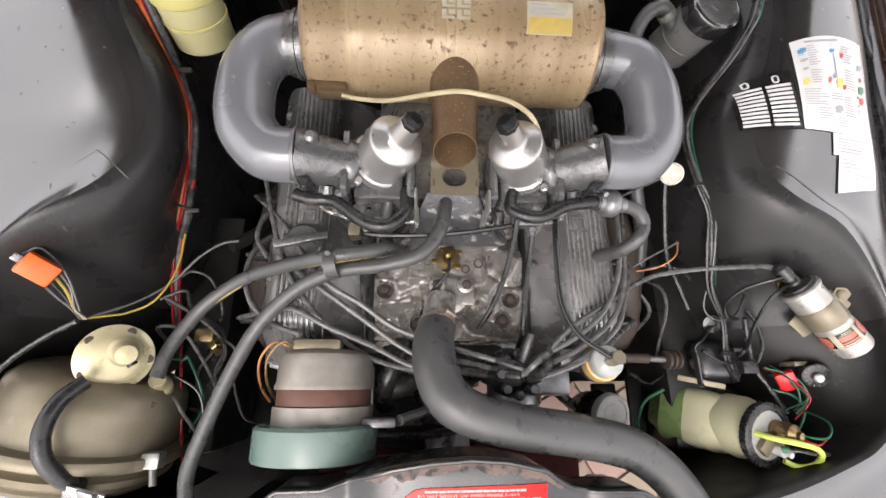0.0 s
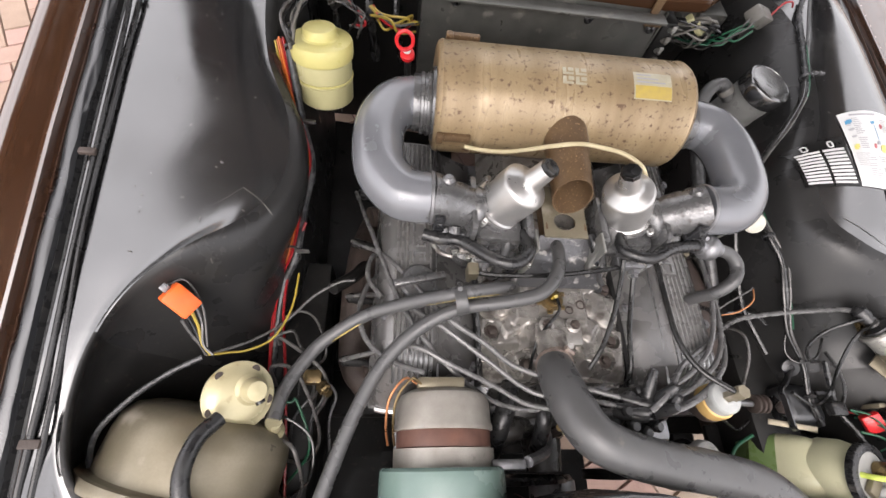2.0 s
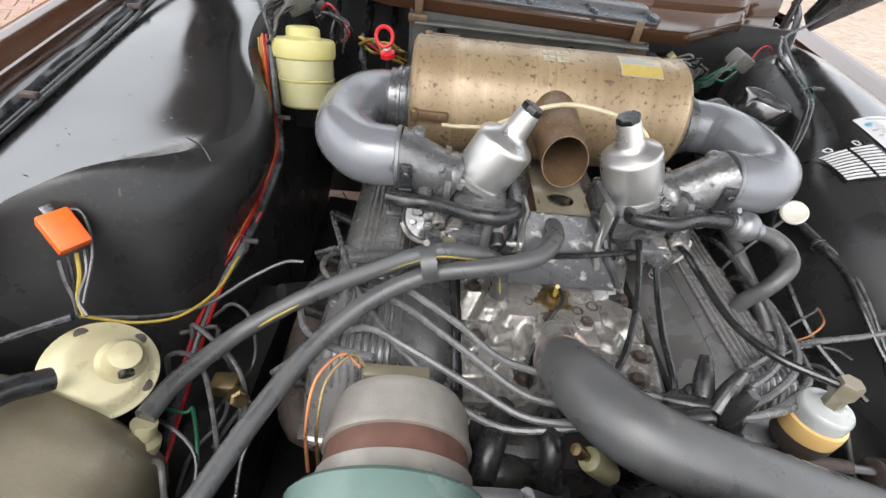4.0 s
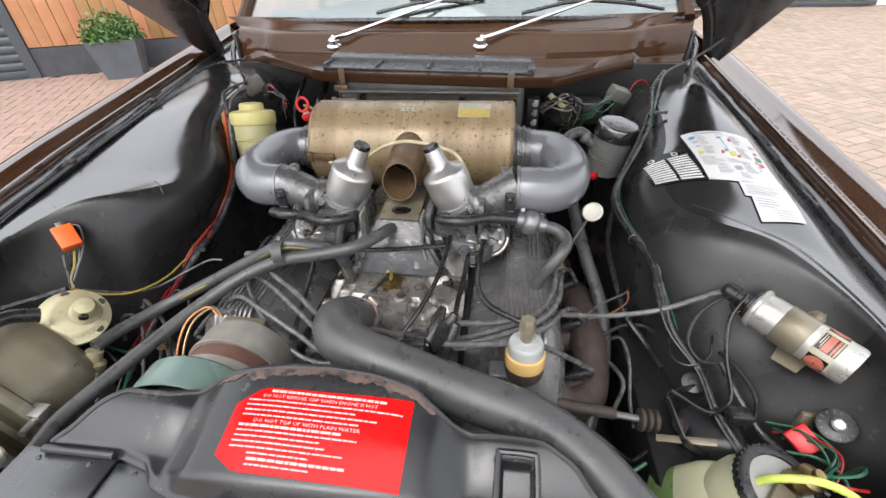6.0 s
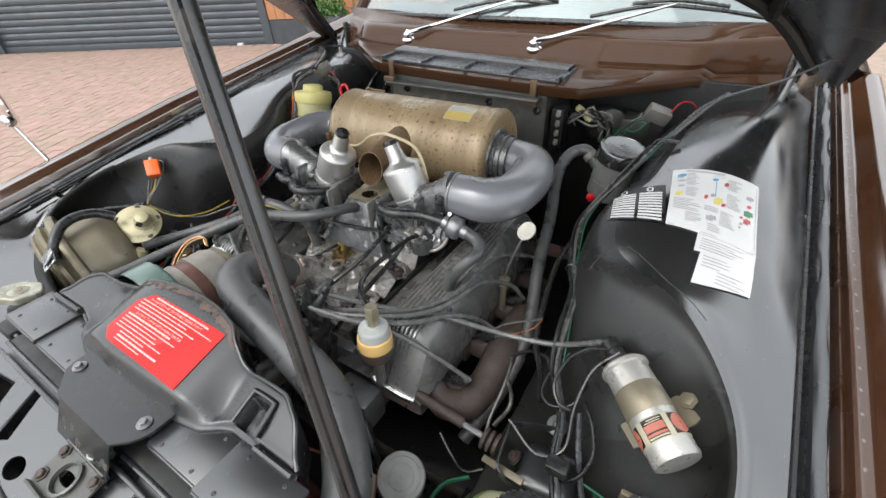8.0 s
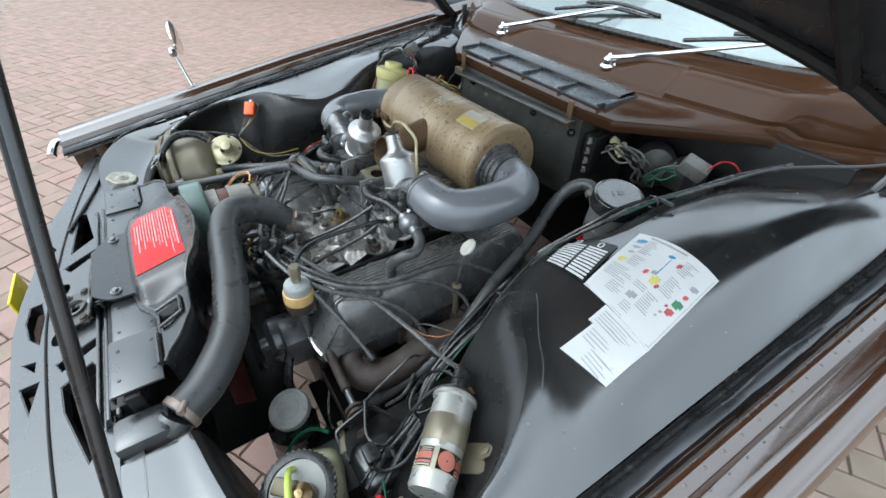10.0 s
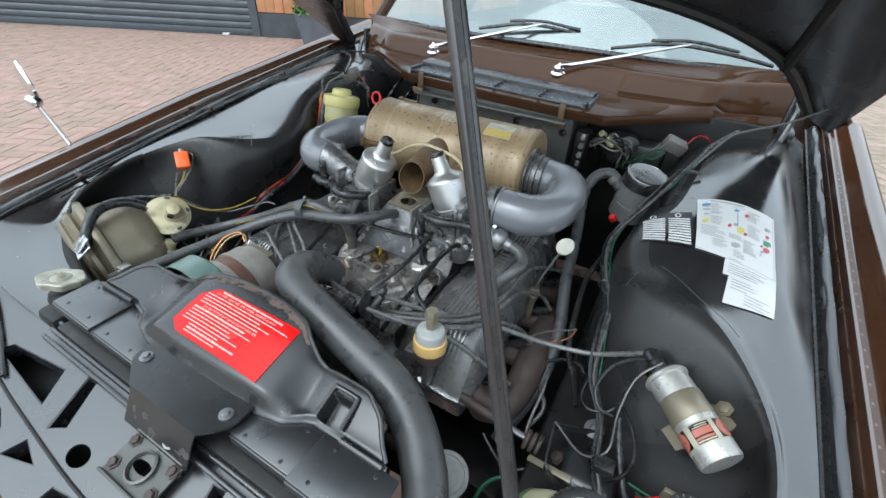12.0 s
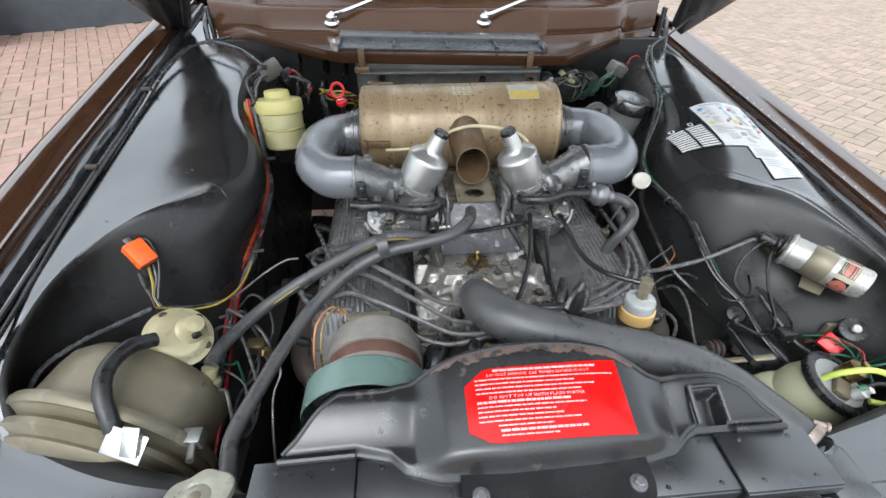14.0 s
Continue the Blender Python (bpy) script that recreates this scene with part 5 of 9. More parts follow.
part("oil_filler_cap", join(lathe([(0.026, 0), (0.026, 0.010), (0.031, 0.014), (0.031, 0.020), (0.027, 0.024), (0.0, 0.026)], Matrix.Translation(fc), 32), box(0, 0, 0.031, 0.086, 0.013, 0.012, 0.004, Matrix.Translation(fc) @ Matrix.Rotation(0.22, 4, "Z"))), ADAPT, engine, "grey oil filler cap with a finger bar")
part("front_plate", grid_sheet([[(-0.056, 0.516, 0.772), (-0.015, 0.516, 0.774), (0.028, 0.516, 0.772)], [(-0.075, 0.482, 0.735), (-0.015, 0.482, 0.738), (0.05, 0.482, 0.735)], [(-0.10, 0.458, 0.690), (-0.015, 0.456, 0.694), (0.072, 0.458, 0.690)]], 0.004, 4, 4), FLAKED, engine, "sloping grey plate with flaking paint")
# front timing gear: distributor with fanned leads
DC, DT = Vector((0.062, 0.262, 0.60)), Vector((0.084, 0.248, 0.745))
da = (DT - DC).normalized()
dist = part("distributor", turned(DC, DT, [(0.028, 0), (0.028, 0.075), (0.036, 0.080), (0.036, 0.104), (0.030, 0.113), (0.020, 0.116)], n=24), RUBBER, engine, "black distributor cap")
for a in np.linspace(0, 5.5, 8):
    off = da.orthogonal().normalized() * 0.024 * math.cos(a) + da.cross(da.orthogonal().normalized()) * 0.024 * math.sin(a)
    part("tower", turned(DC + da * 0.105 + off, DC + da * 0.14 + off * 1.2, [(0.007, 0), (0.007, 0.022), (0.009, 0.023), (0.009, 0.034), (0.006, 0.038)], n=10), RUBBER, dist)
hub = part("fan_hub", turned((XE + 0.011, 0.158, 0.56), (XE + 0.011, 0.10, 0.56), [(0.036, 0), (0.039, 0.002), (0.039, 0.056), (0.034, 0.060), (0.020, 0.062), (0.0, 0.062)], n=32), CAST_GREY, engine, "grey machined fan hub")
for a in np.linspace(0.3, 6.6, 8)[:-1]:
    part("fan_blade", box(0, 0.138, 0, 0.080, 0.160, 0.003, 0.001, Matrix.Translation((XE + 0.011, 0.108, 0.56)) @ Matrix.Rotation(a, 4, "Y") @ Matrix.Rotation(radians(90), 4, "X") @ Matrix.Rotation(radians(25), 4, "Y")), FAN_RED, hub)
part("belt", sweep([(-0.205, 0.158, 0.60), (-0.12, 0.158, 0.50), (XE, 0.158, 0.40), (XE + 0.06, 0.158, 0.5), (XE, 0.158, 0.62), (-0.12, 0.158, 0.66), (-0.205, 0.158, 0.66)], 0.006, n=6), RUBBER, engine)

# ---- carburettors, elbows and air cleaner ----
CAPS = {-1: (-0.079, 0.556, 0.897), 1: (0.043, 0.558, 0.897)}
BASE = {-1: (-0.129, 0.556, 0.792), 1: (0.091, 0.556, 0.792)}


def carburettor(s):
    cap, base = Vector(CAPS[s]), Vector(BASE[s])
    ax = (cap - base).normalized()
    H = (cap - base).length
    c = thing("carburettor", tuple(base - ax * 0.05), "side draught carburettor with a bright satin alloy dashpot", "carburettor", "carburettor pair")
    part("dashpot", turned(base, cap, [(0.0435, 0.000), (0.044, 0.006), (0.0405, 0.008), (0.0402, 0.012), (0.0398, 0.061), (0.0388, 0.065), (0.036, 0.068), (0.024, 0.0745), (0.0195, 0.0775), (0.0170, 0.083), (0.0148, H - 0.006), (0.0140, H - 0.004)], n=48), DASH, c, "bright satin alloy dashpot", sharp=50)
    part("damper_cap", turned(cap - ax * 0.004, cap + ax * 0.05, [(0.0150, 0), (0.0150, 0.006), (0.0135, 0.008), (0.0120, 0.008), (0.004, 0.0065)], n=8), BLACK_PLATE, c, "black damper cap")
    for k in range(3):
        a = 2.1 * k + (0.4 if s > 0 else 1.2)
        u = ax.orthogonal().normalized()
        v = ax.cross(u)
        p = base + (u * math.cos(a) + v * math.sin(a)) * 0.050
        part("screw", join(turned(p - ax * 0.008, p + ax * 0.02, [(0.006, 0), (0.006, 0.008), (0.0045, 0.009), (0.0045, 0.012)], n=12)), DASH, c)
    yb, zb = base.y - 0.018, base.z
    body = join(box(base.x, yb - 0.002, zb - 0.022, 0.075, 0.082, 0.040, 0.008), turned(base - ax * 0.018, base + ax * 0.004, [(0.040, 0), (0.048, 0.012), (0.048, 0.018)], n=32),
                box(base.x - s * 0.048, yb, zb - 0.02, 0.014, 0.088, 0.058, 0.006),
                turned((base.x, yb - 0.038, zb - 0.03), (base.x, yb - 0.06, zb - 0.034), [(0.012, 0), (0.012, 0.010), (0.008, 0.011), (0.008, 0.022)], n=12),
                turned((base.x, yb, zb - 0.07), (base.x, yb, zb - 0.02), [(0.030, 0), (0.034, 0.01), (0.034, 0.04)], n=24))
    part("carburettor_body", body, ADAPT, c, "grey cast carburettor body")
    x0 = 0.050 if s > 0 else 0.047
    seam = Vector((0.196, 0.547, 0.829)) if s > 0 else Vector((-0.240, 0.546, 0.818))
    inner = Vector((base.x + s * 0.036, yb + 0.008, zb - 0.002))
    part("adaptor", join(turned(inner, seam, [(0.034, 0), (0.038, 0.006), (0.038, 0.014), (0.034, 0.020), (0.0385, (seam - inner).length - 0.010), (0.0392, (seam - inner).length - 0.004), (0.0392, (seam - inner).length + 0.010)], n=28),
                         box(inner.x + s * 0.010, yb + 0.004, zb - 0.002, 0.012, 0.100, 0.066, 0.010),
                         turned(inner.lerp(seam, 0.5) + Vector((0, -0.034, -0.012)), inner.lerp(seam, 0.5) + Vector((0, -0.055, -0.022)), [(0.010, 0), (0.010, 0.012), (0.006, 0.014), (0.006, 0.022)], n=10),
                         turned(inner.lerp(seam, 0.7) + Vector((0, 0.01, 0.03)), inner.lerp(seam, 0.7) + Vector((0, 0.014, 0.06)), [(0.011, 0), (0.010, 0.014), (0.006, 0.018)], n=12)), ADAPT, c, "grey cast carburettor adaptor")
    part("throttle_linkage", join(sweep([(base.x - s * 0.055, yb - 0.05, zb - 0.01), (base.x - s * 0.058, yb - 0.06, zb - 0.045), (base.x - s * 0.05, yb - 0.065, zb - 0.075)], 0.005, n=8),
                                  box(base.x - s * 0.056, yb - 0.045, zb - 0.02, 0.005, 0.035, 0.06, 0.002), turned((base.x - s * 0.06, yb - 0.058, zb - 0.05), (base.x - s * 0.04, yb - 0.058, zb - 0.05), [(0.010, 0), (0.010, 0.004), (0.005, 0.005), (0.005, 0.02)], n=12)), ZINC, c)
    part("jet_housing", join(box(base.x + s * 0.012, yb - 0.055, zb - 0.045, 0.05, 0.022, 0.022, 0.005), turned((base.x + s * 0.02, yb - 0.066, zb - 0.045), (base.x + s * 0.02, yb - 0.08, zb - 0.048), [(0.010, 0), (0.010, 0.006), (0.006, 0.007), (0.006, 0.013)], n=6)), CAST_GREY, c)
    for k, (dx, dy, dz, r_) in enumerate(((0.030, -0.050, -0.040, 0.013), (-0.002, -0.052, -0.048, 0.011), (0.052, -0.046, -0.030, 0.009), (-0.030, -0.050, -0.056, 0.010))):
        p0 = Vector((base.x + s * dx, yb + dy + 0.012, zb + dz))
        part("boss", turned(p0, p0 + Vector((0, -1, -0.25)), [(r_, 0), (r_, 0.018), (r_ * 0.85, 0.020), (r_ * 0.55, 0.020), (r_ * 0.5, 0.012), (0.0, 0.012)], n=18), ADAPT if k % 2 else CAST, c)
        part("boss_screw", hex_bolt(tuple(p0 + Vector((s * 0.014, -0.014, -0.010))), (0, -1, 0.2), 0.0045, 0.006), ZINC, c)
    qc = Vector((0.150, 0.524, 0.742)) if s > 0 else Vector((-0.196, 0.522, 0.742))
    qm = Matrix.Translation(qc) @ Vector((0.10 * s, -0.80, 0.58)).to_track_quat("Z", "Y").to_matrix().to_4x4()
    cam_plate = part("cam_plate", join(lathe([(0.034, -0.010), (0.036, -0.006), (0.036, 0.002), (0.034, 0.004), (0.031, 0.001), (0.0, 0.001)], qm, 36),
                                       box(0.012, 0.004, 0.004, 0.022, 0.026, 0.007, 0.003, qm), box(-0.014, 0.008, 0.004, 0.016, 0.018, 0.006, 0.003, qm)), ADAPT, c, "grey cast throttle cam plate")
    part("rim_lip", sweep([qm @ Vector((0.036 * math.cos(g), 0.036 * math.sin(g), 0.002)) for g in np.linspace(3.5, 6.2, 12)], 0.0036, n=8, per=2), CAST, cam_plate, "bright lower lip")
    part("bearing", lathe([(0.0085, 0.001), (0.0085, 0.009), (0.0055, 0.010), (0.0050, 0.006), (0.0, 0.006)], qm @ Matrix.Translation((0.004, -0.010, 0)), 18), ALLOY, cam_plate, "bright bearing")
    for gx, gy in ((0.020, 0.012), (-0.018, -0.010), (-0.006, 0.022), (0.022, -0.012)):
        part("plate_screw", lathe([(0.0045, 0.001), (0.0045, 0.006), (0.003, 0.0068), (0.0, 0.0068)], qm @ Matrix.Translation((gx, gy, 0.004)), 10), ZINC, cam_plate)
    part("plate_stem", turned(qc + Vector((0, 0.004, -0.002)), (base.x + s * 0.030, yb - 0.010, zb - 0.030), [(0.020, 0), (0.020, 0.03)], n=18), ADAPT, c)
    cl = seam + Vector((-s * 0.012, -0.0405, -0.004))
    part("elbow_clamp", join(box(cl.x, cl.y, cl.z, 0.016, 0.006, 0.034, 0.002), box(cl.x, cl.y + 0.004, cl.z - 0.021, 0.018, 0.014, 0.010, 0.002), hex_bolt(tuple(cl + Vector((0, -0.003, 0.006))), (0, -1, 0), 0.0045, 0.006)), BLACK_SATIN, c, "black clamp with a bolt on the elbow joint")
    part("strap", sweep([(base.x - s * 0.050, yb - 0.030, zb - 0.018), (base.x - s * 0.048, yb - 0.052, zb - 0.040), (base.x - s * 0.030, yb - 0.066, zb - 0.072), (base.x - s * 0.012, yb - 0.070, zb - 0.100)], 0.0055, n=6), BLACK_SATIN, c, "black linkage strap")
    part("return_spring", sweep([(base.x + s * 0.034 + 0.0045 * math.cos(g), yb - 0.062 + 0.0045 * math.sin(g), zb - 0.036 - 0.0011 * g) for g in np.linspace(0, 44, 110)], 0.0011, n=5, per=1), ZINC, c)
    part("float_chamber", turned((base.x + s * 0.045, yb - 0.030, zb - 0.085), (base.x + s * 0.045, yb - 0.032, zb - 0.030), [(0.022, 0), (0.025, 0.006), (0.025, 0.030), (0.027, 0.031), (0.027, 0.036), (0.018, 0.040), (0.0, 0.042)], n=28), ADAPT, c)
    part("pedestal", join(box(base.x - s * 0.005, yb + 0.02, 0.735, 0.05, 0.07, 0.05, 0.008), box(base.x - s * 0.03, yb + 0.02, 0.70, 0.04, 0.09, 0.05, 0.008)), CAST, c)
    return c


for sd in (1, -1):
    carburettor(sd)

cleaner = thing("air_cleaner", (XE, 0.75, 0.73), "tan painted air cleaner drum, spotted with rust", "air cleaner")
A0, A1 = Vector((-0.238, 0.752, 0.824)), Vector((0.190, 0.748, 0.830))
L = (A1 - A0).length
part("drum", turned(A0, A1, [(0.0, 0.004), (0.06, 0.003), (0.082, 0.0), (0.089, 0.003), (0.0925, 0.009), (0.0905, 0.013), (0.0915, 0.018), (0.0915, L - 0.018), (0.0905, L - 0.013), (0.0925, L - 0.008), (0.089, L - 0.002), (0.078, L), (0.0, L - 0.004)], n=64, closed=False), TAN, cleaner, "tan painted drum, spotted with rust", sharp=50)
for p, q in ((A0, A1), (A1, A0)):
    d = (p - q).normalized()
    e = p + Vector((0, -0.012, -0.006))
    part("neck", turned(e, e + d, [(0.062, -0.002), (0.060, 0.003), (0.052, 0.004), (0.0535, 0.007), (0.0535, 0.011), (0.050, 0.012), (0.050, 0.016), (0.052, 0.017), (0.052, 0.022), (0.0475, 0.023), (0.0475, 0.034)], n=40), ADAPT, cleaner, "dirty steel neck with clamp rings")
sn0, sn1 = Vector((-0.020, 0.690, 0.846)), Vector((-0.018, 0.556, 0.829))
sd_ = (sn1 - sn0).normalized()
sl = (sn1 - sn0).length
bm = turned(sn0, sn1, [(0.037, 0), (0.036, sl * 0.3), (0.0325, sl * 0.8), (0.0320, sl), (0.0305, sl), (0.031, sl * 0.6), (0.031, sl * 0.2)], n=36, closed=False)
for v in bm.verts:  # oblique mouth: the lower lip stands forward
    along = (v.co - sn0).dot(sd_)
    low = (sn0 + sd_ * along - v.co).z
    v.co += sd_ * low * 0.45 * smooth01((along - sl * 0.75) / (sl * 0.25))
part("snout", bm, TAN_RUST, cleaner, "rusty brown intake snout")
# an added black disc gives the snout's mouth its shaded inside
part("snout_block", turned(sn0 + sd_ * 0.05, sn1, [(0.0335, 0.0), (0.0, 0.002)], n=24, closed=False), BLACK_PLATE, cleaner)
part("bracket", plate([(-0.037, -0.045), (0.037, -0.045), (0.037, 0.05), (-0.037, 0.05)], 0.003, Matrix.Translation((-0.014, 0.556, 0.778)) @ Matrix.Rotation(radians(3), 4, "X"), [ring_pts(0, -0.016, 0.019, 0.016)]), GOLD_STEEL, cleaner, "tan steel bracket with a round hole", smooth=False)
part("bracket_leg", join(box(-0.014, 0.60, 0.755, 0.06, 0.004, 0.05, 0.001), box(-0.046, 0.555, 0.75, 0.004, 0.06, 0.06, 0.001), box(0.020, 0.555, 0.75, 0.004, 0.06, 0.06, 0.001)), TAN_RUST, cleaner)


def drum_pt(x, a, lift=0.0):
    """A point on the drum: a is the angle over the front, in degrees from level."""
    r = 0.0915 + lift
    c = A0.lerp(A1, (x - A0.x) / (A1.x - A0.x))
    return c + Vector((0, -r * math.cos(radians(a)), r * math.sin(radians(a))))


def drum_patch(x0, x1, a0, a1, lift=0.0006):
    return grid_sheet([[drum_pt(x, a, lift) for a in np.linspace(a0, a1, 6)] for x in np.linspace(x0, x1, 6)], 0.0003)


lab = part("sticker", drum_patch(0.075, 0.139, 57, 86), AGED_PAPER, cleaner, "white and yellow sticker")
part("sticker_band", drum_patch(0.077, 0.138, 58, 71, 0.0012), AGED_YELLOW, lab)
for i in range(3):
    part("print_bar", drum_patch(0.08, 0.128 - 0.012 * i, 74 + 4 * i, 75.5 + 4 * i, 0.0012), INK, lab)
for i in range(2):
    for j in range(2):
        x, a = -0.043 + 0.021 * i, 66 + 10 * j
        part("worn_mark", join(drum_patch(x, x + 0.018, a, a + 2.4), drum_patch(x, x + 0.006, a + 2.6, a + 8), drum_patch(x + 0.009, x + 0.018, a + 4, a + 8)), AGED_PAPER, cleaner, "worn white paint mark")
for x0, aa in ((-0.215, 4), (-0.205, 128)):
    p = drum_pt(x0, aa, 0.004)
    part("toggle_clip", join(box(p.x + 0.012, p.y, p.z, 0.05, 0.010, 0.014, 0.003), box(p.x - 0.014, p.y - 0.003, p.z, 0.012, 0.012, 0.02, 0.003)), TAN_RUST, cleaner, "rusty toggle clip")
for s, seam, nx in ((-1, Vector((-0.240, 0.546, 0.818)), -0.262), (1, Vector((0.196, 0.547, 0.829)), 0.214)):
    e = thing("air_elbow", (seam.x + s * 0.05, 0.64, 0.79), "grey silver painted U shaped air elbow", "air elbow", "air elbow pair")
    zc = 0.818 if s < 0 else 0.824
    xo = -0.322 if s < 0 else 0.288
    pts = [(nx, 0.740, zc), (nx + s * 0.012, 0.740, zc), (xo - s * 0.020, 0.726, zc + 0.002), (xo, 0.690, zc + 0.003), (xo + s * 0.004, 0.640, zc + 0.003), (xo - s * 0.004, 0.590, zc + 0.002), (xo - s * 0.030, 0.556, (zc + seam.z) / 2), (seam.x + s * 0.03, 0.547, seam.z), tuple(seam)]
    part("elbow_tube", sweep(pts, [0.044, 0.044, 0.0425, 0.0415, 0.041, 0.041, 0.041, 0.040, 0.039], n=32, per=6), SILVER_PAINT, e, sharp=70)
    part("seam_bead", turned(seam + Vector((s * 0.004, 0, 0)), seam, [(0.0395, 0), (0.0412, 0.001), (0.0412, 0.005), (0.0395, 0.006)], n=36, closed=False), CAST_GREY, e, "bright seam ring")

# ---- alternator ----
alt = thing("alternator", (-0.205, 0.22, 0.60), "grey alternator with brown stator and teal fan shroud", "alternator")
ac = Vector((-0.207, 0.0, 0.664))


def along_y(y0, prof, n=40, closed=True, c=ac):
    return turned(c + Vector((0, y0, 0)), c + Vector((0, y0 + 1, 0)), prof, n, closed)


part("rear_housing", along_y(0.228, [(0.0745, 0), (0.0745, 0.006), (0.0725, 0.010), (0.0715, 0.038), (0.066, 0.050), (0.054, 0.057), (0.0, 0.058)]), ALT_GREY, alt, "grey cast rear housing")
part("stator", along_y(0.2045, [(0.0695, 0), (0.0705, 0.001), (0.0705, 0.022), (0.0695, 0.0235)]), LAMINATE, alt, "brown laminated stator")
part("front_housing", along_y(0.176, [(0.060, 0), (0.0745, 0.003), (0.0745, 0.028)]), ALT_GREY, alt, "grey cast front housing")
part("fan_shroud", along_y(0.134, [(0.0885, 0.0), (0.0895, 0.002), (0.0895, 0.042), (0.086, 0.046), (0.045, 0.046), (0.045, 0.044), (0.085, 0.043), (0.087, 0.0)], closed=False, c=ac + Vector((-0.004, 0, 0.012))), TEAL, alt, "teal green painted fan shroud", sharp=40)
part("fan", along_y(0.146, [(0.078, 0), (0.078, 0.004), (0.025, 0.006)]), BLACK_DULL, alt)
part("pulley", along_y(0.128, [(0.0, 0), (0.014, 0), (0.014, -0.004), (0.034, -0.002), (0.036, 0.002), (0.028, 0.008), (0.036, 0.014), (0.036, 0.018)]), CAST_GREY, alt)
for k in (-12, 192, 285):
    a = radians(k)
    part("through_bolt", sweep([ac + Vector((0.0715 * math.cos(a), 0.180, 0.0715 * math.sin(a))), ac + Vector((0.0715 * math.cos(a), 0.262, 0.0715 * math.sin(a)))], 0.0038, n=8), CAST_GREY, alt)
part("mounting_lug", box(-0.120, 0.182, 0.70, 0.05, 0.014, 0.02, 0.004), CAST_GREY, alt)
part("bracket_arm", sweep([(-0.09, 0.185, 0.70), (-0.04, 0.20, 0.64), (XE, 0.23, 0.60)], 0.008, n=8), CAST_GREY, alt)
for i, (dx, col) in enumerate(((0.0, COPPER), (0.010, PVC_YELLOW))):
    part("wire", sweep([(-0.252 + dx * 0.6, 0.288, 0.722), (-0.270 + dx, 0.293, 0.735), (-0.290 + dx, 0.268, 0.727), (-0.294 + dx, 0.235, 0.700), (-0.290 + dx, 0.21, 0.66)], 0.0018, n=8), (COPPER, BRASS)[i], alt, "copper coloured wire" if i == 0 else "")
part("terminal_cover", box(-0.215, 0.292, 0.70, 0.07, 0.016, 0.03, 0.004), GOLD_STEEL, alt)

# ---- brake servo ----
sv = thing("brake_servo", (-0.55, 0.17, 0.52), "gold passivated steel brake servo drum with cream air valve", "brake servo")
sa = Vector((0.22, 0.96, 0.10)).normalized()
sc = Vector((-0.570, 0.160, 0.624))
part("rear_shell", turned(sc, sc + sa, [(0.133, -0.002), (0.133, 0.006), (0.123, 0.011), (0.121, 0.060), (0.117, 0.080), (0.104, 0.096), (0.082, 0.104), (0.05, 0.108), (0.0, 0.110)], n=56), GOLD_STEEL, sv, "gold passivated steel shell", sharp=50)
part("front_shell", turned(sc, sc - sa, [(0.131, -0.002), (0.133, 0.002), (0.133, 0.008), (0.125, 0.012), (0.121, 0.015), (0.123, 0.018), (0.128, 0.021), (0.128, 0.029), (0.120, 0.033), (0.114, 0.037), (0.116, 0.041), (0.112, 0.047), (0.100, 0.051), (0.078, 0.053), (0.0, 0.055)], n=60), GOLD_STEEL, sv, "gold passivated stepped front shell", sharp=50)
part("clamp_ring", turned(sc - sa * 0.008, sc + sa, [(0.132, 0), (0.138, 0.001), (0.140, 0.006), (0.140, 0.011), (0.138, 0.016), (0.132, 0.017)], n=60, closed=False), GOLD_STEEL, sv)
part("clamp_screw", join(box(-0.441, 0.132, 0.668, 0.026, 0.022, 0.022, 0.003), turned((-0.441, 0.128, 0.668), (-0.433, 0.10, 0.673), [(0.005, 0), (0.005, 0.03)], n=10)), ZINC, sv)
part("support_bracket", box(-0.56, 0.15, 0.46, 0.12, 0.16, 0.12, 0.01), BLACK_DULL, sv)
part("outlet", turned((-0.462, 0.228, 0.645), (-0.450, 0.252, 0.690), [(0.018, 0), (0.018, 0.01), (0.012, 0.014), (0.012, 0.03)], n=16), CREAM, sv)
vn = Vector((0.56, -0.22, 0.78)).normalized()
vc = Vector((-0.498, 0.272, 0.709))
vp = part("air_valve", turned(vc, vc + vn, [(0.040, -0.012), (0.044, -0.004), (0.0475, -0.002), (0.0475, 0.002), (0.045, 0.003), (0.040, 0.004), (0.035, 0.009), (0.026, 0.012), (0.0, 0.014)], n=40), CREAM, sv, "cream painted round air valve", sharp=50)
vb = vc + Vector((0.012, 0.010, 0.0)) - vn * 0.0
part("valve_boss", turned(vb, vb + vn, [(0.022, 0.008), (0.017, 0.014), (0.0160, 0.028), (0.013, 0.034), (0.0, 0.036)], n=28), CREAM, vp)
# the port's dark hole is a black plug, its shade put into the colour
part("valve_port", turned(vb + vn * 0.024 + Vector((0.006, -0.011, -0.004)), vb + vn * 0.024 + Vector((0.016, -0.026, -0.010)), [(0.0065, 0), (0.0065, 0.006), (0.0, 0.0045)], n=16), BLACK_PLATE, vp)
vu = vn.orthogonal().normalized()
vv = vn.cross(vu)
for k in range(5):
    a = 2 * math.pi * k / 5 + 0.5
    p = vc + (vu * math.cos(a) + vv * math.sin(a)) * 0.040
    part("valve_screw", turned(p, p + vn, [(0.0062, 0), (0.0062, 0.004), (0.003, 0.005)], n=10), RUST, vp)
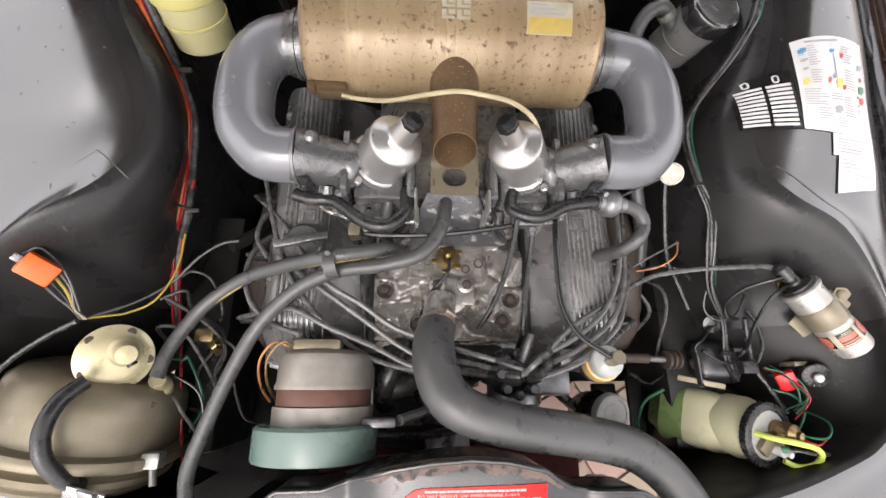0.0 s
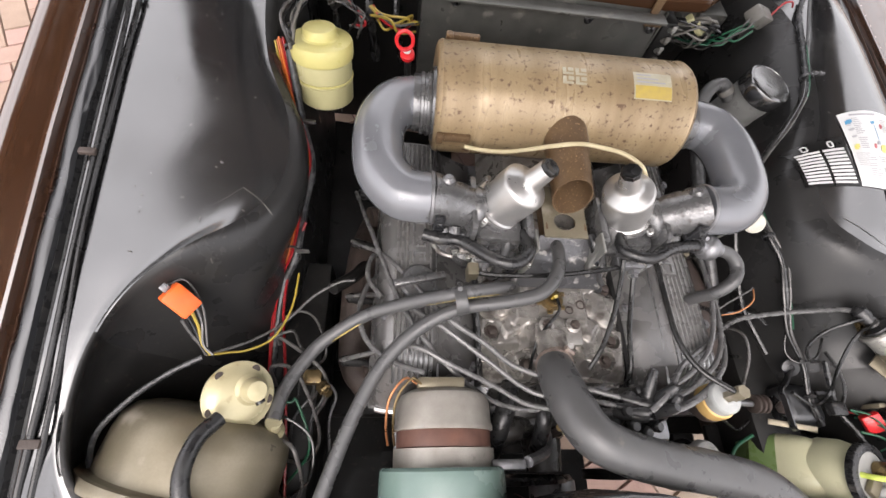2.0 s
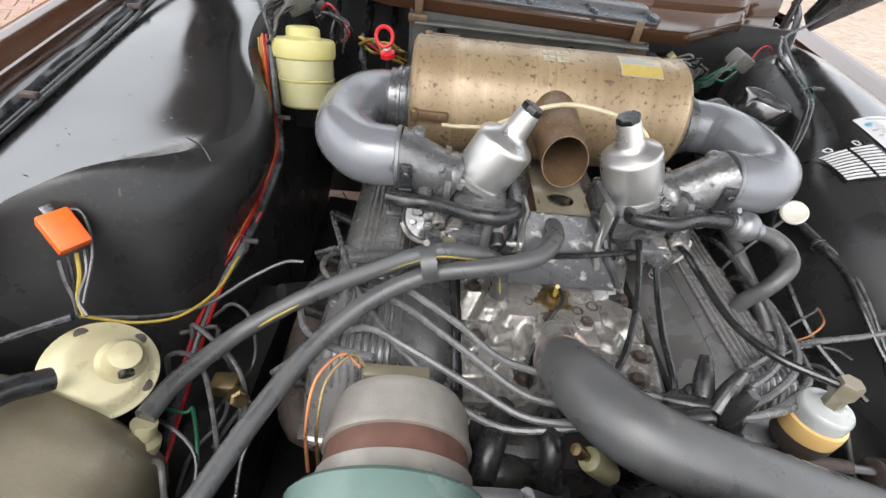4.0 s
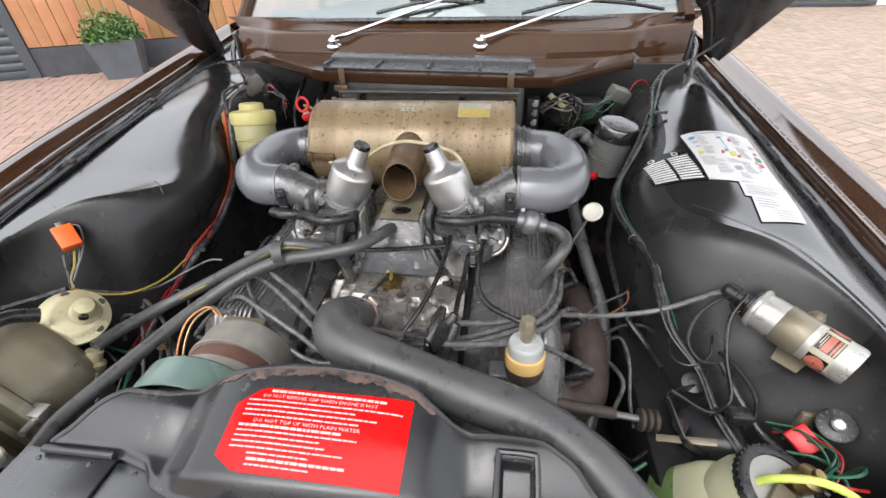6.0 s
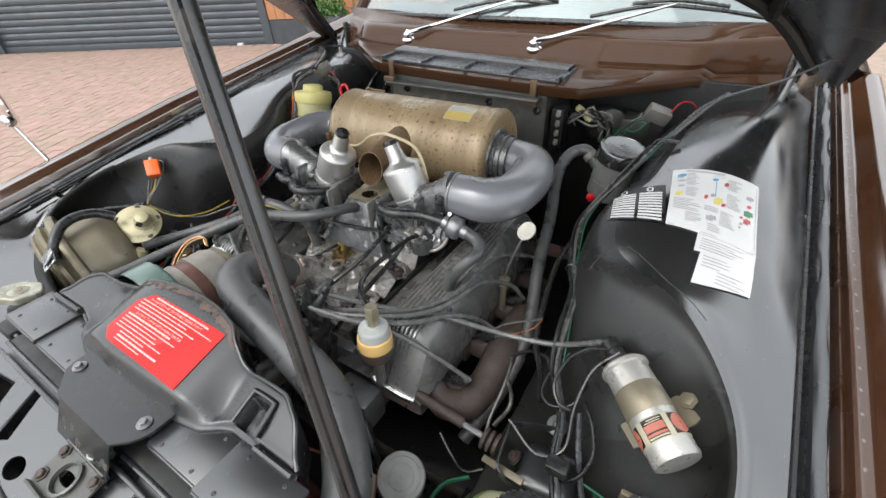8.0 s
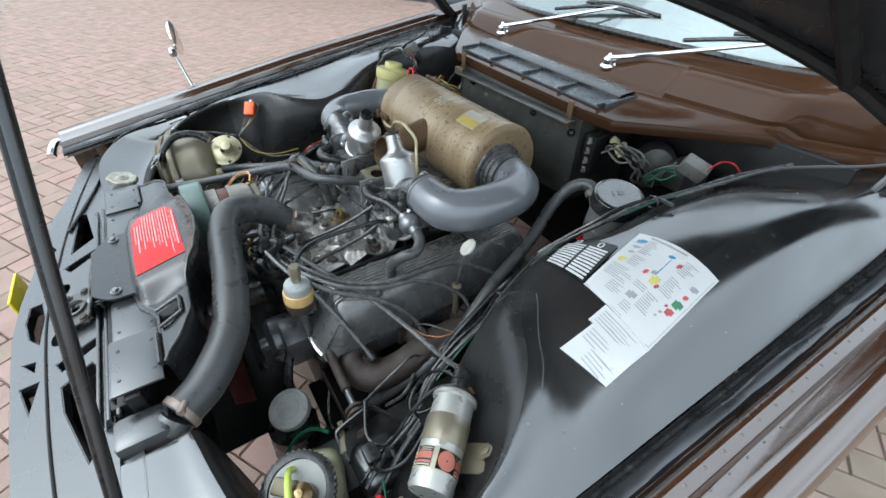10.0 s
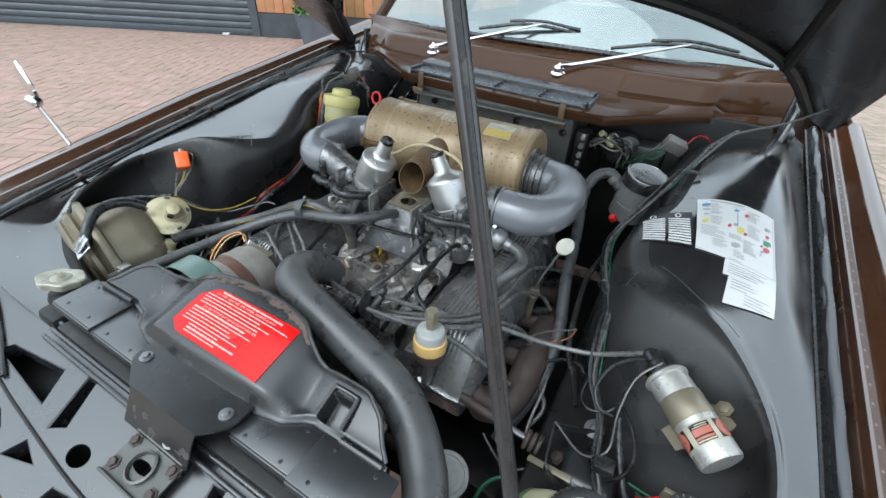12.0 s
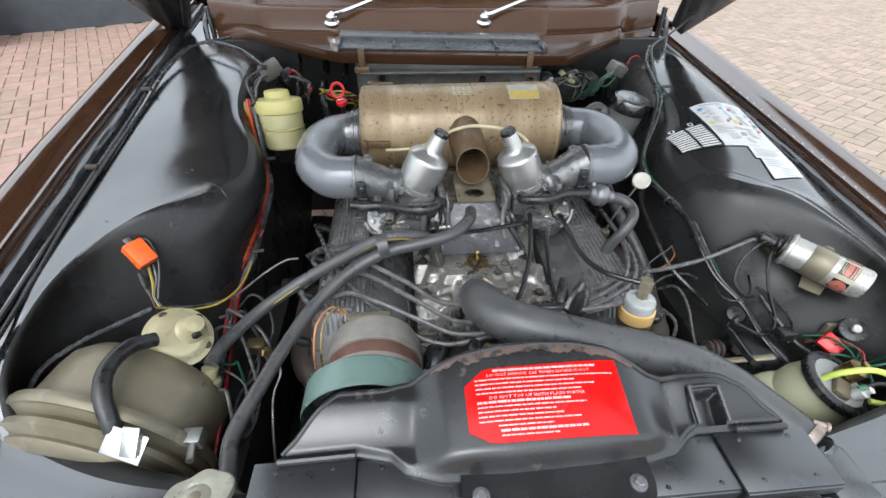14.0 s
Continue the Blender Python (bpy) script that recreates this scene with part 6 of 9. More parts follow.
part("valve_stem", turned(vc - vn * 0.07, vc, [(0.022, 0), (0.022, 0.03), (0.03, 0.04), (0.046, 0.06)], n=24), GREY_PLASTIC, vp)
part("vacuum_hose", sweep([(-0.505, 0.240, 0.745), (-0.520, 0.215, 0.762), (-0.526, 0.180, 0.768), (-0.520, 0.148, 0.762), (-0.508, 0.122, 0.740), (-0.502, 0.110, 0.715)], 0.0102, n=14), RUBBER, sv, "black rubber vacuum hose")
part("alloy_tag", join(box(0, 0, 0, 0.050, 0.032, 0.003, 0.001, pose(-0.486, 0.098, 0.728, 38, 10, -18)), box(0.006, 0.004, 0.004, 0.022, 0.034, 0.003, 0.001, pose(-0.482, 0.098, 0.729, 44, -4, -12))), ALLOY, sv, "bright alloy tag")
part("front_pipe", sweep([(-0.63, 0.09, 0.60), (-0.60, 0.075, 0.62), (-0.55, 0.08, 0.63)], 0.02, n=12), GOLD_STEEL, sv)
# ---- cooling: fan cowl, radiator, top hose ----
cowl = thing("fan_cowl", (0, 0.06, 0.70), "dusty black moulded fan cowl with a red warning sticker", "fan cowl")


COWL_F = ((-0.300, -0.213, -0.175, -0.160, -0.122, -0.046, 0.048, 0.108, 0.143, 0.166, 0.178, 0.290), (0.052, 0.054, 0.045, 0.031, 0.019, 0.016, 0.018, 0.022, 0.029, 0.045, 0.050, 0.049))
COWL_R = ((-0.300, -0.290, -0.278, -0.258, -0.236, -0.180, -0.160, -0.122, -0.094, -0.048, 0.0, 0.046, 0.091, 0.111, 0.134, 0.157, 0.193, 0.222, 0.252, 0.266, 0.283, 0.290),
          (0.054, 0.057, 0.068, 0.091, 0.110, 0.111, 0.117, 0.128, 0.136, 0.143, 0.146, 0.143, 0.133, 0.119, 0.108, 0.104, 0.104, 0.103, 0.086, 0.069, 0.053, 0.051))


def cowl_front(x):
    return float(np.interp(x, *COWL_F))


def cowl_rear(x):
    return float(np.interp(x, *COWL_R))


def cowl_z(x, y):
    """The cowl's top: a hump that carries the sticker, with a low wing at either end and a pocket in one of them."""
    yf = cowl_front(x)
    z_side = 0.751 + 0.007 * smooth01((y - yf) / 0.008) + 0.022 * smooth01((y - 0.052) / 0.055)
    z_side -= 0.017 * smooth01((x - 0.180) / 0.004) * smooth01((0.216 - x) / 0.004) * smooth01((y - 0.054) / 0.004) * smooth01((0.090 - y) / 0.004)
    mid = smooth01((0.176 - abs(x)) / 0.066)
    crest = 0.031 * max(0.0, 1 - (x / 0.150) ** 4) ** 0.7
    z_mid = 0.752 + crest * smooth01((y - yf) / 0.018) + 0.24 * max(0.0, y - yf - 0.016) - 1.5 * max(0.0, y - 0.130) ** 1.5
    return z_side + (z_mid - z_side) * mid


rows = []
for x in np.linspace(-0.298, 0.288, 139):
    yf, yr = cowl_front(x), max(cowl_rear(x), cowl_front(x) + 0.003)
    row = [(x, yf - 0.0015, 0.744), (x, yf - 0.001, 0.750)]
    for u in [0.0, 0.03, 0.06, 0.09, 0.12, 0.15, 0.18, 0.22] + list(np.linspace(0.27, 1, 26)):
        y = yf + (yr - yf) * u
        row.append((x, y, cowl_z(x, y)))
    row += [(x, yr + 0.003, cowl_z(x, yr) - 0.004), (x, yr + 0.004, cowl_z(x, yr) - 0.030), (x, yr + 0.004, 0.70)]
    rows.append(row)
part("cowl_body", grid_sheet(rows, 0.0), COWL_BLACK, cowl, "dusty black moulded cowl", sharp=50)
lip_pts = [(x, cowl_rear(x) + 0.002, cowl_z(x, cowl_rear(x)) + 0.0005) for x in np.linspace(-0.292, 0.284, 80)]
part("rear_lip", sweep(lip_pts, 0.0030, n=8, per=2), COWL_BLACK, cowl, "raised worn edge of the cowl")
for x0, x1 in ((-0.296, -0.214), (0.222, 0.284)):
    part("wing_edge", sweep([(x, cowl_front(x) - 0.001, 0.7545) for x in np.linspace(x0, x1, 8)], 0.0042, n=8, per=2), COWL_BLACK, cowl, "rolled front edge of the cowl's wing")
part("pocket_rim", sweep([(0.179, 0.054, 0.764), (0.180, 0.089, 0.778), (0.184, 0.092, 0.779), (0.212, 0.092, 0.779), (0.216, 0.088, 0.777), (0.217, 0.056, 0.762)], 0.0032, n=8, per=5), COWL_BLACK, cowl)
part("front_tab", plate([(-0.102, 0.030), (-0.102, 0.0), (-0.098, -0.010), (-0.088, -0.018), (-0.060, -0.037), (0.074, -0.036), (0.090, -0.022), (0.098, -0.012), (0.102, 0.0), (0.103, 0.030)], 0.004, Matrix.Translation((0, 0, 0.7525))), COWL_BLACK, cowl, "bolted front tab", smooth=False)
part("tab_flange", grid_sheet([[(x, y, 0.7550) for x in np.linspace(-0.060, 0.074, 5)] for y in (-0.0345, -0.0365)] + [[(x * 0.96, -0.041 - 0.02 * k, 0.745 - 0.035 * k) for x in np.linspace(-0.060, 0.074, 5)] for k in range(2)], 0.002), COWL_BLACK, cowl)
rust_rows = []
for x in np.linspace(-0.128, 0.115, 90):
    yr = cowl_rear(x)
    deep = 0.003 + 0.006 * smooth01((0.125 - abs(x)) / 0.05) + 0.006 * noise.noise((x * 55, 0.3, 2.1)) + 0.004 * noise.noise((x * 210, 1.3, 4.1))
    rust_rows.append([(x, y, cowl_z(x, y) + 0.0010) for y in np.linspace(yr - max(0.003, deep), yr - 0.0005, 7)] + [(x, yr + 0.0045, cowl_z(x, yr) - 0.003), (x, yr + 0.0055, cowl_z(x, yr) - 0.012)])
part("rusty_edge", grid_sheet(rust_rows, 0.0003), COWL_RUST, cowl, "flaking rust along the cowl's top edge")
for x in (-0.083, 0.083):
    b = part("bolt", join(hex_bolt((x, 0.0, 0.758), (0, 0, 1), 0.0055, 0.005), turned((x, 0, 0.757), (x, 0, 0.77), [(0.009, 0), (0.009, 0.0015), (0.005, 0.002)], n=18)), CAST_GREY, cowl)


def cowl_patch(x0, x1, y0, y1, lift, n=8):
    return grid_sheet([[(x, y, cowl_z(x, y) + lift) for y in np.linspace(y0, y1, n)] for x in np.linspace(x0, x1, n)], 0.0002)


# red sticker with a cut corner, two legible lines and bars for the rest
def sticker_rim(x):
    f = max(0.0, (-0.066 - x) / 0.024)
    return 0.039 + 0.001 * x + 0.013 * f, 0.119 + 0.02 * x - 0.017 * f


sticker_rows = [[(x, y, cowl_z(x, y) + 0.0012) for y in np.linspace(*sticker_rim(x), 10)] for x in np.linspace(-0.090, 0.093, 18)]
stick = part("warning_sticker", grid_sheet(sticker_rows, 0.0003), RED_STICKER, cowl, "red vinyl sticker with white print")


def lettering(words, x0, x1, y, high):
    """Raised print on the sticker: the words fitted from x0 to x1 along the line y."""
    cu = bpy.data.curves.new("words", "FONT")
    cu.body, cu.resolution_u = words, 1
    ob = bpy.data.objects.new("words", cu)
    scene.collection.objects.link(ob)
    flat = bpy.data.meshes.new_from_object(ob.evaluated_get(bpy.context.evaluated_depsgraph_get()))
    bm = bmesh.new()
    bm.from_mesh(flat)
    bpy.data.objects.remove(ob)
    bpy.data.curves.remove(cu)
    bpy.data.meshes.remove(flat)
    w = max(v.co.x for v in bm.verts)
    top = max(v.co.y for v in bm.verts)
    for v in bm.verts:
        px, py = x0 + (x1 - x0) * v.co.x / w, y - high / 2 + high * v.co.y / top
        v.co = (px, py, cowl_z(px, py) + 0.0019)
    return part("lettering", bm, WHITE_PRINT, stick, "white capital letters", smooth=False)


rn = random.Random(12)
line_end = (0.066, 0.058, 0.084, 0.038, 0.060, 0.043, 0.046, 0.028, 0.045, 0.010, 0.017, 0.035, 0.003, 0.040, 0.007)
for i in range(15):
    y = 0.1145 - 0.0049 * i
    if i in (1, 6):
        lettering("DO NOT REMOVE CAP WHEN ENGINE IS HOT" if i == 1 else "DO NOT TOP UP WITH PLAIN WATER", -0.064, line_end[i], y, 0.0033)
        continue
    big = i in (0, 7, 13)
    x = -0.056 if i < 2 or i > 12 else -0.078
    if i == 12:
        x += 0.02
    while x < line_end[i]:
        w = rn.uniform(0.003, 0.011)
        part("print_bar", cowl_patch(x, min(x + w, line_end[i]), y - (0.0012 if big else 0.0007), y + (0.0012 if big else 0.0007), 0.002, 2), WHITE_PRINT, stick, smooth=False)
        x += w + 0.0011

rad = thing("radiator", (0, -0.02, 0.40), "black radiator with black header plates and brass cap", "radiator")
part("core", box(0, -0.005, 0.52, 0.60, 0.05, 0.40, 0.004), BLACK_DULL, rad)
for i in range(3):
    part("top_rail", box(0, -0.046 + 0.013 * i, 0.707 + 0.003 * i, 0.62, 0.006, 0.012, 0.002), BLACK_SATIN, rad)
for x0, x1, y0, y1, zt in ((-0.322, -0.2125, -0.012, 0.054, 0.7505), (-0.2115, -0.098, -0.012, 0.050, 0.7470), (0.099, 0.1965, -0.011, 0.048, 0.7470), (0.1975, 0.308, -0.016, 0.049, 0.7505)):
    part("header_plate", box((x0 + x1) / 2, (y0 + y1) / 2, zt - 0.0025, x1 - x0, y1 - y0, 0.005, 0.0015), PANEL_PAINT, rad, "black painted header plate")
    part("plate_lip", box((x0 + x1) / 2, y0 - 0.001, zt - 0.010, x1 - x0 - 0.002, 0.003, 0.016, 0.001), PANEL_PAINT, rad)
    for dx in (-0.03, 0.03):
        for dy in (-0.022, 0.022):
            part("rivet_head", turned(((x0 + x1) / 2 + dx, (y0 + y1) / 2 + dy, zt), ((x0 + x1) / 2 + dx, (y0 + y1) / 2 + dy, zt + 0.01), [(0.003, 0), (0.002, 0.0014)], n=8), BLACK_SATIN, rad)
part("header_support", join(box(0, 0.006, 0.725, 0.63, 0.02, 0.035, 0.002)), BLACK_DULL, rad)
part("side_tank", join(box(-0.345, 0.005, 0.52, 0.055, 0.07, 0.40, 0.01), turned((-0.365, 0.015, 0.70), (-0.372, 0.018, 0.74), [(0.026, 0), (0.026, 0.02), (0.022, 0.03)], n=20)), BLACK_DULL, rad)
part("side_tank", join(box(0.345, 0.005, 0.52, 0.055, 0.07, 0.40, 0.01), turned((0.3535, 0.028, 0.690), (0.344, 0.046, 0.702), [(0.0, 0.0), (0.024, 0.0), (0.0262, 0.004), (0.0262, 0.022)], n=24)), PANEL_PAINT, rad)
cp = Vector((-0.373, 0.022, 0.745))
cap_m = Matrix.Translation(cp) @ Matrix.Rotation(radians(-10), 4, "X") @ Matrix.Rotation(0.55, 4, "Z")


def cap_ring(r, h, wave=1.0):
    return [cap_m @ Vector((r * (1 + wave * (0.13 * math.cos(2 * a) + 0.05 * math.cos(6 * a))) * math.cos(a), r * (1 + wave * (0.13 * math.cos(2 * a) + 0.05 * math.cos(6 * a))) * math.sin(a), h)) for a in np.linspace(0, 2 * math.pi, 49)]


rcap = part("radiator_cap", grid_sheet([cap_ring(0.0315, -0.004), cap_ring(0.0325, 0.002), cap_ring(0.0322, 0.0065), cap_ring(0.0305, 0.0082), cap_ring(0.020, 0.0082, 0.4), cap_ring(0.0165, 0.0066, 0.0), cap_ring(0.0155, 0.0064, 0.0), cap_ring(0.0120, 0.0086, 0.0), cap_ring(0.0004, 0.0092, 0.0)], 0.0), CAP_METAL, rad, "pale tarnished radiator cap with ears")
part("cap_rivet", turned(cap_m @ Vector((0, 0, 0.0085)), cap_m @ Vector((0, 0, 0.02)), [(0.0065, 0), (0.0062, 0.0012), (0.004, 0.0020), (0.0, 0.0022)], n=18), GOLD_STEEL, rcap, "brass coloured rivet")


def hose(name, pts, r, material, label, category="hose", group="", clips=(), n=16, per=8):
    """A hose as a thing of its own, with its clips as parts."""
    h = thing(name, tuple(pts[0]), label, category, group)
    part("tube", sweep(pts, r, n=n, per=per), material, h)
    for i, along in clips:
        part("hose_clip", clip_ring(pts[i], along, (r if isinstance(r, float) else r[0]) + 0.0008), ZINC, h, "bright worm drive clip")
    return h


hose("radiator_hose", [(-0.036, 0.325, 0.708), (-0.043, 0.295, 0.738), (-0.041, 0.255, 0.766), (-0.025, 0.218, 0.780), (0.010, 0.197, 0.780), (0.073, 0.181, 0.770), (0.140, 0.171, 0.754), (0.204, 0.158, 0.743), (0.244, 0.145, 0.732), (0.282, 0.121, 0.720), (0.315, 0.089, 0.708), (0.334, 0.062, 0.704), (0.344, 0.046, 0.702)],
     [0.027, 0.030, 0.031, 0.030, 0.029, 0.029, 0.029, 0.029, 0.029, 0.029, 0.029, 0.028, 0.028], HOSE, "thick grey rubber radiator hose between engine and radiator", n=28)
part("hose_clip", clip_ring((-0.037, 0.320, 0.713), (0, 0.74, -0.67), 0.0278, 0.011), CLIP_TIN, bpy.data.objects["radiator_hose"], "dull copper coloured hose clip")
part("hose_clip", clip_ring((0.341, 0.051, 0.7025), (0.5, -0.86, -0.08), 0.0290, 0.010), CLIP_TIN, bpy.data.objects["radiator_hose"], "dull pale hose clip")
part("clip_screw", turned((0.352, 0.060, 0.727), (0.372, 0.050, 0.727), [(0.0045, -0.006), (0.0045, 0.008), (0.006, 0.0085), (0.006, 0.012)], n=12), CLIP_TIN, bpy.data.objects["radiator_hose"])
hose("heater_hose", [(-0.455, 0.245, 0.675), (-0.447, 0.285, 0.672), (-0.425, 0.325, 0.672), (-0.396, 0.359, 0.678), (-0.336, 0.394, 0.700), (-0.263, 0.406, 0.738), (-0.189, 0.410, 0.776), (-0.135, 0.422, 0.768), (-0.103, 0.432, 0.745), (-0.095, 0.436, 0.700), (-0.093, 0.437, 0.668)], 0.0105, HOSE,
     "grey rubber hose with yellow stripe from servo to engine")
stripe = [(-0.447, 0.285, 0.672), (-0.425, 0.325, 0.672), (-0.396, 0.359, 0.678), (-0.336, 0.394, 0.700), (-0.263, 0.406, 0.738), (-0.189, 0.410, 0.776), (-0.135, 0.422, 0.768), (-0.103, 0.432, 0.745), (-0.095, 0.436, 0.700)]
for sa_, sb_ in ((0, 4), (4, 7), (7, 9)):
    part("yellow_stripe", sweep([(x + 0.001, y - 0.0088, z + 0.0010) for x, y, z in stripe[sa_:sb_]], [0.0006, 0.0022, 0.0024, 0.0008][:max(2, sb_ - sa_)], n=6), YELLOW_WIRE, bpy.data.objects["heater_hose"], "yellow painted stripe")
hose("heater_hose", [(-0.362, 0.045, 0.690), (-0.374, 0.078, 0.692), (-0.381, 0.120, 0.690), (-0.365, 0.178, 0.694), (-0.340, 0.246, 0.702), (-0.303, 0.316, 0.716), (-0.250, 0.366, 0.738), (-0.189, 0.392, 0.758), (-0.120, 0.400, 0.770), (-0.067, 0.414, 0.778), (-0.038, 0.449, 0.778), (-0.028, 0.488, 0.768), (-0.026, 0.515, 0.755)], 0.0105, HOSE,
     "grey rubber hose from radiator to engine", clips=((0, (0.1, 0.9, 0.05)),))
solo("hose_band", join(clip_ring((-0.190, 0.401, 0.767), (1, 0.1, 0.2), 0.019, 0.018)), HOSE, "grey band that ties two hoses together", "clip")
hose("breather_hose", [(-0.250, 0.500, 0.786), (-0.225, 0.493, 0.787), (-0.192, 0.490, 0.788), (-0.146, 0.454, 0.803), (-0.112, 0.448, 0.806), (-0.087, 0.474, 0.800), (-0.089, 0.512, 0.782)], 0.0095, RUBBER, "black rubber breather hose on the carburettor", group="breather hoses")
hose("breather_hose", [(0.076, 0.520, 0.782), (0.068, 0.480, 0.800), (0.105, 0.466, 0.806), (0.151, 0.487, 0.803), (0.201, 0.497, 0.796)], 0.0095, RUBBER, "black rubber breather hose on the carburettor", group="breather hoses")
hose("breather_hose", [(0.030, 0.520, 0.776), (0.036, 0.500, 0.770), (0.05, 0.49, 0.74), (0.06, 0.50, 0.70)], 0.008, RUBBER, "black rubber breather hose on the carburettor", group="breather hoses")
hose("breather_hose", [(-0.112, 0.505, 0.778), (-0.118, 0.482, 0.760), (-0.122, 0.47, 0.72), (-0.12, 0.48, 0.68)], 0.008, HOSE, "grey rubber breather hose under the carburettor", group="breather hoses")
hose("breather_hose", [(0.243, 0.498, 0.787), (0.268, 0.492, 0.782), (0.282, 0.474, 0.774), (0.273, 0.450, 0.766), (0.254, 0.438, 0.742), (0.240, 0.440, 0.712), (0.236, 0.442, 0.684)], 0.0105, HOSE, "grey rubber breather hose into the rocker cover", group="breather hoses")
ft = thing("flame_trap", (0.222, 0.497, 0.776), "small grey metal flame trap between breather hoses", "flame trap")
fa, fb = Vector((0.198, 0.497, 0.797)), Vector((0.246, 0.498, 0.786))
part("canister", turned(fa, fb, [(0.012, 0), (0.012, 0.010), (0.019, 0.014), (0.021, 0.018), (0.021, 0.030), (0.019, 0.034), (0.012, 0.038), (0.012, 0.049)], n=24), CAST_GREY, ft)
part("band", clip_ring(fa.lerp(fb, 0.12), fb - fa, 0.0125, 0.008), CAST_GREY, ft)
dp = thing("dipstick", (0.293, 0.562, 0.60), "oil dipstick with a flat cream handle", "dipstick")
part("stick", sweep([(0.293, 0.562, 0.60), (0.300, 0.561, 0.68), (0.330, 0.556, 0.775)], 0.0022, n=8), ZINC, dp)
part("tube_collar", turned((0.292, 0.562, 0.57), (0.295, 0.562, 0.66), [(0.007, 0), (0.007, 0.06), (0.011, 0.062), (0.011, 0.07), (0.008, 0.072), (0.011, 0.076), (0.011, 0.084), (0.004, 0.088)], n=14), GOLD_STEEL, dp)
part("handle", turned((0.334, 0.555, 0.786), (0.28, 0.47, 0.90), [(0.0, -0.004), (0.014, -0.004), (0.018, -0.002), (0.018, 0.001), (0.0155, 0.003), (0.013, 0.0015), (0.0, 0.001)], n=24), HANDLE, dp, "worn cream coated round handle")

# small pipes and a plastic filter between engine front and cowl
inl = thing("inline_filter", (-0.010, 0.228, 0.66), "small yellowed plastic inline filter with a brass end", "filter")
part("filter_body", turned((-0.020, 0.230, 0.684), (0.022, 0.226, 0.648), [(0.006, 0), (0.012, 0.004), (0.013, 0.010), (0.013, 0.040), (0.010, 0.046), (0.006, 0.050)], n=20), PALE_PLUG, inl)
part("brass_end", turned((-0.036, 0.231, 0.698), (-0.020, 0.230, 0.684), [(0.0, 0), (0.0060, 0.001), (0.0070, 0.004), (0.0070, 0.012), (0.005, 0.014), (0.005, 0.022)], n=14), BRASS, inl)
hose("bypass_hose", [(-0.090, 0.300, 0.640), (-0.105, 0.262, 0.655), (-0.116, 0.230, 0.645), (-0.120, 0.205, 0.610), (-0.110, 0.200, 0.560)], 0.0155, RUBBER, "short black rubber bypass hose at the engine front", n=16)
hose("bypass_hose", [(-0.040, 0.292, 0.650), (-0.047, 0.258, 0.672), (-0.050, 0.232, 0.664), (-0.048, 0.212, 0.630), (-0.040, 0.205, 0.590)], 0.0125, RUBBER, "short black rubber bypass hose at the engine front", n=16)

# fuel filter bowl
ff = thing("fuel_filter", (0.216, 0.262, 0.62), "glass bowl fuel filter half full of amber fuel", "fuel filter")
fb0 = Vector((0.214, 0.264, 0.706))
fx = Vector((-0.02, 0.09, 1.0)).normalized()
part("bowl", turned(fb0, fb0 + fx, [(0.0255, 0.000), (0.0272, 0.002), (0.0276, 0.016), (0.0268, 0.021), (0.0235, 0.0225)], n=32), AMBER, ff, "amber fuel in the bowl")
part("glass_top", turned(fb0 + fx * 0.0222, fb0 + fx, [(0.0240, 0), (0.0240, 0.012), (0.0232, 0.016), (0.0215, 0.018), (0.0120, 0.0195), (0.0100, 0.021)], n=32), BOWL, ff, "pale clear bowl top")
part("lower_cup", turned(fb0 - fx * 0.024, fb0, [(0.016, 0), (0.024, 0.004), (0.027, 0.016), (0.027, 0.026), (0.026, 0.027)], n=24), RUST, ff)
part("banjo_bolt", turned(fb0 + fx * 0.041, fb0 + fx, [(0.0085, 0), (0.0085, 0.016), (0.0110, 0.017), (0.0110, 0.034), (0.0095, 0.037)], n=6), GOLD_STEEL, ff, "dull plated banjo bolt")
part("bracket", join(box(0.19, 0.275, 0.668, 0.05, 0.03, 0.02, 0.004), sweep([(0.214, 0.262, 0.68), (0.21, 0.265, 0.62), (0.18, 0.29, 0.57)], 0.009, n=10)), CAST_GREY, ff)
hose("fuel_pipe", [(0.147, 0.482, 0.758), (0.143, 0.460, 0.764), (0.141, 0.412, 0.766), (0.143, 0.347, 0.768), (0.162, 0.303, 0.772), (0.197, 0.276, 0.776), (0.210, 0.270, 0.776)], 0.0042, BLACK_WIRE, "thin black fuel pipe", "pipe", n=10)

